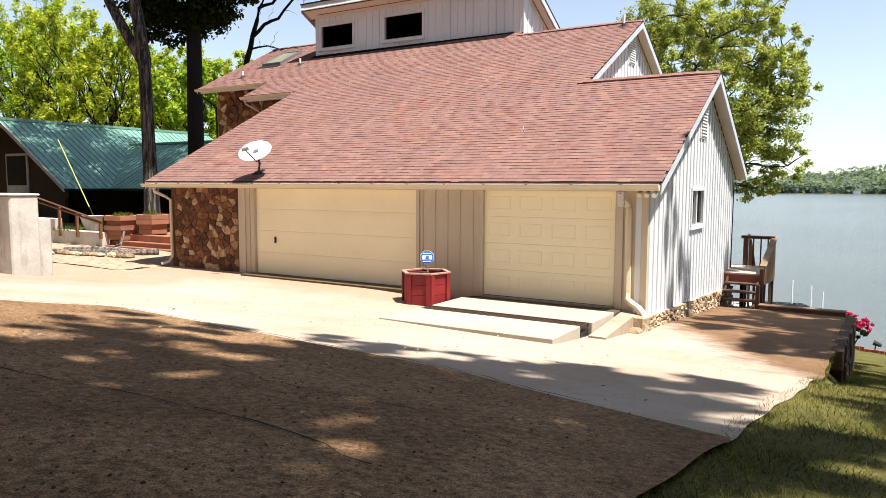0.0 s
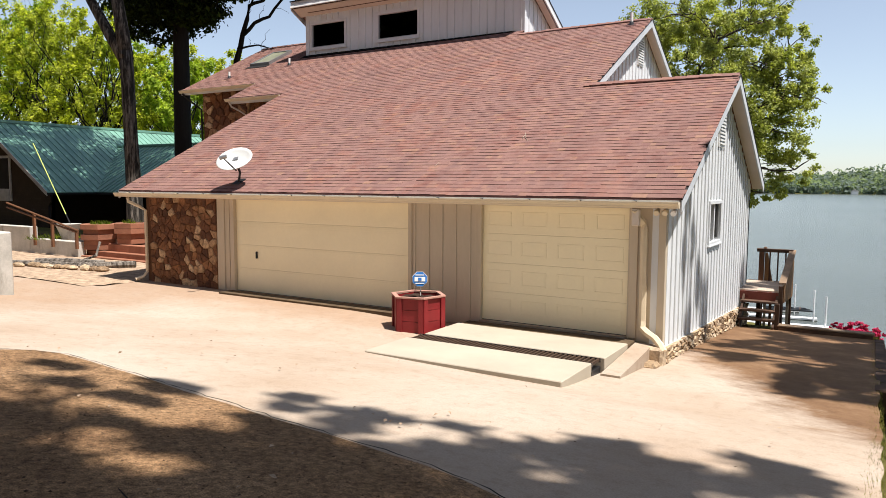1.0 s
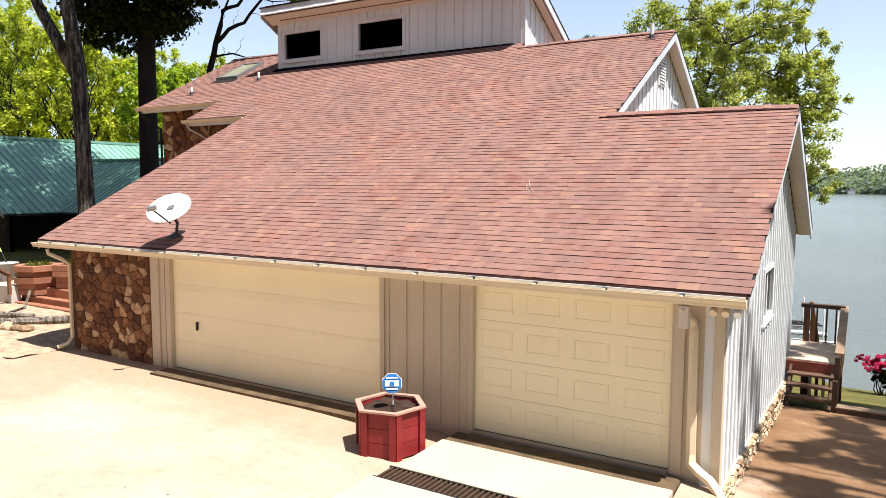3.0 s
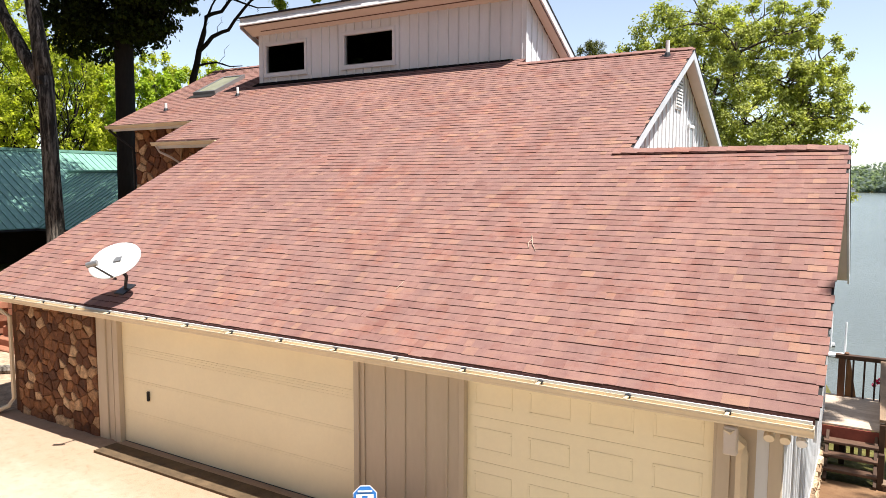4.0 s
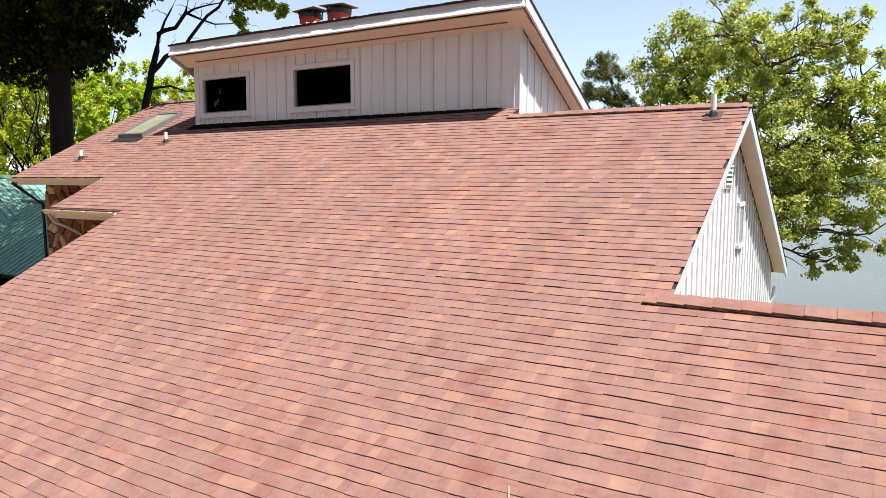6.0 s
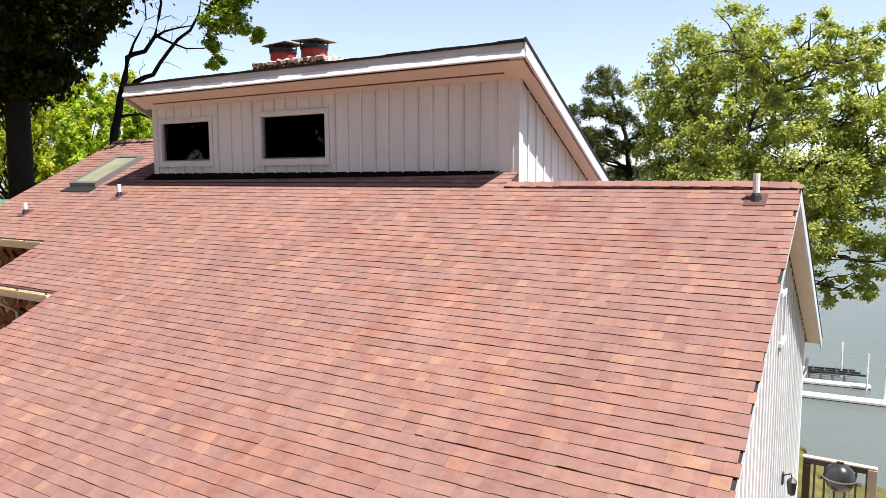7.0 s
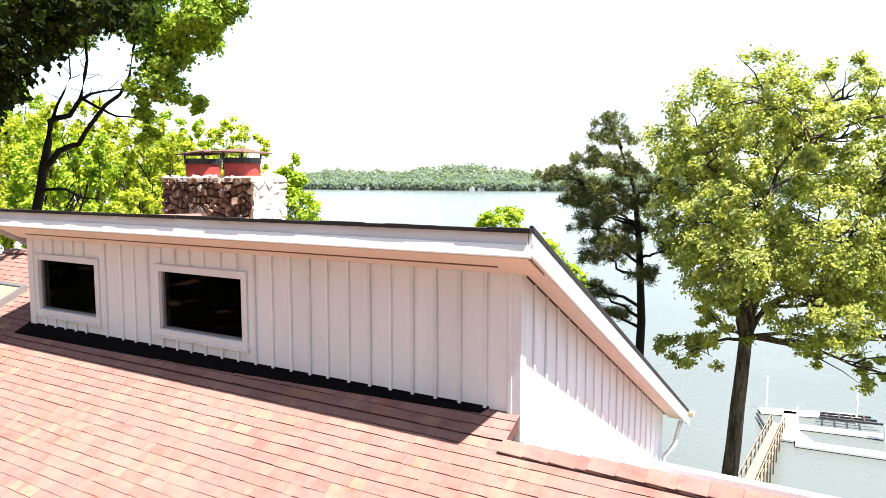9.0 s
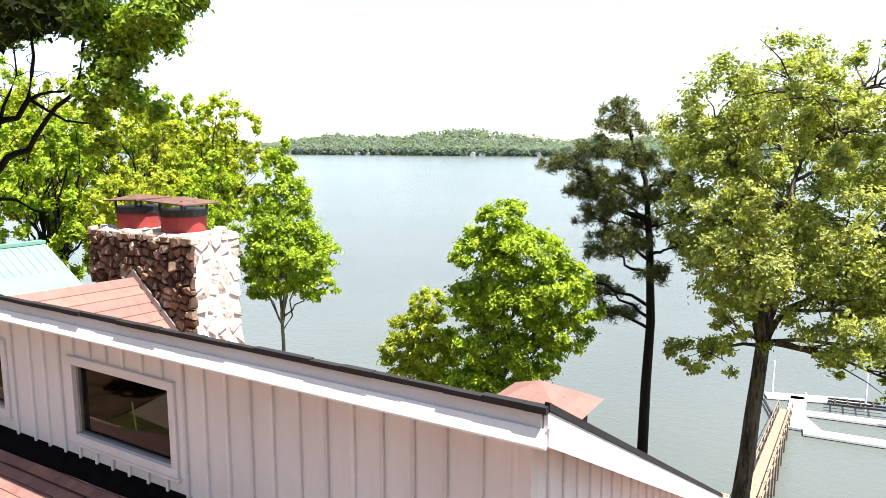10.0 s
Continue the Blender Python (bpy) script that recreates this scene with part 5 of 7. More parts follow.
for i in range(6):
    x = WR + 0.2 + i * 0.14
    part("lattice_slat", boxes((x, x + 0.07, DYB - 0.12, DYB - 0.1, -1.5, -0.34)), M["deck_pale"] if i % 2 else M["deck_wood"], deck)
part("post", boxes((WR + 0.3, WR + 0.4, 21.0, 21.1, -1.6, -0.335)), M["deck_dark"], deck)
# posts
part("post", boxes((DXR - 0.13, DXR - 0.035, DYF - 0.68, DYF - 0.58, land(DXR, 19.4) - 0.3, -0.3), bevel=0.006), M["deck_dark"], deck)
part("post", boxes((DXR - 0.125, DXR - 0.032, DYF - 0.13, DYF - 0.035, -1.3, 0.06), bevel=0.006), M["deck_dark"], deck)
part("post", boxes((DXR - 0.12, DXR - 0.028, DYB - 0.1, DYB, -2.2, 0.7), bevel=0.006), M["deck_dark"], deck)
part("post", boxes((-2.93, -2.80, DYB - 0.1, DYB, -2.2, 0.7), bevel=0.006), M["deck_wood"], deck)
# the outer rail slopes down along the landing: a broad cap plank over upright boards
TOPA, TOPB = (DYF - 0.1, 0.1), (DYB, 0.74)
rail_z = lambda y: TOPA[1] + (TOPB[1] - TOPA[1]) * (y - TOPA[0]) / (TOPB[0] - TOPA[0])
part("rail_cap", prism([(TOPA[0], TOPA[1]), (TOPB[0], TOPB[1]), (TOPB[0], TOPB[1] + 0.045), (TOPA[0], TOPA[1] + 0.045)], "x", DXR - 0.13, DXR + 0.03), M["kerb_wood"], deck, "weathered tan sloping cap plank")
for i in range(14):
    y = TOPA[0] + 0.02 + i * 0.155
    part("side_board", prism([(y, -0.36 - 0.008 * i), (y + 0.125, -0.36 - 0.008 * i), (y + 0.125, rail_z(y + 0.125) - 0.002), (y, rail_z(y) - 0.002)], "x", DXR - 0.028, DXR - 0.004), M["side_wood"], deck)
# back rail over thin balusters, and a sloping board panel of the lower flight
part("rail", boxes((-2.99, DXR - 0.03, DYB - 0.12, DYB + 0.03, 0.70, 0.79), bevel=0.008), M["deck_dark"], deck)
for x in (-2.66, -2.46, -2.27):
    part("baluster", boxes((x - 0.018, x + 0.018, DYB - 0.07, DYB - 0.035, -0.09, 0.70)), M["deck_dark"], deck)
part("side_panel", prism([(-2.79, 0.68), (-2.72, 0.68), (-2.585, -0.09), (-2.79, -0.09)], "y", DYB - 0.03, DYB + 0.01), M["side_wood"], deck)
part("finial", boxes((-2.83, -2.74, DYB - 0.09, DYB - 0.01, 0.79, 0.84), bevel=0.02), M["deck_wood"], deck)
low = empty("lake_deck", "stained wooden deck with dark rail behind the house", "deck")
for i in range(35):
    y = 23.0 + i * 0.145
    part("deck_board", boxes((-6.2, -4.85, y, y + 0.138, 0.36, 0.4)), M["deck_pale"], low)
for i in range(6):
    x = -5.98 + i * 0.19
    part("baluster", boxes((x - 0.02, x + 0.02, 28.02, 28.06, 0.4, 1.34)), M["black"], low)
part("rail", boxes((-6.22, -4.85, 27.96, 28.1, 1.36, 1.40), bevel=0.008), M["deck_pale"], low)
part("under_rail", boxes((-6.2, -4.87, 28.0, 28.06, 1.24, 1.355)), M["black"], low)
part("post", boxes((-5.02, -4.85, 27.95, 28.1, -6.0, 1.355), bevel=0.008), M["deck_pale"], low)
part("post", boxes((-6.2, -6.06, 27.95, 28.1, -6.0, 1.23)), M["deck_dark"], low)
lantern = empty("wall_lantern", "black wall lantern on the white gable wall", "lantern")
LY, LZ, LX = 23.75, 2.4, -6.23
part("backplate", boxes((LX + 0.02, LX + 0.05, LY - 0.05, LY + 0.05, LZ, LZ + 0.2), bevel=0.01), M["black"], lantern)
bm = bmesh.new()
tube(bm, [(LX + 0.04, LY, LZ + 0.15), (LX + 0.15, LY, LZ + 0.2), (LX + 0.17, LY, LZ + 0.12)], [0.012, 0.012, 0.012], 6)
part("arm", bm, M["black"], lantern)
bm = bmesh.new()
tube(bm, [(LX + 0.17, LY, LZ + 0.14), (LX + 0.17, LY, LZ + 0.08), (LX + 0.17, LY, LZ - 0.12), (LX + 0.17, LY, LZ - 0.16)], [0.02, 0.085, 0.06, 0.02], 6)
part("lamp_body", bm, M["black"], lantern)

# ---- neighbour's house with green metal roof ----
neigh = empty("neighbour_house", "low brown house with a ribbed green metal roof", "house")
NE, NR, NG, NS = -38.2, -45.0, 22.4, 0.61      # eave x, ridge x, gable y, slope
nz = lambda x: 1.97 + (NE - x) * NS
wz = lambda y: 1.97 + (y - 25.24) * NS
part("wall", prism([(-51.4, -2), (NE - 0.5, -2), (NE - 0.5, nz(NE - 0.5) - 0.15), (NR, nz(NR) - 0.15), (-51.4, nz(NE - 0.5) - 0.15)], "y", NG + 0.5, NG + 0.7), M["brown_siding"], neigh)
for i in range(26):
    z = -0.6 + i * 0.2
    xa = NE - 0.5 - max(0, (z - 1.9) / NS)
    part("clapboard", boxes((2 * NR - xa, xa, NG + 0.47, NG + 0.505, z, z + 0.185)), M["brown_siding"], neigh)
part("wall", boxes((NE - 3.2, NE - 3.0, NG + 0.7, 30.0, -2, 3.5), (NE - 3.0, -27.5, 29.0, 29.2, -2, 3.5)), M["brown_siding"], neigh)
for nm, poly in (("roof", [(NE, 1.97), (NR, nz(NR)), (NR, nz(NR) - 0.12), (NE, 1.85)]), ("roof", [(NR, nz(NR)), (-51.8, 1.97), (-51.8, 1.85), (NR, nz(NR) - 0.12)])):
    part(nm, prism(poly, "y", NG, 38.0), M["green_metal"], neigh)
part("roof", prism([(25.24, 1.975), (29.95, wz(29.95)), (29.95, wz(29.95) - 0.12), (25.24, 1.85)], "x", -43.0, -26.5), M["green_metal"], neigh)
part("roof", prism([(29.95, wz(29.95)), (34.5, 2.0), (34.5, 1.9), (29.95, wz(29.95) - 0.12)], "x", -43.0, -26.5), M["green_metal"], neigh)
for i in range(38):
    y = NG + 0.2 + i * 0.41
    xe = NE if y < 25.24 else NE - (min(y, 29.95) - 25.24)
    part("seam", prism([(xe, nz(xe)), (NR, nz(NR)), (NR, nz(NR) + 0.045), (xe, nz(xe) + 0.045)], "y", y, y + 0.035), M["green_metal"], neigh)
for i in range(28):
    x = -38.0 + i * 0.41
    part("seam", prism([(25.24, 1.98), (29.95, wz(29.95)), (29.95, wz(29.95) + 0.045), (25.24, 2.02)], "x", x, x + 0.035), M["green_metal"], neigh)
    x2 = NE - 0.4 - i * 0.41
    if x2 > -42.8:
        y0 = 25.24 + (NE - x2)
        part("seam", prism([(y0, wz(y0)), (29.95, wz(29.95)), (29.95, wz(29.95) + 0.045), (y0, wz(y0) + 0.045)], "x", x2, x2 + 0.035), M["green_metal"], neigh)
part("ridge_flashing", boxes((NR - 0.25, NR + 0.25, NG, 38.0, nz(NR) - 0.1, nz(NR) + 0.06)), M["green_metal"], neigh)
part("ridge_flashing", boxes((-43, -26.5, 29.75, 30.15, wz(29.95) - 0.06, wz(29.95) + 0.06)), M["green_metal"], neigh)
rk = bmesh.new()
for xa, xb in ((NE, NR),):
    v8 = [rk.verts.new(c) for c in ((xa, NG - 0.03, 1.99), (xb, NG - 0.03, nz(NR) + 0.02), (xb, NG - 0.03, nz(NR) - 0.22), (xa, NG - 0.03, 1.75))]
    w8 = [rk.verts.new((v.co.x, NG + 0.02, v.co.z)) for v in v8]
    rk.faces.new(v8)
    rk.faces.new(w8)
    for i in range(4):
        rk.faces.new((v8[i], v8[(i + 1) % 4], w8[(i + 1) % 4], w8[i]))
part("rake_board", rk, M["conc_wall"], neigh)
nw = empty("window", "", "")
nw.parent = neigh
part("frame", boxes((-45.0, -42.6, NG + 0.4, NG + 0.47, 1.4, 4.0)), M["conc_wall"], nw)
# Opaque pane, the room's darkness put into its colour.
part("pane", boxes((-44.85, -42.75, NG + 0.38, NG + 0.41, 2.1, 3.85)), M["interior"], nw)
part("panel", boxes((-44.85, -42.75, NG + 0.36, NG + 0.41, 1.42, 2.05)), M["conc_wall"], nw)
part("gutter", boxes((NE - 0.02, NE + 0.1, NG, 25.24, 1.82, 1.93)), M["dark_edge"], neigh)
part("gutter", boxes((NE, -26.5, 25.14, 25.24, 1.82, 1.93)), M["dark_edge"], neigh)
bm = bmesh.new()
tube(bm, [(NE + 0.05, NG + 0.2, 1.85), (NE - 0.1, NG + 0.3, 1.5), (NE - 0.55, NG + 0.4, 1.2), (NE - 0.55, NG + 0.4, -1.5)], [0.06] * 4, 6)
part("downspout", bm, M["dark_edge"], neigh)
part("post", boxes((-38.9, -38.7, 22.9, 23.1, -1.5, 1.9)), M["brown_siding"], neigh)
cable = empty("guy_cable", "utility guy cable with a long lime-yellow sleeve", "cable")
bm = bmesh.new()
tube(bm, [(-24.0, 15.6, 0.1), (-24.57, 15.39, 1.37)], [0.02, 0.02], 6)
part("cable", bm, M["black"], cable)
bm = bmesh.new()
tube(bm, [(-24.57, 15.39, 1.37), (-25.65, 14.95, 3.85)], [0.017, 0.017], 8)
part("sleeve", bm, M["yellow"], cable, "lime-yellow plastic sleeve")

# ---- walls, boxes and logs beside the drive ----
wall_thing = empty("retaining_wall", "tall weathered grey concrete retaining wall with stepped end", "retaining wall")
part("wall_block", boxes((-22.0, -16.15, 8.3, 8.95, -0.2, 1.95), (-17.05, -16.28, 8.955, 9.3, -0.2, 1.42), (-22.0, -21.6, 8.95, 10.0, -0.2, 1.6), bevel=0.03), M["conc_wall"], wall_thing)
part("coping", boxes((-22.0, -16.12, 8.27, 8.98, 1.95, 2.0), bevel=0.02), M["conc_wall"], wall_thing)
lowwall = empty("garden_wall", "low stepped pale concrete garden wall", "garden wall")
part("wall_block", boxes((-30.0, -25.6, 14.67, 14.95, -0.4, 0.93), bevel=0.02), M["conc_wall"], lowwall)
part("wall_block", boxes((-25.6, -22.72, 14.67, 14.95, -0.4, 0.53), bevel=0.02), M["conc_wall"], lowwall)
rail = empty("hand_rail", "sloping brown wooden hand rail on short posts", "hand rail")
for dz_ in (0.0, -0.16):
    bm = bmesh.new()
    tube(bm, [(-26.9, 14.6, 1.75 + dz_), (-22.4, 14.5, 0.92 + dz_ * 0.4)], [0.035, 0.035], 6)
    part("rail", bm, M["deck_wood"], rail)
for x, zt in ((-25.2, 1.4), (-24.1, 1.2), (-22.7, 0.95)):
    part("post", boxes((x - 0.04, x + 0.04, 14.58, 14.66, 0.3, zt)), M["deck_wood"], rail)


def timber_box(cx, cy, r, z0, rows, label):
    t = empty("timber_planter", label, "planter", group="stacked timber planters")
    for k in range(rows):
        rr = r + (0.09 if k in (rows - 1, rows // 2) else 0.0)
        part("timber_ring", hexagon(bmesh.new(), cx, cy, rr, rr - 0.22, z0 + k * 0.17, z0 + k * 0.17 + 0.16, 0.35), M["timber"], t)
    bm = bmesh.new()
    tube(bm, [(cx, cy, z0), (cx, cy, z0 + rows * 0.17 - 0.05)], [r - 0.15, r - 0.15], 6)
    part("soil", bm, M["soil"], t)
    return t


def sprigs(x, y, z, r, n, seed):
    g = empty("sprig_plant", "low green sprigs growing from the planter", "plant")
    bm = bmesh.new()
    rr = random.Random(seed)
    for k in range(n):
        a, q = rr.uniform(0, 6.28), r * math.sqrt(rr.random())
        cx, cy = x + q * math.cos(a), y + q * math.sin(a)
        for s in range(5):
            t, h = rr.uniform(0, 6.28), rr.uniform(0.05, 0.2)
            v3 = [bm.verts.new(c) for c in ((cx, cy, z), (cx + 0.05 * math.cos(t) + 0.03, cy + 0.05 * math.sin(t), z + h * 0.6), (cx + 0.1 * math.cos(t), cy + 0.1 * math.sin(t), z + h))]
            bm.faces.new(v3)
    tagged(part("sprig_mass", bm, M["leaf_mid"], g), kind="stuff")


timber_box(-22.6, 15.4, 0.56, 0.26, 5, "stepped terracotta-stained timber planter with green sprigs")
timber_box(-21.5, 15.85, 0.52, 0.48, 4, "stepped terracotta-stained timber planter beside a tree trunk")
sprigs(-22.6, 15.4, 1.06, 0.34, 34, 1)
sprigs(-21.5, 15.85, 1.1, 0.3, 16, 2)
sprigs(-25.0, 15.2, 0.5, 0.9, 70, 3)
plat = empty("timber_step", "wide low terracotta-stained timber steps", "steps")
for k, (x0, x1, y0, z) in enumerate(((-23.3, -18.9, 14.75, -0.05), (-22.9, -18.7, 15.05, 0.1), (-22.2, -18.5, 15.35, 0.33))):
    part("step_beam", boxes((x0, x1, y0, y0 + 0.2, z - 0.3, z + 0.13), bevel=0.02), M["timber"], plat)
    part("tread", boxes((x0 + 0.02, x1, y0 + 0.2, y0 + 1.8, z - 0.3, z + 0.1)), M["timber"], plat)
logs = random.Random(5)
for pts, r in (([(-22.3, 12.3, 0.08), (-21.0, 12.5, 0.1), (-19.6, 13.0, 0.1), (-18.6, 13.9, 0.12)], 0.10), ([(-22.0, 12.9, 0.1), (-20.8, 13.2, 0.14), (-19.8, 13.7, 0.12)], 0.09), ([(-20.6, 13.5, 0.15), (-20.2, 13.7, 0.3), (-20.3, 13.9, 0.7)], 0.04)):
    lg = empty("driftwood_log", "grey weathered driftwood log lying on the mulch", "log", group="driftwood border")
    bm = bmesh.new()
    tube(bm, pts, [r * logs.uniform(0.7, 1.1) for _ in pts], 8)
    part("wood", bm, M["bark"], lg)
for k in range(16):
    st = empty("border_stone", "rough pale brown border stone on the mulch", "stone", group="border stones")
    bm = bmesh.new()
    bmesh.ops.create_icosphere(bm, subdivisions=2, radius=1.0)
    px, py = -22.6 + k * 0.27, 12.0 + 0.12 * k * 0.5 + logs.uniform(-0.1, 0.1)
    sc = (logs.uniform(0.12, 0.24), logs.uniform(0.1, 0.16), logs.uniform(0.06, 0.1))
    for v_ in bm.verts:
        n_ = 1 + 0.3 * noise.noise(v_.co * 1.7 + Vector((k * 3.1, 0, 0)))
        v_.co = Vector((px + v_.co.x * sc[0] * n_, py + v_.co.y * sc[1] * n_, 0.08 + v_.co.z * sc[2] * n_))
    part("rock", bm, M["stone_pale"], st)
urn = empty("plant_pot", "round grey plant pot on the garden wall", "plant pot")
bm = bmesh.new()
tube(bm, [(-24.3, 15.3, 0.5), (-24.3, 15.3, 0.75), (-24.3, 15.3, 1.0), (-24.3, 15.3, 1.05)], [0.22, 0.3, 0.4, 0.42], 14)
part("pot", bm, M["conc_wall"], urn)


# ---- trees ----
def leaves_mesh(name, centres, normals, size, mat, parent, rng, slim=0.6):
    """Many small pointed leaves in one mesh."""
    n = len(centres)
    nrm = normals + rng.normal(0, 0.55, (n, 3))
    nrm /= np.linalg.norm(nrm, axis=1)[:, None] + 1e-9
    ref = rng.normal(0, 1, (n, 3))
    u = np.cross(nrm, ref)
    u /= np.linalg.norm(u, axis=1)[:, None] + 1e-9
    w = np.cross(nrm, u)
    s = size * rng.uniform(0.6, 1.25, (n, 1))
    a, b = centres + u * s, centres - u * s
    c, d = centres + w * s * slim + nrm * s * 0.25, centres - w * s * slim + nrm * s * 0.25
    verts = np.stack([a, c, b, d], 1).reshape(-1, 3)
    faces = np.arange(4 * n).reshape(-1, 4)
    return tagged(raw(name, verts.tolist(), faces.tolist(), mat, parent), kind="stuff")


def crown_points(lobes, n, rng, shell=0.62, per=105, loose=0.09):
    """Leaf places in clumps on the skins of lobes (centre, radii)."""
    vol = np.array([r[0] * r[1] * r[2] for _, r in lobes]) ** 0.67
    cnt = (n * vol / vol.sum()).astype(int)
    pts, nor = [], []
    for (c, r), k in zip(lobes, cnt):
        clumps = max(6, k // per)
        d = rng.normal(0, 1, (clumps, 3))
        d /= np.linalg.norm(d, axis=1)[:, None]
        rad = shell + (1 - shell) * rng.uniform(0, 1, (clumps, 1)) ** 0.6
        cc = d * rad
        which = rng.integers(0, clumps, k)
        off = rng.normal(0, 1, (k, 3)) * loose
        p = cc[which] + off
        pts.append(np.array(c) + p * np.array(r))
        m = cc[which] + np.array([0, 0, 0.55])
        nor.append(m / (np.linalg.norm(m, axis=1)[:, None] + 1e-9))
    return np.concatenate(pts), np.concatenate(nor)


def limb(bm, a, b, r0, r1, rng, wob=0.06, n=6):
    a, b = Vector(a), Vector(b)
    ln = (b - a).length
    pts = [a.lerp(b, i / n) + Vector((rng.uniform(-1, 1), rng.uniform(-1, 1), rng.uniform(-0.5, 0.5) + 1.2 * math.sin(math.pi * i / n) * 0.5)) * (wob * ln * (0 < i < n)) for i in range(n + 1)]
    tube(bm, pts, [r0 + (r1 - r0) * i / n for i in range(n + 1)], 7)
    return pts


def tree(x, y, r, fork, lobes, n, size, label, leaf="leaf", bark="bark", seed=1, lean=(0, 0), z0=None, name="tree", sub=5, leader=False, per=105, loose=0.09):
    """A broadleaf tree: trunk to the fork, limbs to each lobe of the crown, twigs and leaves."""
    t = empty(name, label, "tree")
    rng, nr = random.Random(seed), np.random.default_rng(seed)
    base = land(x, y) if z0 is None else z0
    top = Vector((x + lean[0], y + lean[1], fork))
    bm = bmesh.new()
    h = fork - base
    pts = [(x - 0.0, y, base - 0.3), (x, y, base + 0.1)] + [(x + lean[0] * k / 5 + rng.uniform(-0.05, 0.05), y + lean[1] * k / 5, base + h * k / 5) for k in range(1, 6)]
    tube(bm, pts, [r * 1.5, r * 1.25, r * 1.05, r * 0.98, r * 0.92, r * 0.86, r * 0.8], 12)
    nodes = []
    if len(lobes) > 20:
        mid = sum((Vector(c) for c, _ in lobes), Vector()) / len(lobes)
        for ax, ay, az in ((-0.45, 0.1, 0.2), (0.05, -0.2, 0.75), (0.5, 0.15, 0.15), (-0.1, 0.3, 0.5)):
            size_ = max(rad[0] for _, rad in lobes) * 2.4
            nodes += limb(bm, top - Vector((0, 0, 0.3)), mid + Vector((ax, ay, az)) * size_, r * 0.62, r * 0.16, rng, 0.05, 9)[2:]
    for c, rad in lobes:
        start = top - Vector((0, 0, rng.uniform(0.02, 0.25) * min(h, 6)))
        if leader:
            start = Vector((x + lean[0], y + lean[1], max(9.0, min(fork, c[2] - rng.uniform(0.3, 1.2)))))
        if nodes:
            start = min(nodes + [top], key=lambda p: (p - Vector(c)).length + 1.5 * max(0.0, p.z - c[2] + 0.5))
        path = limb(bm, start, (c[0], c[1], c[2] - rad[2] * 0.1), r * (0.26 if nodes or leader else 0.5), r * 0.1, rng)
        for k in range(sub):
            p = path[rng.randint(2, len(path) - 1)]
            q = Vector(c) + Vector((rng.uniform(-0.8, 0.8) * rad[0], rng.uniform(-0.8, 0.8) * rad[1], rng.uniform(-0.5, 0.8) * rad[2]))
            limb(bm, p, q, r * 0.14, r * 0.03, rng, 0.08, 4)
    smooth(part("trunk", bm, M[bark], t))
    p, m = crown_points(lobes, n, nr, 0.62, per, loose)
    leaves_mesh("crown", p, m, size, M[leaf], t, nr)
    return t


def lobes_round(cx, cy, cz, rx, ry, rz_, count, seed, small=0.45):
    rng = random.Random(seed)
    out = []
    for i in range(count):
        a = i * 2.399 + rng.uniform(-0.3, 0.3)
        h = -0.75 + 1.6 * (i + 0.5) / count
        q = math.sqrt(max(0.05, 1 - h * h))
        k = rng.uniform(0.45, 0.72)
        s = small * rng.uniform(0.75, 1.2)
        out.append(((cx + math.cos(a) * q * rx * k, cy + math.sin(a) * q * ry * k, cz + h * rz_ * 0.72), (rx * s, ry * s, rz_ * s * 0.85)))
    return out


# the big shore tree and the pine beside it
tree(-12.05, 48.6, 0.34, 3.0, lobes_round(-10.0, 49.8, 8.8, 7.5, 6.4, 8.1, 30, 4, 0.28) + [((-14.2, 49.6, 11.2), (1.5, 1.4, 1.2)), ((-4.2, 49.4, 8.0), (1.4, 1.4, 1.2)), ((-13.9, 48.8, 2.1), (1.5, 1.4, 1.1)), ((-12.6, 48.4, 3.4), (1.5, 1.4, 1.1)), ((-8.6, 48.4, 2.9), (1.0, 1.0, 0.8)), ((-6.3, 48.6, 2.2), (1.4, 1.3, 1.0)), ((-4.6, 49.0, 3.6), (1.6, 1.4, 1.2))], 112000, 0.1, "tall spreading oak in young yellow-green leaf on the lake shore", bark="bark_mid", seed=3, lean=(0.5, 0.2), sub=8, per=110, loose=0.09)
pine = empty("pine_tree", "dark ragged pine with layered boughs by the water", "tree")
rng, nr = random.Random(9), np.random.default_rng(9)
bm = bmesh.new()
PXY = (-16.55, 49.8)
tube(bm, [(PXY[0] - 0.05, PXY[1], -6), (PXY[0], PXY[1], 0), (PXY[0] + 0.1, PXY[1], 3), (PXY[0] - 0.1, PXY[1], 6.7), (PXY[0] - 0.4, PXY[1], 9.5), (PXY[0] - 1.6, PXY[1], 12.6)], [0.27, 0.23, 0.2, 0.16, 0.11, 0.03], 10)
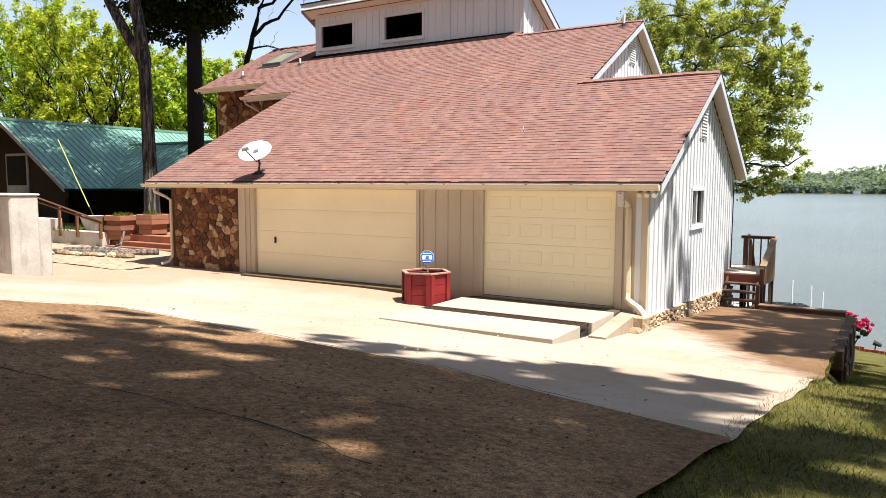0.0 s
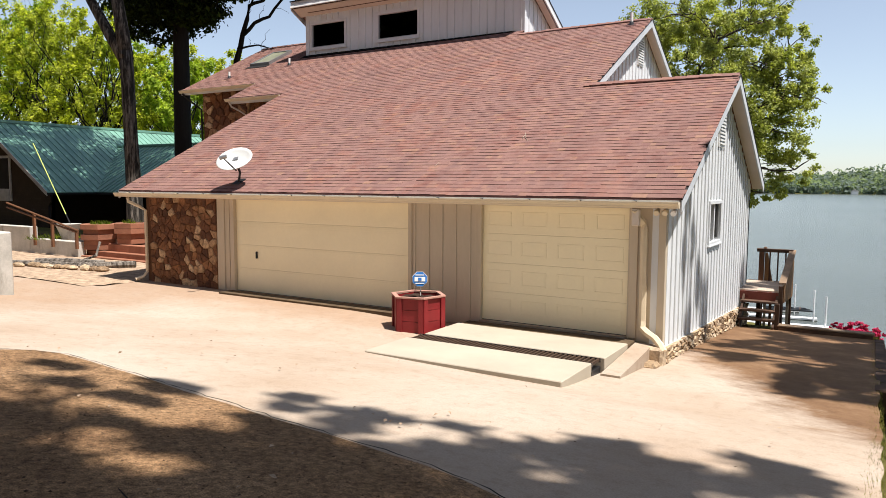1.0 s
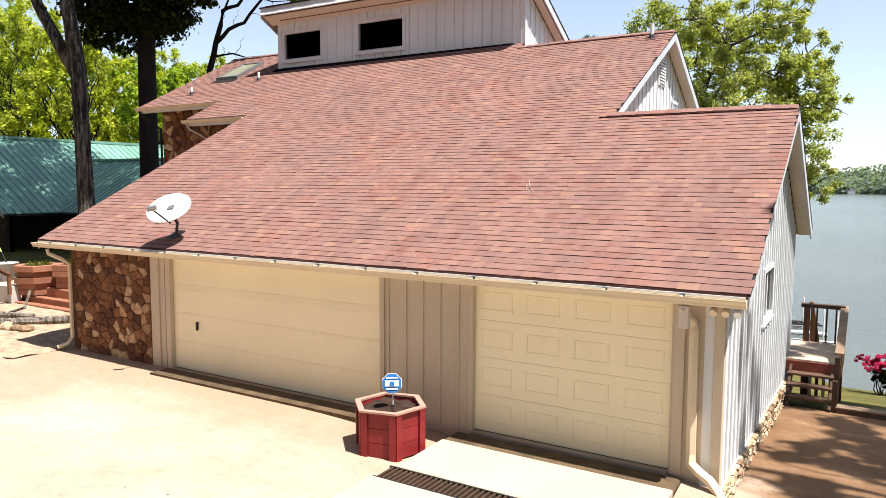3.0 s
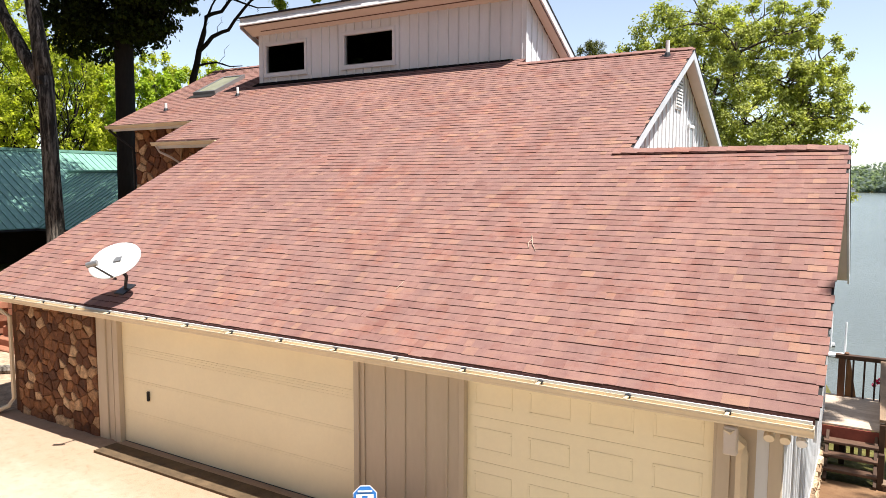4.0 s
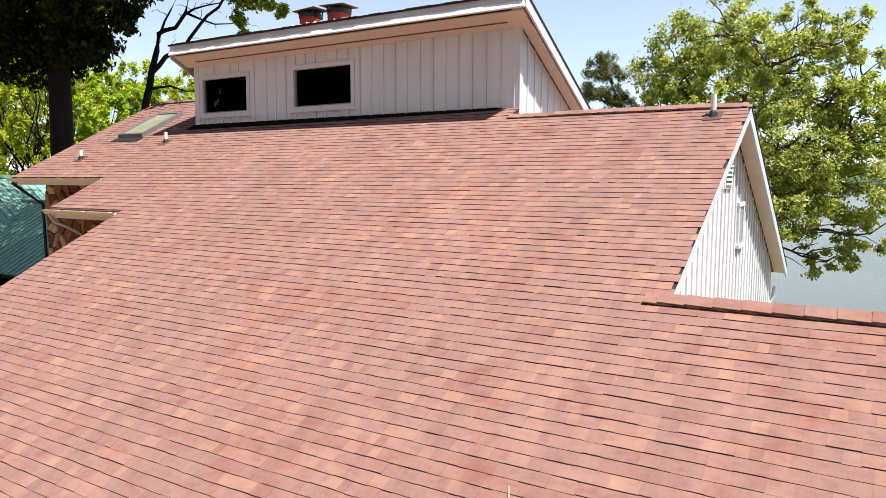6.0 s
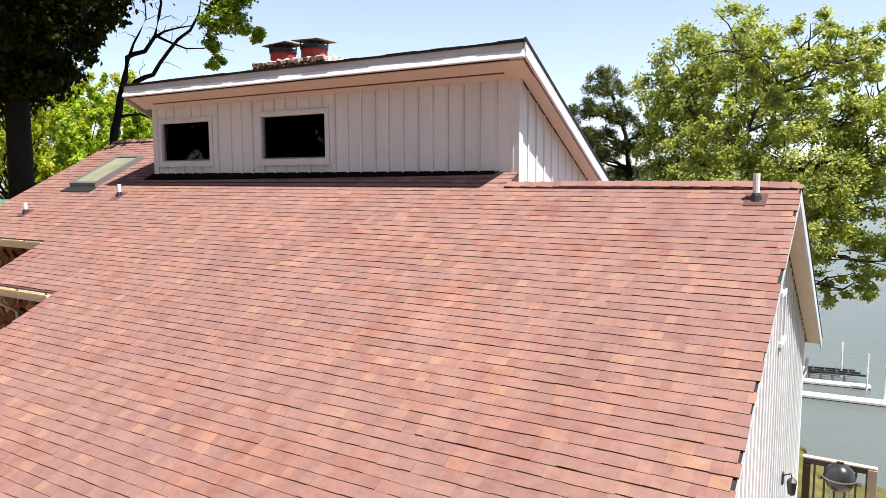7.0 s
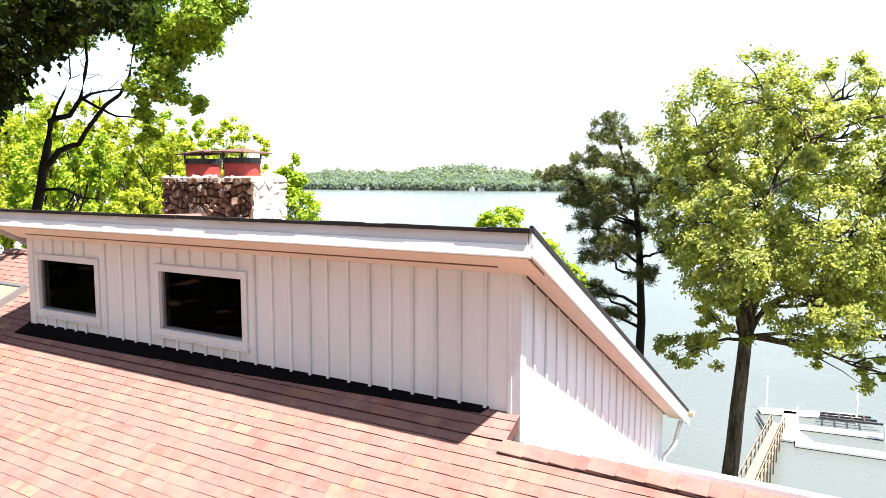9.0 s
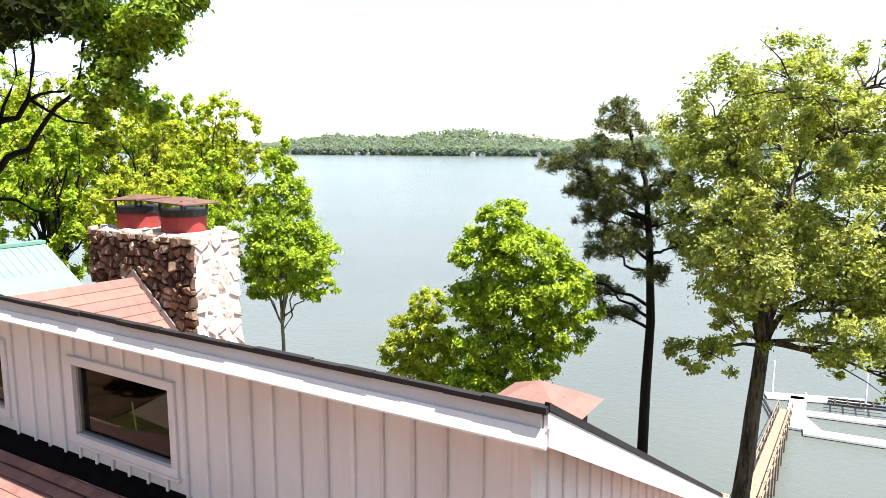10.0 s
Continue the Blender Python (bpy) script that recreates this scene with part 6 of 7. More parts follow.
# boughs: where each plate of needles lies, how wide and how deep
PLATES = [(-18.4, 12.7, 0.7, 0.6), (-17.9, 12.0, 1.1, 0.6), (-19.2, 11.0, 1.0, 0.5), (-17.8, 10.8, 0.9, 0.6), (-20.8, 10.1, 1.1, 0.4), (-19.8, 9.5, 1.0, 0.5), (-20.7, 8.8, 0.9, 0.35), (-19.2, 8.7, 0.9, 0.4), (-18.1, 9.6, 0.8, 0.25), (-19.9, 7.7, 0.9, 0.5), (-17.9, 8.3, 0.7, 0.3),
          (-16.7, 8.9, 0.8, 0.4), (-18.8, 6.7, 1.1, 0.4), (-18.9, 5.9, 1.1, 0.4), (-16.9, 6.8, 0.9, 0.3), (-15.6, 7.8, 0.6, 0.4), (-20.7, 5.1, 0.8, 0.3), (-19.4, 4.2, 1.1, 0.4), (-18.0, 3.3, 0.9, 0.4), (-15.7, 6.5, 0.6, 0.4), (-16.8, 10.3, 0.8, 0.4), (-15.6, 9.6, 0.8, 0.4), (-17.3, 7.5, 0.7, 0.3), (-16.2, 5.4, 0.7, 0.3)]
cs, ns = [], []
for k, (px_, pz_, pw, ph) in enumerate(PLATES):
    dy = rng.uniform(-1.6, 1.6) if k > 1 else 0.0
    tz = max(2.6, min(11.5, pz_ - 0.28 * abs(px_ - PXY[0]) - 0.2))
    s = Vector((PXY[0] - 0.02 * tz - 0.35 * max(0.0, tz - 9.0), PXY[1], tz))
    e = Vector((px_, PXY[1] + dy, pz_ - ph * 0.3))
    path = limb(bm, s, e, 0.085, 0.03, rng, 0.07, 6)
    for j in range(int(20 * pw)):
        # a twig that ends in a brush of needles
        a = rng.uniform(0, 2 * math.pi)
        q = rng.uniform(0.2, 1.0)
        tip = e + Vector((math.cos(a) * pw * q * 1.15, math.sin(a) * pw * q * 1.15, 1.25 * ph * rng.uniform(-0.5, 1.0) * (1.1 - 0.5 * q)))
        limb(bm, path[-1 - j % 3], tip, 0.02, 0.008, rng, 0.08, 3)
        m = rng.randint(105, 160)
        d = nr.normal(0, 1, (m, 3)) + np.array([0.6 * math.cos(a), 0.6 * math.sin(a), 0.5])
        d /= np.linalg.norm(d, axis=1)[:, None]
        cs.append(np.array(tip) + d * nr.uniform(0.04, 0.36, (m, 1)))
        ns.append(np.cross(d, nr.normal(0, 1, (m, 3))))
smooth(part("trunk", bm, M["bark_dark"], pine))
leaves_mesh("crown", np.concatenate(cs), np.concatenate(ns), 0.13, M["needle"], pine, nr, 0.14)

# shore trees seen over the roof
tree(-38.5, 48.6, 0.12, 1.0, [((-38.1, 48.5, z), (w, w, 1.4)) for z, w in ((10.6, 0.6), (9.4, 1.1), (8.0, 1.6), (6.5, 2.0), (5.0, 2.3), (3.6, 2.0))] + [((-40.7, 48.5, 4.6), (1.5, 1.5, 1.2)), ((-35.7, 48.5, 4.9), (1.6, 1.6, 1.2)), ((-40.0, 48.5, 2.6), (1.2, 1.2, 0.9)), ((-35.5, 48.5, 3.0), (1.2, 1.2, 0.9)), ((-39.7, 48.5, 7.4), (1.1, 1.1, 0.9))], 34000, 0.115,
     "slender young tree in fresh bright green leaf by the lake", "leaf_bright", seed=12, per=75, loose=0.105)
tree(-23.2, 47.0, 0.2, 0.2, [((-22.6, 47, 7.5), (1.3, 1.3, 1.0)), ((-23.8, 47, 6.0), (1.5, 1.5, 1.2)), ((-21.5, 47, 6.0), (1.8, 1.7, 1.2)), ((-19.8, 47, 4.8), (1.5, 1.5, 1.1)), ((-19.6, 47, 2.6), (1.3, 1.3, 1.0)), ((-21.8, 47, 3.9), (1.9, 1.8, 1.3)), ((-24.0, 47, 3.7), (1.5, 1.5, 1.2)), ((-21.0, 47, 1.4), (1.4, 1.4, 1.0)), ((-23.5, 47, 1.6), (1.7, 1.6, 1.2)), ((-23.6, 47, -0.6), (1.9, 1.8, 1.2)), ((-22.0, 47, -1.0), (1.6, 1.6, 1.1)), ((-18.5, 47, 3.9), (0.8, 0.8, 0.6))], 48000, 0.115,
     "bushy shore tree in fresh bright green leaf", "leaf_bright", seed=14, per=75, loose=0.105)
tree(-27.4, 47.6, 0.14, -1.0, [((-27.4, 47.6, 2.9), (0.9, 0.9, 0.9)), ((-28.2, 47.6, 1.6), (1.2, 1.2, 1.0)), ((-26.7, 47.6, 1.5), (1.1, 1.1, 0.9)), ((-28.9, 47.6, 0.2), (1.2, 1.2, 0.9)), ((-27.0, 47.6, 0.0), (1.3, 1.3, 1.0)), ((-27.8, 47.6, -1.4), (1.8, 1.6, 1.2))], 18000, 0.11,
     "small yellow-green shore tree", "leaf_wood", seed=15, per=75, loose=0.105)
# bright woods to the left, behind the chimney and the neighbour's roof
SPOTS = [(-54.0, 55.0, 6.6, 4.8, 5.6), (-58.0, 60.0, 8.0, 5.0, 5.6), (-57.0, 60.0, 10.2, 5.4, 6.2), (-64.0, 60.0, 11.0, 5.6, 7.0), (-54.0, 50.0, 9.6, 4.8, 6.6), (-61.0, 48.0, 10.5, 5.4, 7.2),
         (-69.0, 47.0, 11.5, 6.0, 8.2), (-44.5, 43.0, 6.0, 3.8, 5.4), (-68.0, 40.0, 12.5, 6.4, 9.6), (-77.0, 40.0, 14.0, 7.0, 11.0), (-80.0, 29.0, 13.0, 7.0, 11.0), (-60.0, 40.0, 11.0, 5.4, 8.4), (-52.0, 42.5, 8.4, 4.6, 6.6), (-90.0, 50.0, 17.0, 8.0, 11.0)]
for i, (x, y, cz, rx, rv) in enumerate(SPOTS):
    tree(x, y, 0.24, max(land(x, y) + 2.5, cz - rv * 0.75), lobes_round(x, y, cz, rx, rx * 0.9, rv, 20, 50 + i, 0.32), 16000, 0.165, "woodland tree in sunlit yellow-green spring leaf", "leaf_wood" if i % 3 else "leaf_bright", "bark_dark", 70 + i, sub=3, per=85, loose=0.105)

# the two near trunks beside the neighbour's house, and the dead tree
forked = empty("forked_oak", "large grey-barked oak with a forked trunk", "tree")
bm = bmesh.new()
rng = random.Random(21)
AX, AY = -26.4, 19.4
tube(bm, [(AX, AY, -0.3), (AX, AY, 0.2), (AX - 0.03, AY, 2.0), (AX - 0.12, AY, 4.5), (AX - 0.2, AY, 7.0), (AX - 0.25, AY, 7.8)], [0.5, 0.37, 0.31, 0.27, 0.26, 0.28], 14)
tube(bm, [(AX - 0.25, AY - 0.02, 7.4), (AX - 0.9, AY - 0.25, 8.5), (AX - 1.9, AY - 0.4, 10.0), (AX - 2.8, AY - 0.6, 12.2), (AX - 3.6, AY - 0.8, 16)], [0.25, 0.22, 0.19, 0.16, 0.08], 10)
tube(bm, [(AX - 0.25, AY, 7.5), (AX - 0.5, AY, 9.0), (AX - 0.95, AY, 11.0), (AX - 1.3, AY, 14.0), (AX - 1.6, AY, 17)], [0.3, 0.25, 0.22, 0.17, 0.1], 10)
smooth(part("trunk", bm, M["bark_ridged"], forked))
nr = np.random.default_rng(22)
p, m = crown_points(lobes_round(AX - 1, AY, 17.5, 6, 6, 3.6, 9, 23, 0.42) + [((AX + 1.6, AY - 0.2, 15.4), (1.6, 2.2, 0.9)), ((AX + 3.2, AY, 17.0), (1.9, 2.4, 1.0)), ((AX + 4.6, AY + 0.2, 18.6), (2.0, 2.4, 1.0)), ((AX + 0.6, AY - 0.4, 16.6), (1.8, 2.0, 1.0))], 34000, nr)
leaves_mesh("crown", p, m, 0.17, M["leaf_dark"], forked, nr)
# Unseen leaf clumps added sunward to shade the upper trunk.
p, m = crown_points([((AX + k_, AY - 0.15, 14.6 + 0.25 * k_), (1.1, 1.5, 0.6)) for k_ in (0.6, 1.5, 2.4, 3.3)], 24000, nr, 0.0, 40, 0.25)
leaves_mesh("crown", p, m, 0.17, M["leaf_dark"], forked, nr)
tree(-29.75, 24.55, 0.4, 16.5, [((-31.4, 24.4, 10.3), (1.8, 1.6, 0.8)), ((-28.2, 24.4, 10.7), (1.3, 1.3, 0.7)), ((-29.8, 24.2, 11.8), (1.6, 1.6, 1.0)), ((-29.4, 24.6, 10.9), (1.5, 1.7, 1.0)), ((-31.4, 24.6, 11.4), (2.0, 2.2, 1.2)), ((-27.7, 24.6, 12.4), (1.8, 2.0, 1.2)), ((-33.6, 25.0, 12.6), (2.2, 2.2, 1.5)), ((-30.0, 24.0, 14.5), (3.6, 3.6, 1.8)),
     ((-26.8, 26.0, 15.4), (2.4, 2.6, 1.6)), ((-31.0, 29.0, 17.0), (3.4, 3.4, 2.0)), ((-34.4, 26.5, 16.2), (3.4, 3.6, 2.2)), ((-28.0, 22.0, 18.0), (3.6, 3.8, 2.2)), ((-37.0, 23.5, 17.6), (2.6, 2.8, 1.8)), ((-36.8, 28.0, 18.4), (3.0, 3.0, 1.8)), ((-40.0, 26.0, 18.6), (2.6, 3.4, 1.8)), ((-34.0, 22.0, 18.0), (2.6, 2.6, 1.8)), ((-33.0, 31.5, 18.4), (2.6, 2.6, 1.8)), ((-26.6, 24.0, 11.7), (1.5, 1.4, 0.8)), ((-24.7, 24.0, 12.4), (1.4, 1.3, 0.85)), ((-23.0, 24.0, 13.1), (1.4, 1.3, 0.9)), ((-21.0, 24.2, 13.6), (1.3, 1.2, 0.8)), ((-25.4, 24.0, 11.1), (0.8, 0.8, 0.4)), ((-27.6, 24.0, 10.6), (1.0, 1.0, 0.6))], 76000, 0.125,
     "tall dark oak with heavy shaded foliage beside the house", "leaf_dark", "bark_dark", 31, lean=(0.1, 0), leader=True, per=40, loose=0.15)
dead = empty("bare_tree", "nearly leafless dark tree with crooked limbs", "tree")
bm = bmesh.new()
BX, BY = -29.1, 27.9
runs = [[(-0.9, 4), (-0.5, 8.2), (-0.42, 8.95), (-0.1, 9.67), (0.06, 10.24), (0.42, 11.0), (0.6, 11.66), (0.98, 11.74), (1.6, 11.77), (2.2, 12.24), (2.45, 12.88), (2.6, 13.3), (2.5, 14.6)],
        [(0.06, 10.2), (0.55, 10.45), (0.95, 10.74), (1.55, 10.88), (2.0, 10.93), (2.4, 11.3), (2.95, 11.7), (3.4, 12.0), (4.05, 12.24), (4.5, 12.7), (4.7, 13.4), (5.2, 14.2)],
        [(2.2, 12.2), (2.7, 12.34), (3.35, 12.38), (4.2, 12.38)],
        [(2.35, 12.2), (3.0, 11.94), (3.8, 11.66), (4.7, 11.58), (5.3, 11.7)],
        [(-0.12, 9.55), (0.5, 9.6), (1.2, 9.6), (2.05, 9.35), (2.8, 9.32)],
        [(0.72, 11.7), (0.98, 12.1), (1.35, 12.45), (1.75, 12.9), (1.7, 14.0)],
        [(4.7, 13.3), (5.6, 13.4), (6.8, 13.5), (7.6, 13.75), (8.4, 14.1)]]
for run, (r0, r1) in zip(runs, ((0.19, 0.03), (0.11, 0.03), (0.055, 0.02), (0.05, 0.012), (0.065, 0.02), (0.055, 0.015), (0.045, 0.012))):
    n = len(run) - 1
    tube(bm, [(BX + u, BY, w_) for u, w_ in run], [r0 + (r1 - r0) * (k / n) ** 0.8 for k in range(n + 1)], 8)
rng = random.Random(44)
for k in range(30):
    run = runs[k % 6]
    j = rng.randrange(2 if k % 6 == 0 else 0, len(run) - 1)
    t = rng.random()
    s = Vector((BX + run[j][0] + (run[j + 1][0] - run[j][0]) * t, BY, run[j][1] + (run[j + 1][1] - run[j][1]) * t))
    limb(bm, s, s + Vector((rng.uniform(-0.8, 1.1), rng.uniform(-0.6, 0.6), rng.uniform(-0.3, 0.8))), 0.014, 0.004, rng, 0.16, 5)
smooth(part("trunk", bm, M["bark_dark"], dead))
nr = np.random.default_rng(46)
SPRAY = [((5.4, 14.0), (0.9, 0.5)), ((5.9, 12.3), (0.75, 0.4)), ((5.2, 11.7), (0.4, 0.25)), ((4.8, 15.3), (1.4, 0.8)), ((3.8, 14.7), (1.2, 0.8)), ((6.3, 13.3), (0.6, 0.4)), ((5.8, 16.2), (1.6, 0.9)), ((2.4, 15.6), (1.8, 1.0)), ((0.6, 14.8), (1.4, 0.8)), ((2.0, 13.9), (0.6, 0.35)), ((6.6, 11.9), (0.5, 0.25)), ((5.5, 11.0), (0.4, 0.22)), ((7.9, 13.9), (0.8, 0.45)), ((6.9, 13.6), (0.9, 0.5)), ((8.5, 14.2), (0.5, 0.35)), ((6.1, 13.0), (0.7, 0.4))]
p, m = crown_points([((BX + u, BY + 0.3 * math.sin(3 * u), w_), (r, 0.9 * r, h)) for (u, w_), (r, h) in SPRAY], 50000, nr, 0.35, 45, 0.17)
leaves_mesh("crown", p, m, 0.075, M["leaf_spray"], dead, nr)

# trees beyond the drive's right edge, whose shade falls on it
shade = tree(9.5, -2.0, 0.45, 12.0, lobes_round(3.0, -2.4, 17.6, 7.4, 4.4, 3.0, 14, 61, 0.36) + [((-2.2, 2.9, 16.2), (1.4, 0.7, 0.8)), ((0.8, 4.0, 16.6), (1.7, 0.8, 0.8)), ((4.0, 4.6, 16.2), (2.0, 1.6, 1.3)), ((5.6, 3.8, 16.8), (1.7, 1.1, 0.9)), ((2.6, 2.3, 17.0), (1.5, 0.9, 0.9)), ((4.5, 3.0, 16.9), (1.8, 1.3, 1.1)), ((4.9, 5.8, 16.3), (1.5, 0.8, 0.7)), ((2.9, 5.1, 16.6), (1.2, 0.8, 0.7)), ((5.4, 3.4, 18.0), (1.6, 1.3, 0.9)), ((4.2, 3.8, 18.2), (1.5, 1.2, 0.9)),
     ((2.9, 2.0, 17.3), (1.3, 0.8, 0.8)), ((1.6, 2.7, 17.0), (1.0, 0.5, 0.6)), ((4.7, 1.7, 16.8), (1.8, 1.2, 1.0)), ((6.6, 2.0, 16.6), (1.8, 1.3, 1.0)), ((5.6, 2.3, 18.2), (1.6, 1.1, 0.9)), ((0.3, 2.0, 16.6), (1.5, 0.6, 0.7)), ((2.6, 0.9, 16.8), (1.5, 0.7, 0.8)), ((-0.6, 0.5, 17.0), (2.2, 1.2, 1.0)), ((-4.6, -1.0, 16.5), (2.4, 2.0, 1.4)), ((7.6, 3.5, 16.4), (2.0, 1.2, 1.0)), ((9.6, 7.2, 16.6), (1.4, 1.0, 0.9)), ((7.0, 6.4, 16.4), (1.6, 0.6, 0.6)), ((10.0, 4.6, 16.6), (1.7, 1.6, 1.0)), ((8.4, 2.2, 16.2), (1.7, 1.6, 1.0)), ((10.8, 9.4, 16.6), (1.8, 1.7, 1.0)), ((1.8, 2.0, 16.0), (1.3, 0.7, 0.7))], 58000, 0.14,
     "broad oak whose crown shades the drive", "leaf", "bark", 62)
nr = np.random.default_rng(67)
p, m = crown_points([((4.3, 0.9, 16.6), (1.2, 0.6, 0.7)), ((5.2, 0.5, 17.2), (0.9, 0.45, 0.6)), ((3.4, 0.6, 16.4), (0.8, 0.4, 0.5))], 3600, nr, 0.3, 50, 0.16)
leaves_mesh("crown", p, m, 0.14, M["leaf"], shade, nr)
tree(10.5, 14.5, 0.4, 10.0, lobes_round(7.0, 14.6, 15.0, 3.6, 5.0, 2.6, 11, 63, 0.36) + [((5.0, 18.4, 14.4), (1.5, 1.5, 0.9)), ((5.6, 20.6, 14.6), (1.5, 1.6, 1.0)), ((4.4, 21.4, 14.2), (1.4, 1.4, 0.9)), ((4.4, 17.0, 14.0), (1.1, 1.2, 0.8)), ((3.5, 20.2, 14.2), (1.2, 1.3, 0.8)), ((2.1, 14.2, 14.0), (0.5, 0.7, 0.5)), ((2.5, 15.3, 14.2), (0.4, 0.4, 0.4))], 19000, 0.2, "oak beside the side drive casting dappled shade", "leaf", "bark", 64)

# unseen trees added behind and beside the drive: dark reflections, less skylight
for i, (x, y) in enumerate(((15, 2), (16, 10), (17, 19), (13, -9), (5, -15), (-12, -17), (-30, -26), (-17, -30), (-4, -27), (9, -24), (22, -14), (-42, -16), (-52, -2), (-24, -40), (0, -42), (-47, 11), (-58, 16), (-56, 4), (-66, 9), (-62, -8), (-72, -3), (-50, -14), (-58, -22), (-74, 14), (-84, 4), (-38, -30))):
    tree(x, y, 0.4, land(x, y) + 5, lobes_round(x, y, land(x, y) + 12, 7.5, 6.5, 11, 16 if x < -35 else 12, 110 + i, 0.42), 9000 if x < -35 else 4600, 0.62, "unseen dark tree added for window reflections and less skylight", "leaf_dark", "bark_dark", 120 + i, sub=2)

# Taller unseen trees, added where the window panes would mirror sky.
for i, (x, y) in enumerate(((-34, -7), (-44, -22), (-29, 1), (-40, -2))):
    tree(x, y, 0.4, land(x, y) + 7, lobes_round(x, y, land(x, y) + 15, 6.5, 6.5, 10, 16, 160 + i, 0.42), 9000, 0.62, "tall unseen dark tree added for window reflections", "leaf_dark", "bark_dark", 170 + i, sub=2)

# ---- shore things ----
azalea = empty("azalea_bush", "bright magenta flowering azalea bush by the shore", "bush")
AZ = (-0.75, 43.0, land(-0.75, 43.0))
bm = bmesh.new()
for k in range(11):
    a_ = k * 2.4
    limb(bm, (AZ[0] + 0.15 * math.cos(a_), AZ[1] + 0.15 * math.sin(a_), AZ[2] - 0.1), (AZ[0] + math.cos(a_) * 0.9, AZ[1] + math.sin(a_) * 0.7, -4.75 + 0.25 * math.sin(k * 1.7)), 0.03, 0.01, random.Random(k), 0.08, 4)
part("stems", bm, M["bark_dark"], azalea)
nr = np.random.default_rng(71)
p, m = crown_points([((AZ[0] + a, AZ[1] + d, z_), (r, 0.6, h)) for a, d, z_, r, h in ((-0.95, 0.0, -4.72, 0.42, 0.26), (-0.45, -0.2, -4.62, 0.5, 0.30), (0.05, 0.1, -4.55, 0.5, 0.28), (0.5, -0.1, -4.70, 0.5, 0.30), (0.85, 0.0, -4.95, 0.36, 0.30), (0.2, -0.4, -4.85, 0.6, 0.25), (-0.5, -0.4, -4.88, 0.5, 0.22), (0.95, -0.1, -5.25, 0.25, 0.25))], 9000, nr, 0.35)
leaves_mesh("flower_mass", p, m, 0.05, M["azalea"], azalea, nr, 0.8)
p, m = crown_points([((AZ[0] + a, AZ[1] + 0.1, z_), (0.55, 0.5, 0.4)) for a, z_ in ((-0.4, -5.1), (0.1, -5.05), (0.5, -5.2), (0.0, -5.5))], 6000, nr, 0.3)
leaves_mesh("leaf_mass", p, m, 0.05, M["leaf_dark"], azalea, nr, 0.6)
azalea.location.z = -0.18
border = empty("brick_border", "curved row of red bricks edging the lawn", "edging")
for k in range(16):
    x = -0.7 + k * 0.21
    y = 40.0 - 0.9 * max(0.0, x - 0.4) ** 1.3
    z = land(x, y)
    part("brick", boxes((x, x + 0.2, y, y + 0.1, z - 0.1, z + 0.14), bevel=0.01), M["brick"], border)
spot = empty("garden_spotlight", "small black garden spotlight on a stake", "lamp")
bm = bmesh.new()
z = land(0.56, 40.3)
tube(bm, [(0.56, 40.3, z - 0.1), (0.6, 40.3, z + 0.4)], [0.03, 0.03], 6)
part("stake", bm, M["black"], spot)
bm = bmesh.new()
tube(bm, [(0.5, 40.3, z + 0.5), (0.85, 40.3, z + 0.38)], [0.14, 0.08], 8)
part("head", bm, M["black"], spot)
dock = empty("boat_dock", "pale wooden walkway and floating boat dock with white posts", "dock")
DZ = -11.15                                # deck of the floats


def bar(a, b, w, h, mat, name, parent):
    """A level beam from a to b."""
    a, b = Vector(a), Vector(b)
    d = (b - a).normalized()
    s = Vector((-d.y, d.x, 0)) * (w / 2)
    bm = bmesh.new()
    lo = [bm.verts.new(p) for p in (a - s, a + s, b + s, b - s)]
    hi = [bm.verts.new(v_.co + Vector((0, 0, h))) for v_ in lo]
    bm.faces.new(lo)
    bm.faces.new(hi)
    for i in range(4):
        bm.faces.new((lo[i], lo[(i + 1) % 4], hi[(i + 1) % 4], hi[i]))
    return part(name, bm, mat, parent)


# walkway down to the floats, with rails on posts
WA, WB = Vector((-12.35, 54.0, -7.6)), Vector((-13.03, 81.8, DZ + 0.06))
for k in range(50):
    c = WA.lerp(WB, k / 50)
    bar(c + Vector((-0.46, 0, -0.05)), c + Vector((0.46, 0, -0.05)), 0.5, 0.05, M["dock"], "walk_board", dock)
for s in (-0.52, 0.52):
    side_ = Vector((s, 0, 0))
    for zr in (0.45, 0.9):
        bar(WA + side_ + Vector((0, 0, zr)), WB + side_ + Vector((0, 0, zr)), 0.05, 0.05, M["dock"], "rail", dock)
    bar(WA + side_ * 0.9 - Vector((0, 0, 0.27)), WB + side_ * 0.9 - Vector((0, 0, 0.27)), 0.07, 0.2, M["dock"], "stringer", dock)
    for k in range(11):
        c = WA.lerp(WB, (k + 0.5) / 11) + side_
        part("post", boxes((c.x - 0.05, c.x + 0.05, c.y - 0.05, c.y + 0.05, WATER - 0.5, c.z + 1.0)), M["dock"], dock)
# three finger floats, the float that joins them, and the corner plate
for a, b, w in (((-15.0, 85.0), (-7.1, 87.6), 1.35), ((-11.6, 82.0), (-4.9, 83.0), 1.0), ((-11.4, 77.6), (-3.5, 78.4), 1.25), ((-12.2, 77.9), (-12.4, 86.0), 1.3)):
    bar((*a, DZ - 0.18), (*b, DZ - 0.18), w, 0.18, M["white"], "float", dock)
    bar((*a, DZ - 0.45), (*b, DZ - 0.45), w * 0.92, 0.265, M["dark_edge"], "float_base", dock)
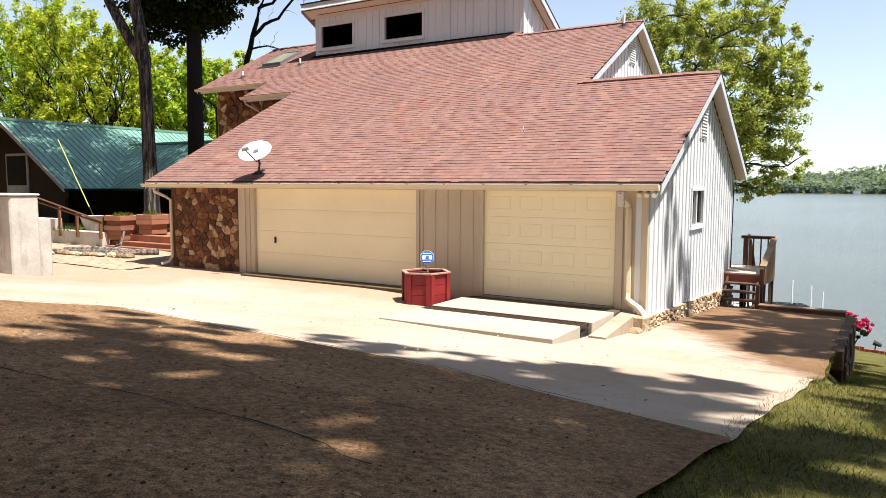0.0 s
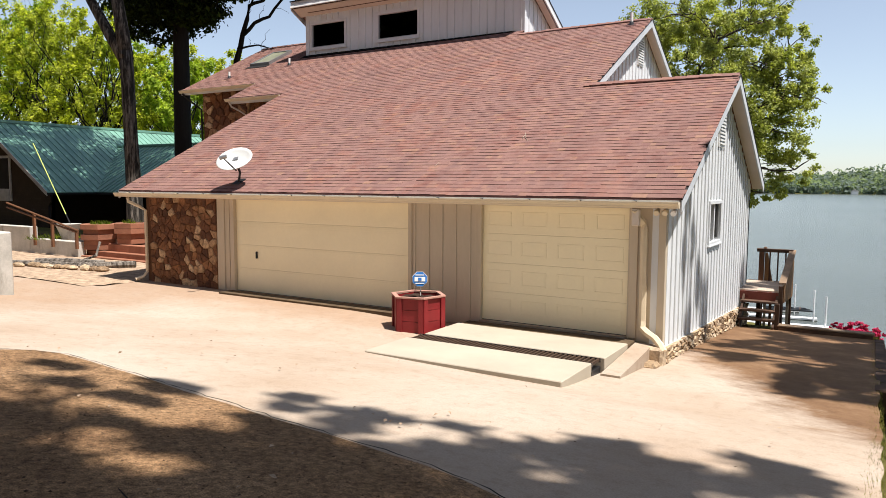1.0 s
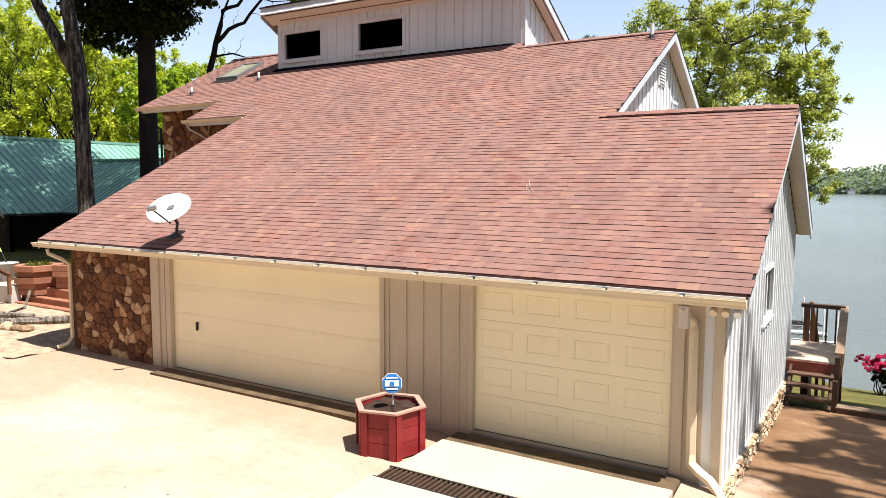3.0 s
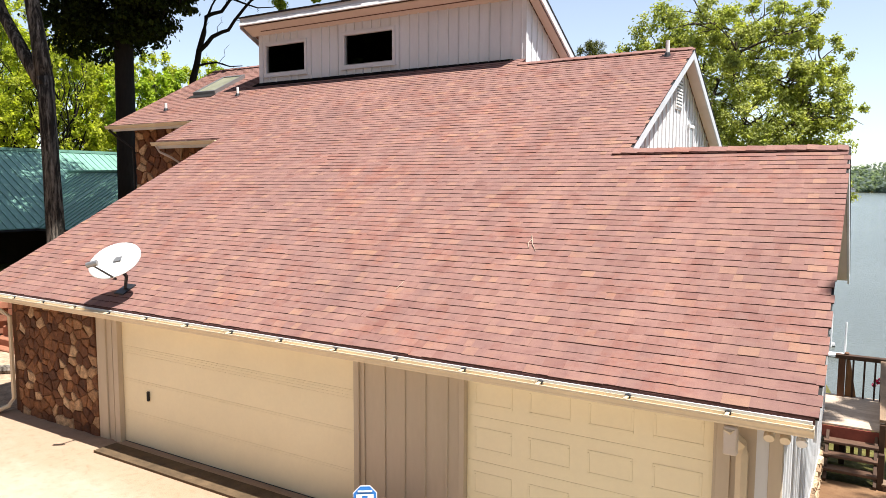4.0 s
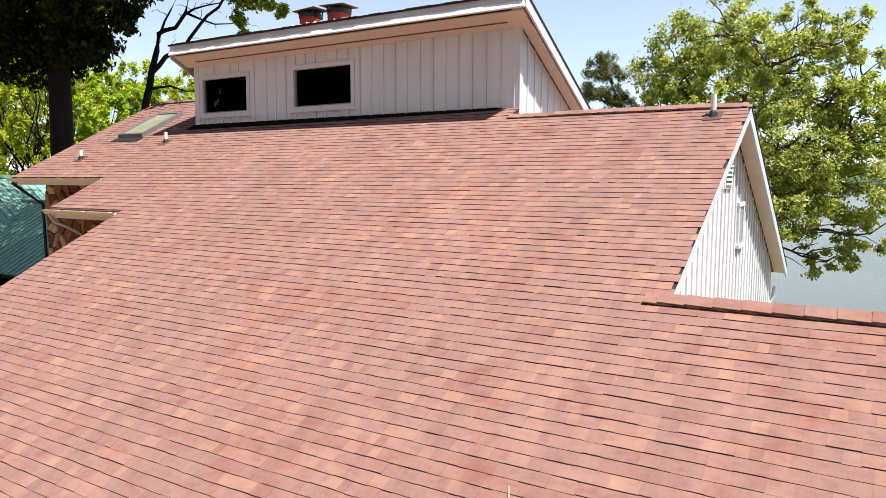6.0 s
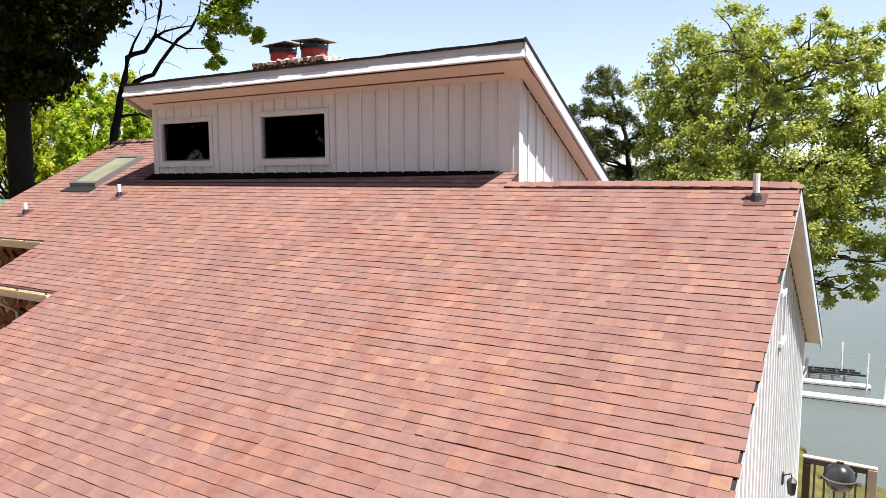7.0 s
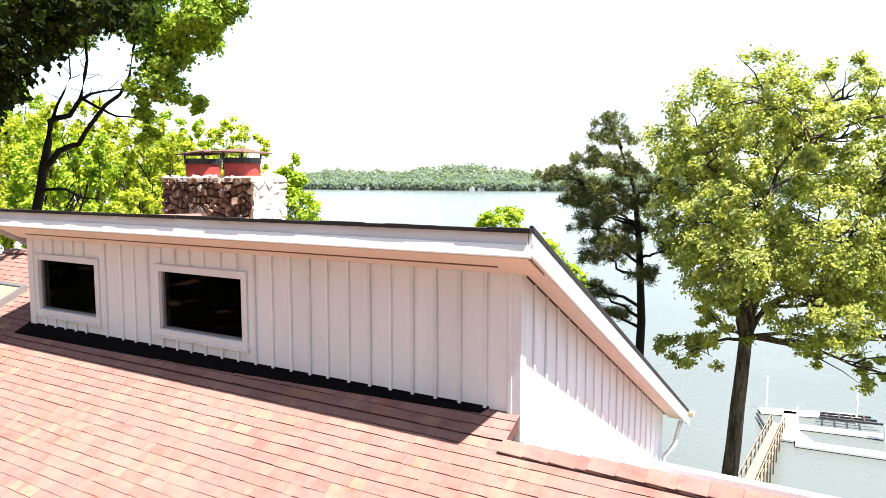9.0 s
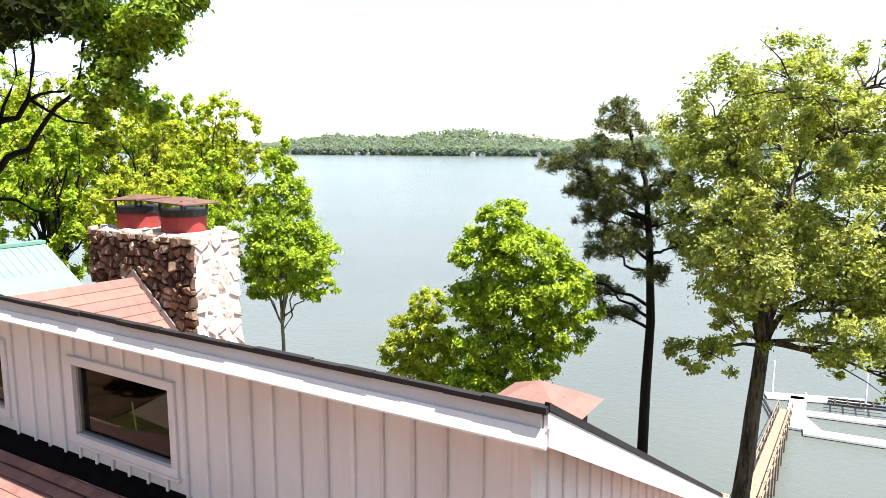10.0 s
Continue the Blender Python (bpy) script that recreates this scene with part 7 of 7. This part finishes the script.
part("corner_plate", prism([(-11.7, 78.1), (-10.0, 78.1), (-11.7, 81.4)], "z", DZ - 0.1, DZ + 0.004), M["white"], dock)
for k in range(3):
    bar((-10.1, 85.6 - k * 0.75, DZ + 0.3), (-6.2 + k * 0.45, 86.4 - k * 0.75, DZ + 0.3), 0.2, 0.16, M["black"], "lift_beam", dock)
for k in range(4):
    bar((-9.6 + k * 0.95, 85.6 + k * 0.15, DZ + 0.47), (-9.5 + k * 0.95, 83.8 + k * 0.15, DZ + 0.47), 0.12, 0.1, M["deck_dark"], "lift_bunk", dock)
bar((-15.0, 83.4, DZ), (-13.8, 79.5, DZ), 0.16, 0.14, M["dark_edge"], "brace", dock)
for x, y, z in ((-14.6, 86.3, 2.9), (-7.3, 85.9, 3.0), (-5.2, 82.3, 3.0), (-3.9, 78.4, 2.95), (-11.6, 81.3, 1.9)):
    bm = bmesh.new()
    tube(bm, [(x, y, WATER - 0.8), (x, y, DZ + z)], [0.085, 0.085], 8)
    part("mooring_post", bm, M["white"], dock)
kettle = empty("kettle_grill", "black kettle grill with domed lid on the lake deck", "grill")
GX, GY, GZZ = -5.5, 27.5, 0.4
bm = bmesh.new()
tube(bm, [(GX, GY, GZZ + 0.58), (GX, GY, GZZ + 0.65), (GX, GY, GZZ + 0.84), (GX, GY, GZZ + 0.87), (GX, GY, GZZ + 1.04), (GX, GY, GZZ + 1.13), (GX, GY, GZZ + 1.15)], [0.1, 0.21, 0.3, 0.3, 0.235, 0.11, 0.03], 20)
smooth(part("bowl", bm, M["kettle"], kettle))
bm = bmesh.new()
tube(bm, [(GX, GY, GZZ + 0.845), (GX, GY, GZZ + 0.865)], [0.312, 0.312], 20)
part("band", bm, M["grey_metal"], kettle)
part("handle", boxes((GX - 0.07, GX + 0.07, GY - 0.02, GY + 0.02, GZZ + 1.15, GZZ + 1.19), bevel=0.01), M["deck_dark"], kettle)
for sx in (-1, 1):
    part("side_handle", boxes((GX + sx * 0.34 - 0.04, GX + sx * 0.34 + 0.04, GY - 0.06, GY + 0.06, GZZ + 0.77, GZZ + 0.8), bevel=0.008), M["deck_dark"], kettle)
for a in (0.3, 2.4, 4.5):
    bm = bmesh.new()
    tube(bm, [(GX + 0.15 * math.cos(a), GY + 0.15 * math.sin(a), GZZ + 0.7), (GX + 0.28 * math.cos(a), GY + 0.28 * math.sin(a), GZZ)], [0.013, 0.013], 6)
    part("leg", bm, M["grey_metal"], kettle)
gaz = empty("boathouse", "small lower building with red shingle hip roof near the water", "boathouse")
bm = bmesh.new()
gc = (-17.5, 39.5, 3.0)
gv = [bm.verts.new((gc[0] + a * 1.75, gc[1] + b * 1.75, gc[2] - 0.9)) for a, b in ((-1, -1), (1, -1), (1, 1), (-1, 1))]
gt = bm.verts.new(gc)
bm.faces.new(gv)
for i in range(4):
    bm.faces.new((gv[i], gv[(i + 1) % 4], gt))
part("roof", bm, M["shingle"], gaz)
part("walls", boxes((gc[0] - 1.3, gc[0] + 1.3, gc[1] - 1.3, gc[1] + 1.3, -6.5, gc[2] - 0.85)), M["brown_siding"], gaz)

# ---- far shore ----
nr = np.random.default_rng(81)
rng = random.Random(82)
n = 9000                                   # far trees, 15 leaf clumps each
tx = nr.uniform(-2800, 1150, n)
td = 260 * nr.uniform(0, 1, n) ** 1.7
hill = 0.75 + 0.3 * np.sin(tx * 0.0045) + 0.18 * np.sin(tx * 0.013 + 1) + 0.08 * np.sin(tx * 0.04)
ty = SHORE + 4 + td
th = nr.uniform(12, 22, n)
tb = WATER - 0.5 + np.minimum(50, 0.17 * td) * np.clip(hill, 0.3, 1.2)
d = nr.normal(0, 1, (n, 15, 3))
d /= np.linalg.norm(d, axis=2)[:, :, None]
fc = np.stack([tx, ty, tb + th * 0.52], 1)[:, None, :] + d * (th * 0.5)[:, None, None] * np.array([0.75, 0.75, 1.0])
woods = leaves_mesh("far_woods", fc.reshape(-1, 3), (d + np.array([0, 0, 0.5])).reshape(-1, 3), 3.8, M["hazed_leaf"], None, nr, 0.85)
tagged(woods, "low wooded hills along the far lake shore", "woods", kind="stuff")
for k in range(11):
    x = rng.uniform(-1650, 120)
    y = SHORE - 1
    fh = empty("far_house", "tiny pale lake house on the far shore", "house", group="far shore houses")
    w = rng.uniform(4, 8)
    part("walls", boxes((x - w, x + w, y, y + 8, WATER - 1, WATER + 5)), M["white"], fh)
    part("roof", prism([(x - w - 1, WATER + 5), (x + w + 1, WATER + 5), (x, WATER + 9)], "y", y - 1, y + 9), M["conc_wall"], fh)

# ---- unseen brown floor beyond the drive, added for window reflections ----
floor = height_grid("woodland_floor", list(np.arange(-110, -23.5, 2.0)), list(np.arange(-50, 21.0, 2.0)), lambda x, y: land(x, y) + 0.04, M["mirror_floor"], lambda x, y: x < -34 or y < -25)
tagged(floor, "unseen brown ground sheet added for window reflections", "ground", kind="structure")

# ---- lawn blades ----
nr = np.random.default_rng(91)
n = 90000
gx = -0.6 + 3.6 * nr.uniform(0, 1, n) ** 1.3
gy = nr.uniform(1.5, 22.0, n)
keep = gx > np.array([edge(v_) for v_ in gy]) - 0.01 - 0.05 * nr.uniform(0, 1, n) ** 3
gx, gy = gx[keep], gy[keep]
gzv = np.array([land(a, b) for a, b in zip(gx, gy)])
h = nr.uniform(0.01, 0.042, len(gx))
ang = nr.uniform(0, 6.28, len(gx))
w = 0.0045
lx, ly = nr.normal(0, 0.022, len(gx)), nr.normal(0, 0.022, len(gx))
a = np.stack([gx - np.cos(ang) * w, gy - np.sin(ang) * w, gzv - 0.01], 1)
b = np.stack([gx + np.cos(ang) * w, gy + np.sin(ang) * w, gzv - 0.01], 1)
c = np.stack([gx + lx, gy + ly, gzv + h], 1)
grass = raw("grass", np.stack([a, b, c], 1).reshape(-1, 3).tolist(), np.arange(3 * len(gx)).reshape(-1, 3).tolist(), M["blade"])
tagged(grass, "short uneven lawn grass beside the drive", "grass", kind="stuff")
# fallen leaves and grit on the drive
litter = []
for k in range(170):
    x, y = -0.8 - 9.0 * nr.uniform() ** 1.3, nr.uniform(0.8, 9.0)
    litter.append((x, y, land(x, y) + 0.045))
lt = leaves_mesh("leaf_litter", np.array(litter), np.tile([0, 0, 2.2], (len(litter), 1)), 0.022, M["mulch"], None, nr, 0.6)
tagged(lt, "scattered dry leaves and grit on the drive", "leaf litter", kind="stuff")

# pebbles proud of the worn concrete
k = 7000
gx, gy = -0.7 - 8.5 * nr.uniform(0, 1, k) ** 1.1, 0.9 + 4.6 * nr.uniform(0, 1, k) ** 1.4
ok = gy < np.array([seam(v_) for v_ in gx])
gx, gy = gx[ok], gy[ok]
r = 0.003 + 0.008 * nr.uniform(0, 1, len(gx)) ** 2.5
gzv = np.array([land(a, b) for a, b in zip(gx, gy)]) + 0.029
pv = np.stack([np.stack([gx + r * c0 * nr.uniform(0.7, 1.3, len(gx)), gy + r * c1 * nr.uniform(0.7, 1.3, len(gx)), gzv + r * c2], 1) for c0, c1, c2 in ((1, 0.2, 0), (-0.2, 1, 0), (-1, -0.3, 0), (0.3, -1, 0), (0.1, 0.1, 0.75))], 1).reshape(-1, 3)
pf = [tuple(5 * i + j for j in t3) for i in range(len(gx)) for t3 in ((0, 1, 4), (1, 2, 4), (2, 3, 4), (3, 0, 4))]
tagged(raw("pebble_grit", pv.tolist(), pf, M["grit"]), "tiny brown pebbles proud of the worn concrete", "grit", kind="stuff")

# ---- roof shingles: tabs in overlapping courses ----
EXPO, TAB = 0.1245, 0.305
WIDTHS = (0.1, 0.13, 0.16, 0.19, 0.24)
NEAR = (-7.8, -6.0, 13.6, 17.0)


def wave(x, k):
    """The uneven lower line of a course."""
    return 0.009 * noise.noise((x * 0.9, k * 2.13, 0.4)) + 0.004 * noise.noise((x * 3.1, k * 1.7, 2.2))


def tab_verts(x0, x1, y0, y1, lip, ys=None):
    g = 0.0003
    ys = y0 if ys is None else ys
    z1 = rz(y1) + 0.003
    return [(x0 + g, y0, rz(y0)), (x1 - g, ys, rz(ys)), (x1 - g, ys, rz(ys) + lip), (x0 + g, y0, rz(y0) + lip), (x1 - g, y1, z1), (x0 + g, y1, z1), (x1 - g, y1, rz(y1)), (x0 + g, y1, rz(y1))]


TAB_FACES = [(0, 1, 2, 3), (3, 2, 4, 5), (1, 6, 4, 2), (0, 3, 5, 7)]
rng = random.Random(101)
near_mesh = bpy.data.meshes.new("shingle")
yb = EAVE
near_mesh.from_pydata([(x_, y_ - yb, z_ - rz(yb)) for x_, y_, z_ in tab_verts(0, TAB, yb, yb + EXPO + 0.012, 0.0125)], [], TAB_FACES)
near_mesh.materials.append(M["shingle_piece"])
near_mesh.materials.append(M["cut_shade"])
near_mesh.polygons[0].material_index = 1
for ri, (x0, x1, y0, y1) in enumerate(REGIONS + [(-19.42, DX0, RIDGE2, 22.25), (DX0 + 0.03, DX1 - 0.03, RIDGE2, 22.1)]):
    v, f = [], []
    k0 = math.floor((y0 - EAVE) / EXPO + 0.5)
    k = k0
    while EAVE + k * EXPO < y1 - 0.02:
        ya = EAVE + k * EXPO
        yc = min(ya + EXPO + 0.012, y1)
        x = -24.4 - (TAB / 2 if k % 2 else 0.0) - 0.04 * ((k // 2) % 3)
        while x < x1:
            tw = rng.choice(WIDTHS)
            a_, b_ = max(x, x0 - 0.02), min(x + tw, x1 + 0.045 + 0.006 * noise.noise((k * 5.1, 1.0, 0.0)))
            if b_ - a_ > 0.03:
                if ri == 0 and NEAR[0] < x and x + tw < NEAR[1] and NEAR[2] < ya < NEAR[3] and yc < y1 - 0.001:
                    sh = new("shingle", near_mesh)
                    sh.parent = roofs[0]
                    sh.scale.x = tw / TAB
                    sh.location = (x, ya + rng.uniform(-0.003, 0.003), rz(ya) + rng.uniform(-0.004, 0.001))
                else:
                    n0 = len(v)
                    lip = 0.0132 + 0.004 * noise.noise((x * 0.7, k * 3.7, ri)) + rng.uniform(-0.0035, 0.0025) - (0.004 if rng.random() < 0.15 else 0.0)
                    off = rng.uniform(-0.003, 0.003)
                    v += tab_verts(a_, b_, ya + wave(a_, k) + off, yc, max(0.003, lip), ya + wave(b_, k) + off)
                    f += [tuple(i + n0 for i in q) for q in TAB_FACES]
            x += tw
        k += 1
    field = raw("shingle_field", v, f, M["shingle"], roofs[min(ri, 3)])
    field.data.materials.append(M["cut_shade"])
    field.data.polygons.foreach_set("material_index", [1 if i % 4 == 0 else 0 for i in range(len(f))])
    tagged(field, kind="stuff")
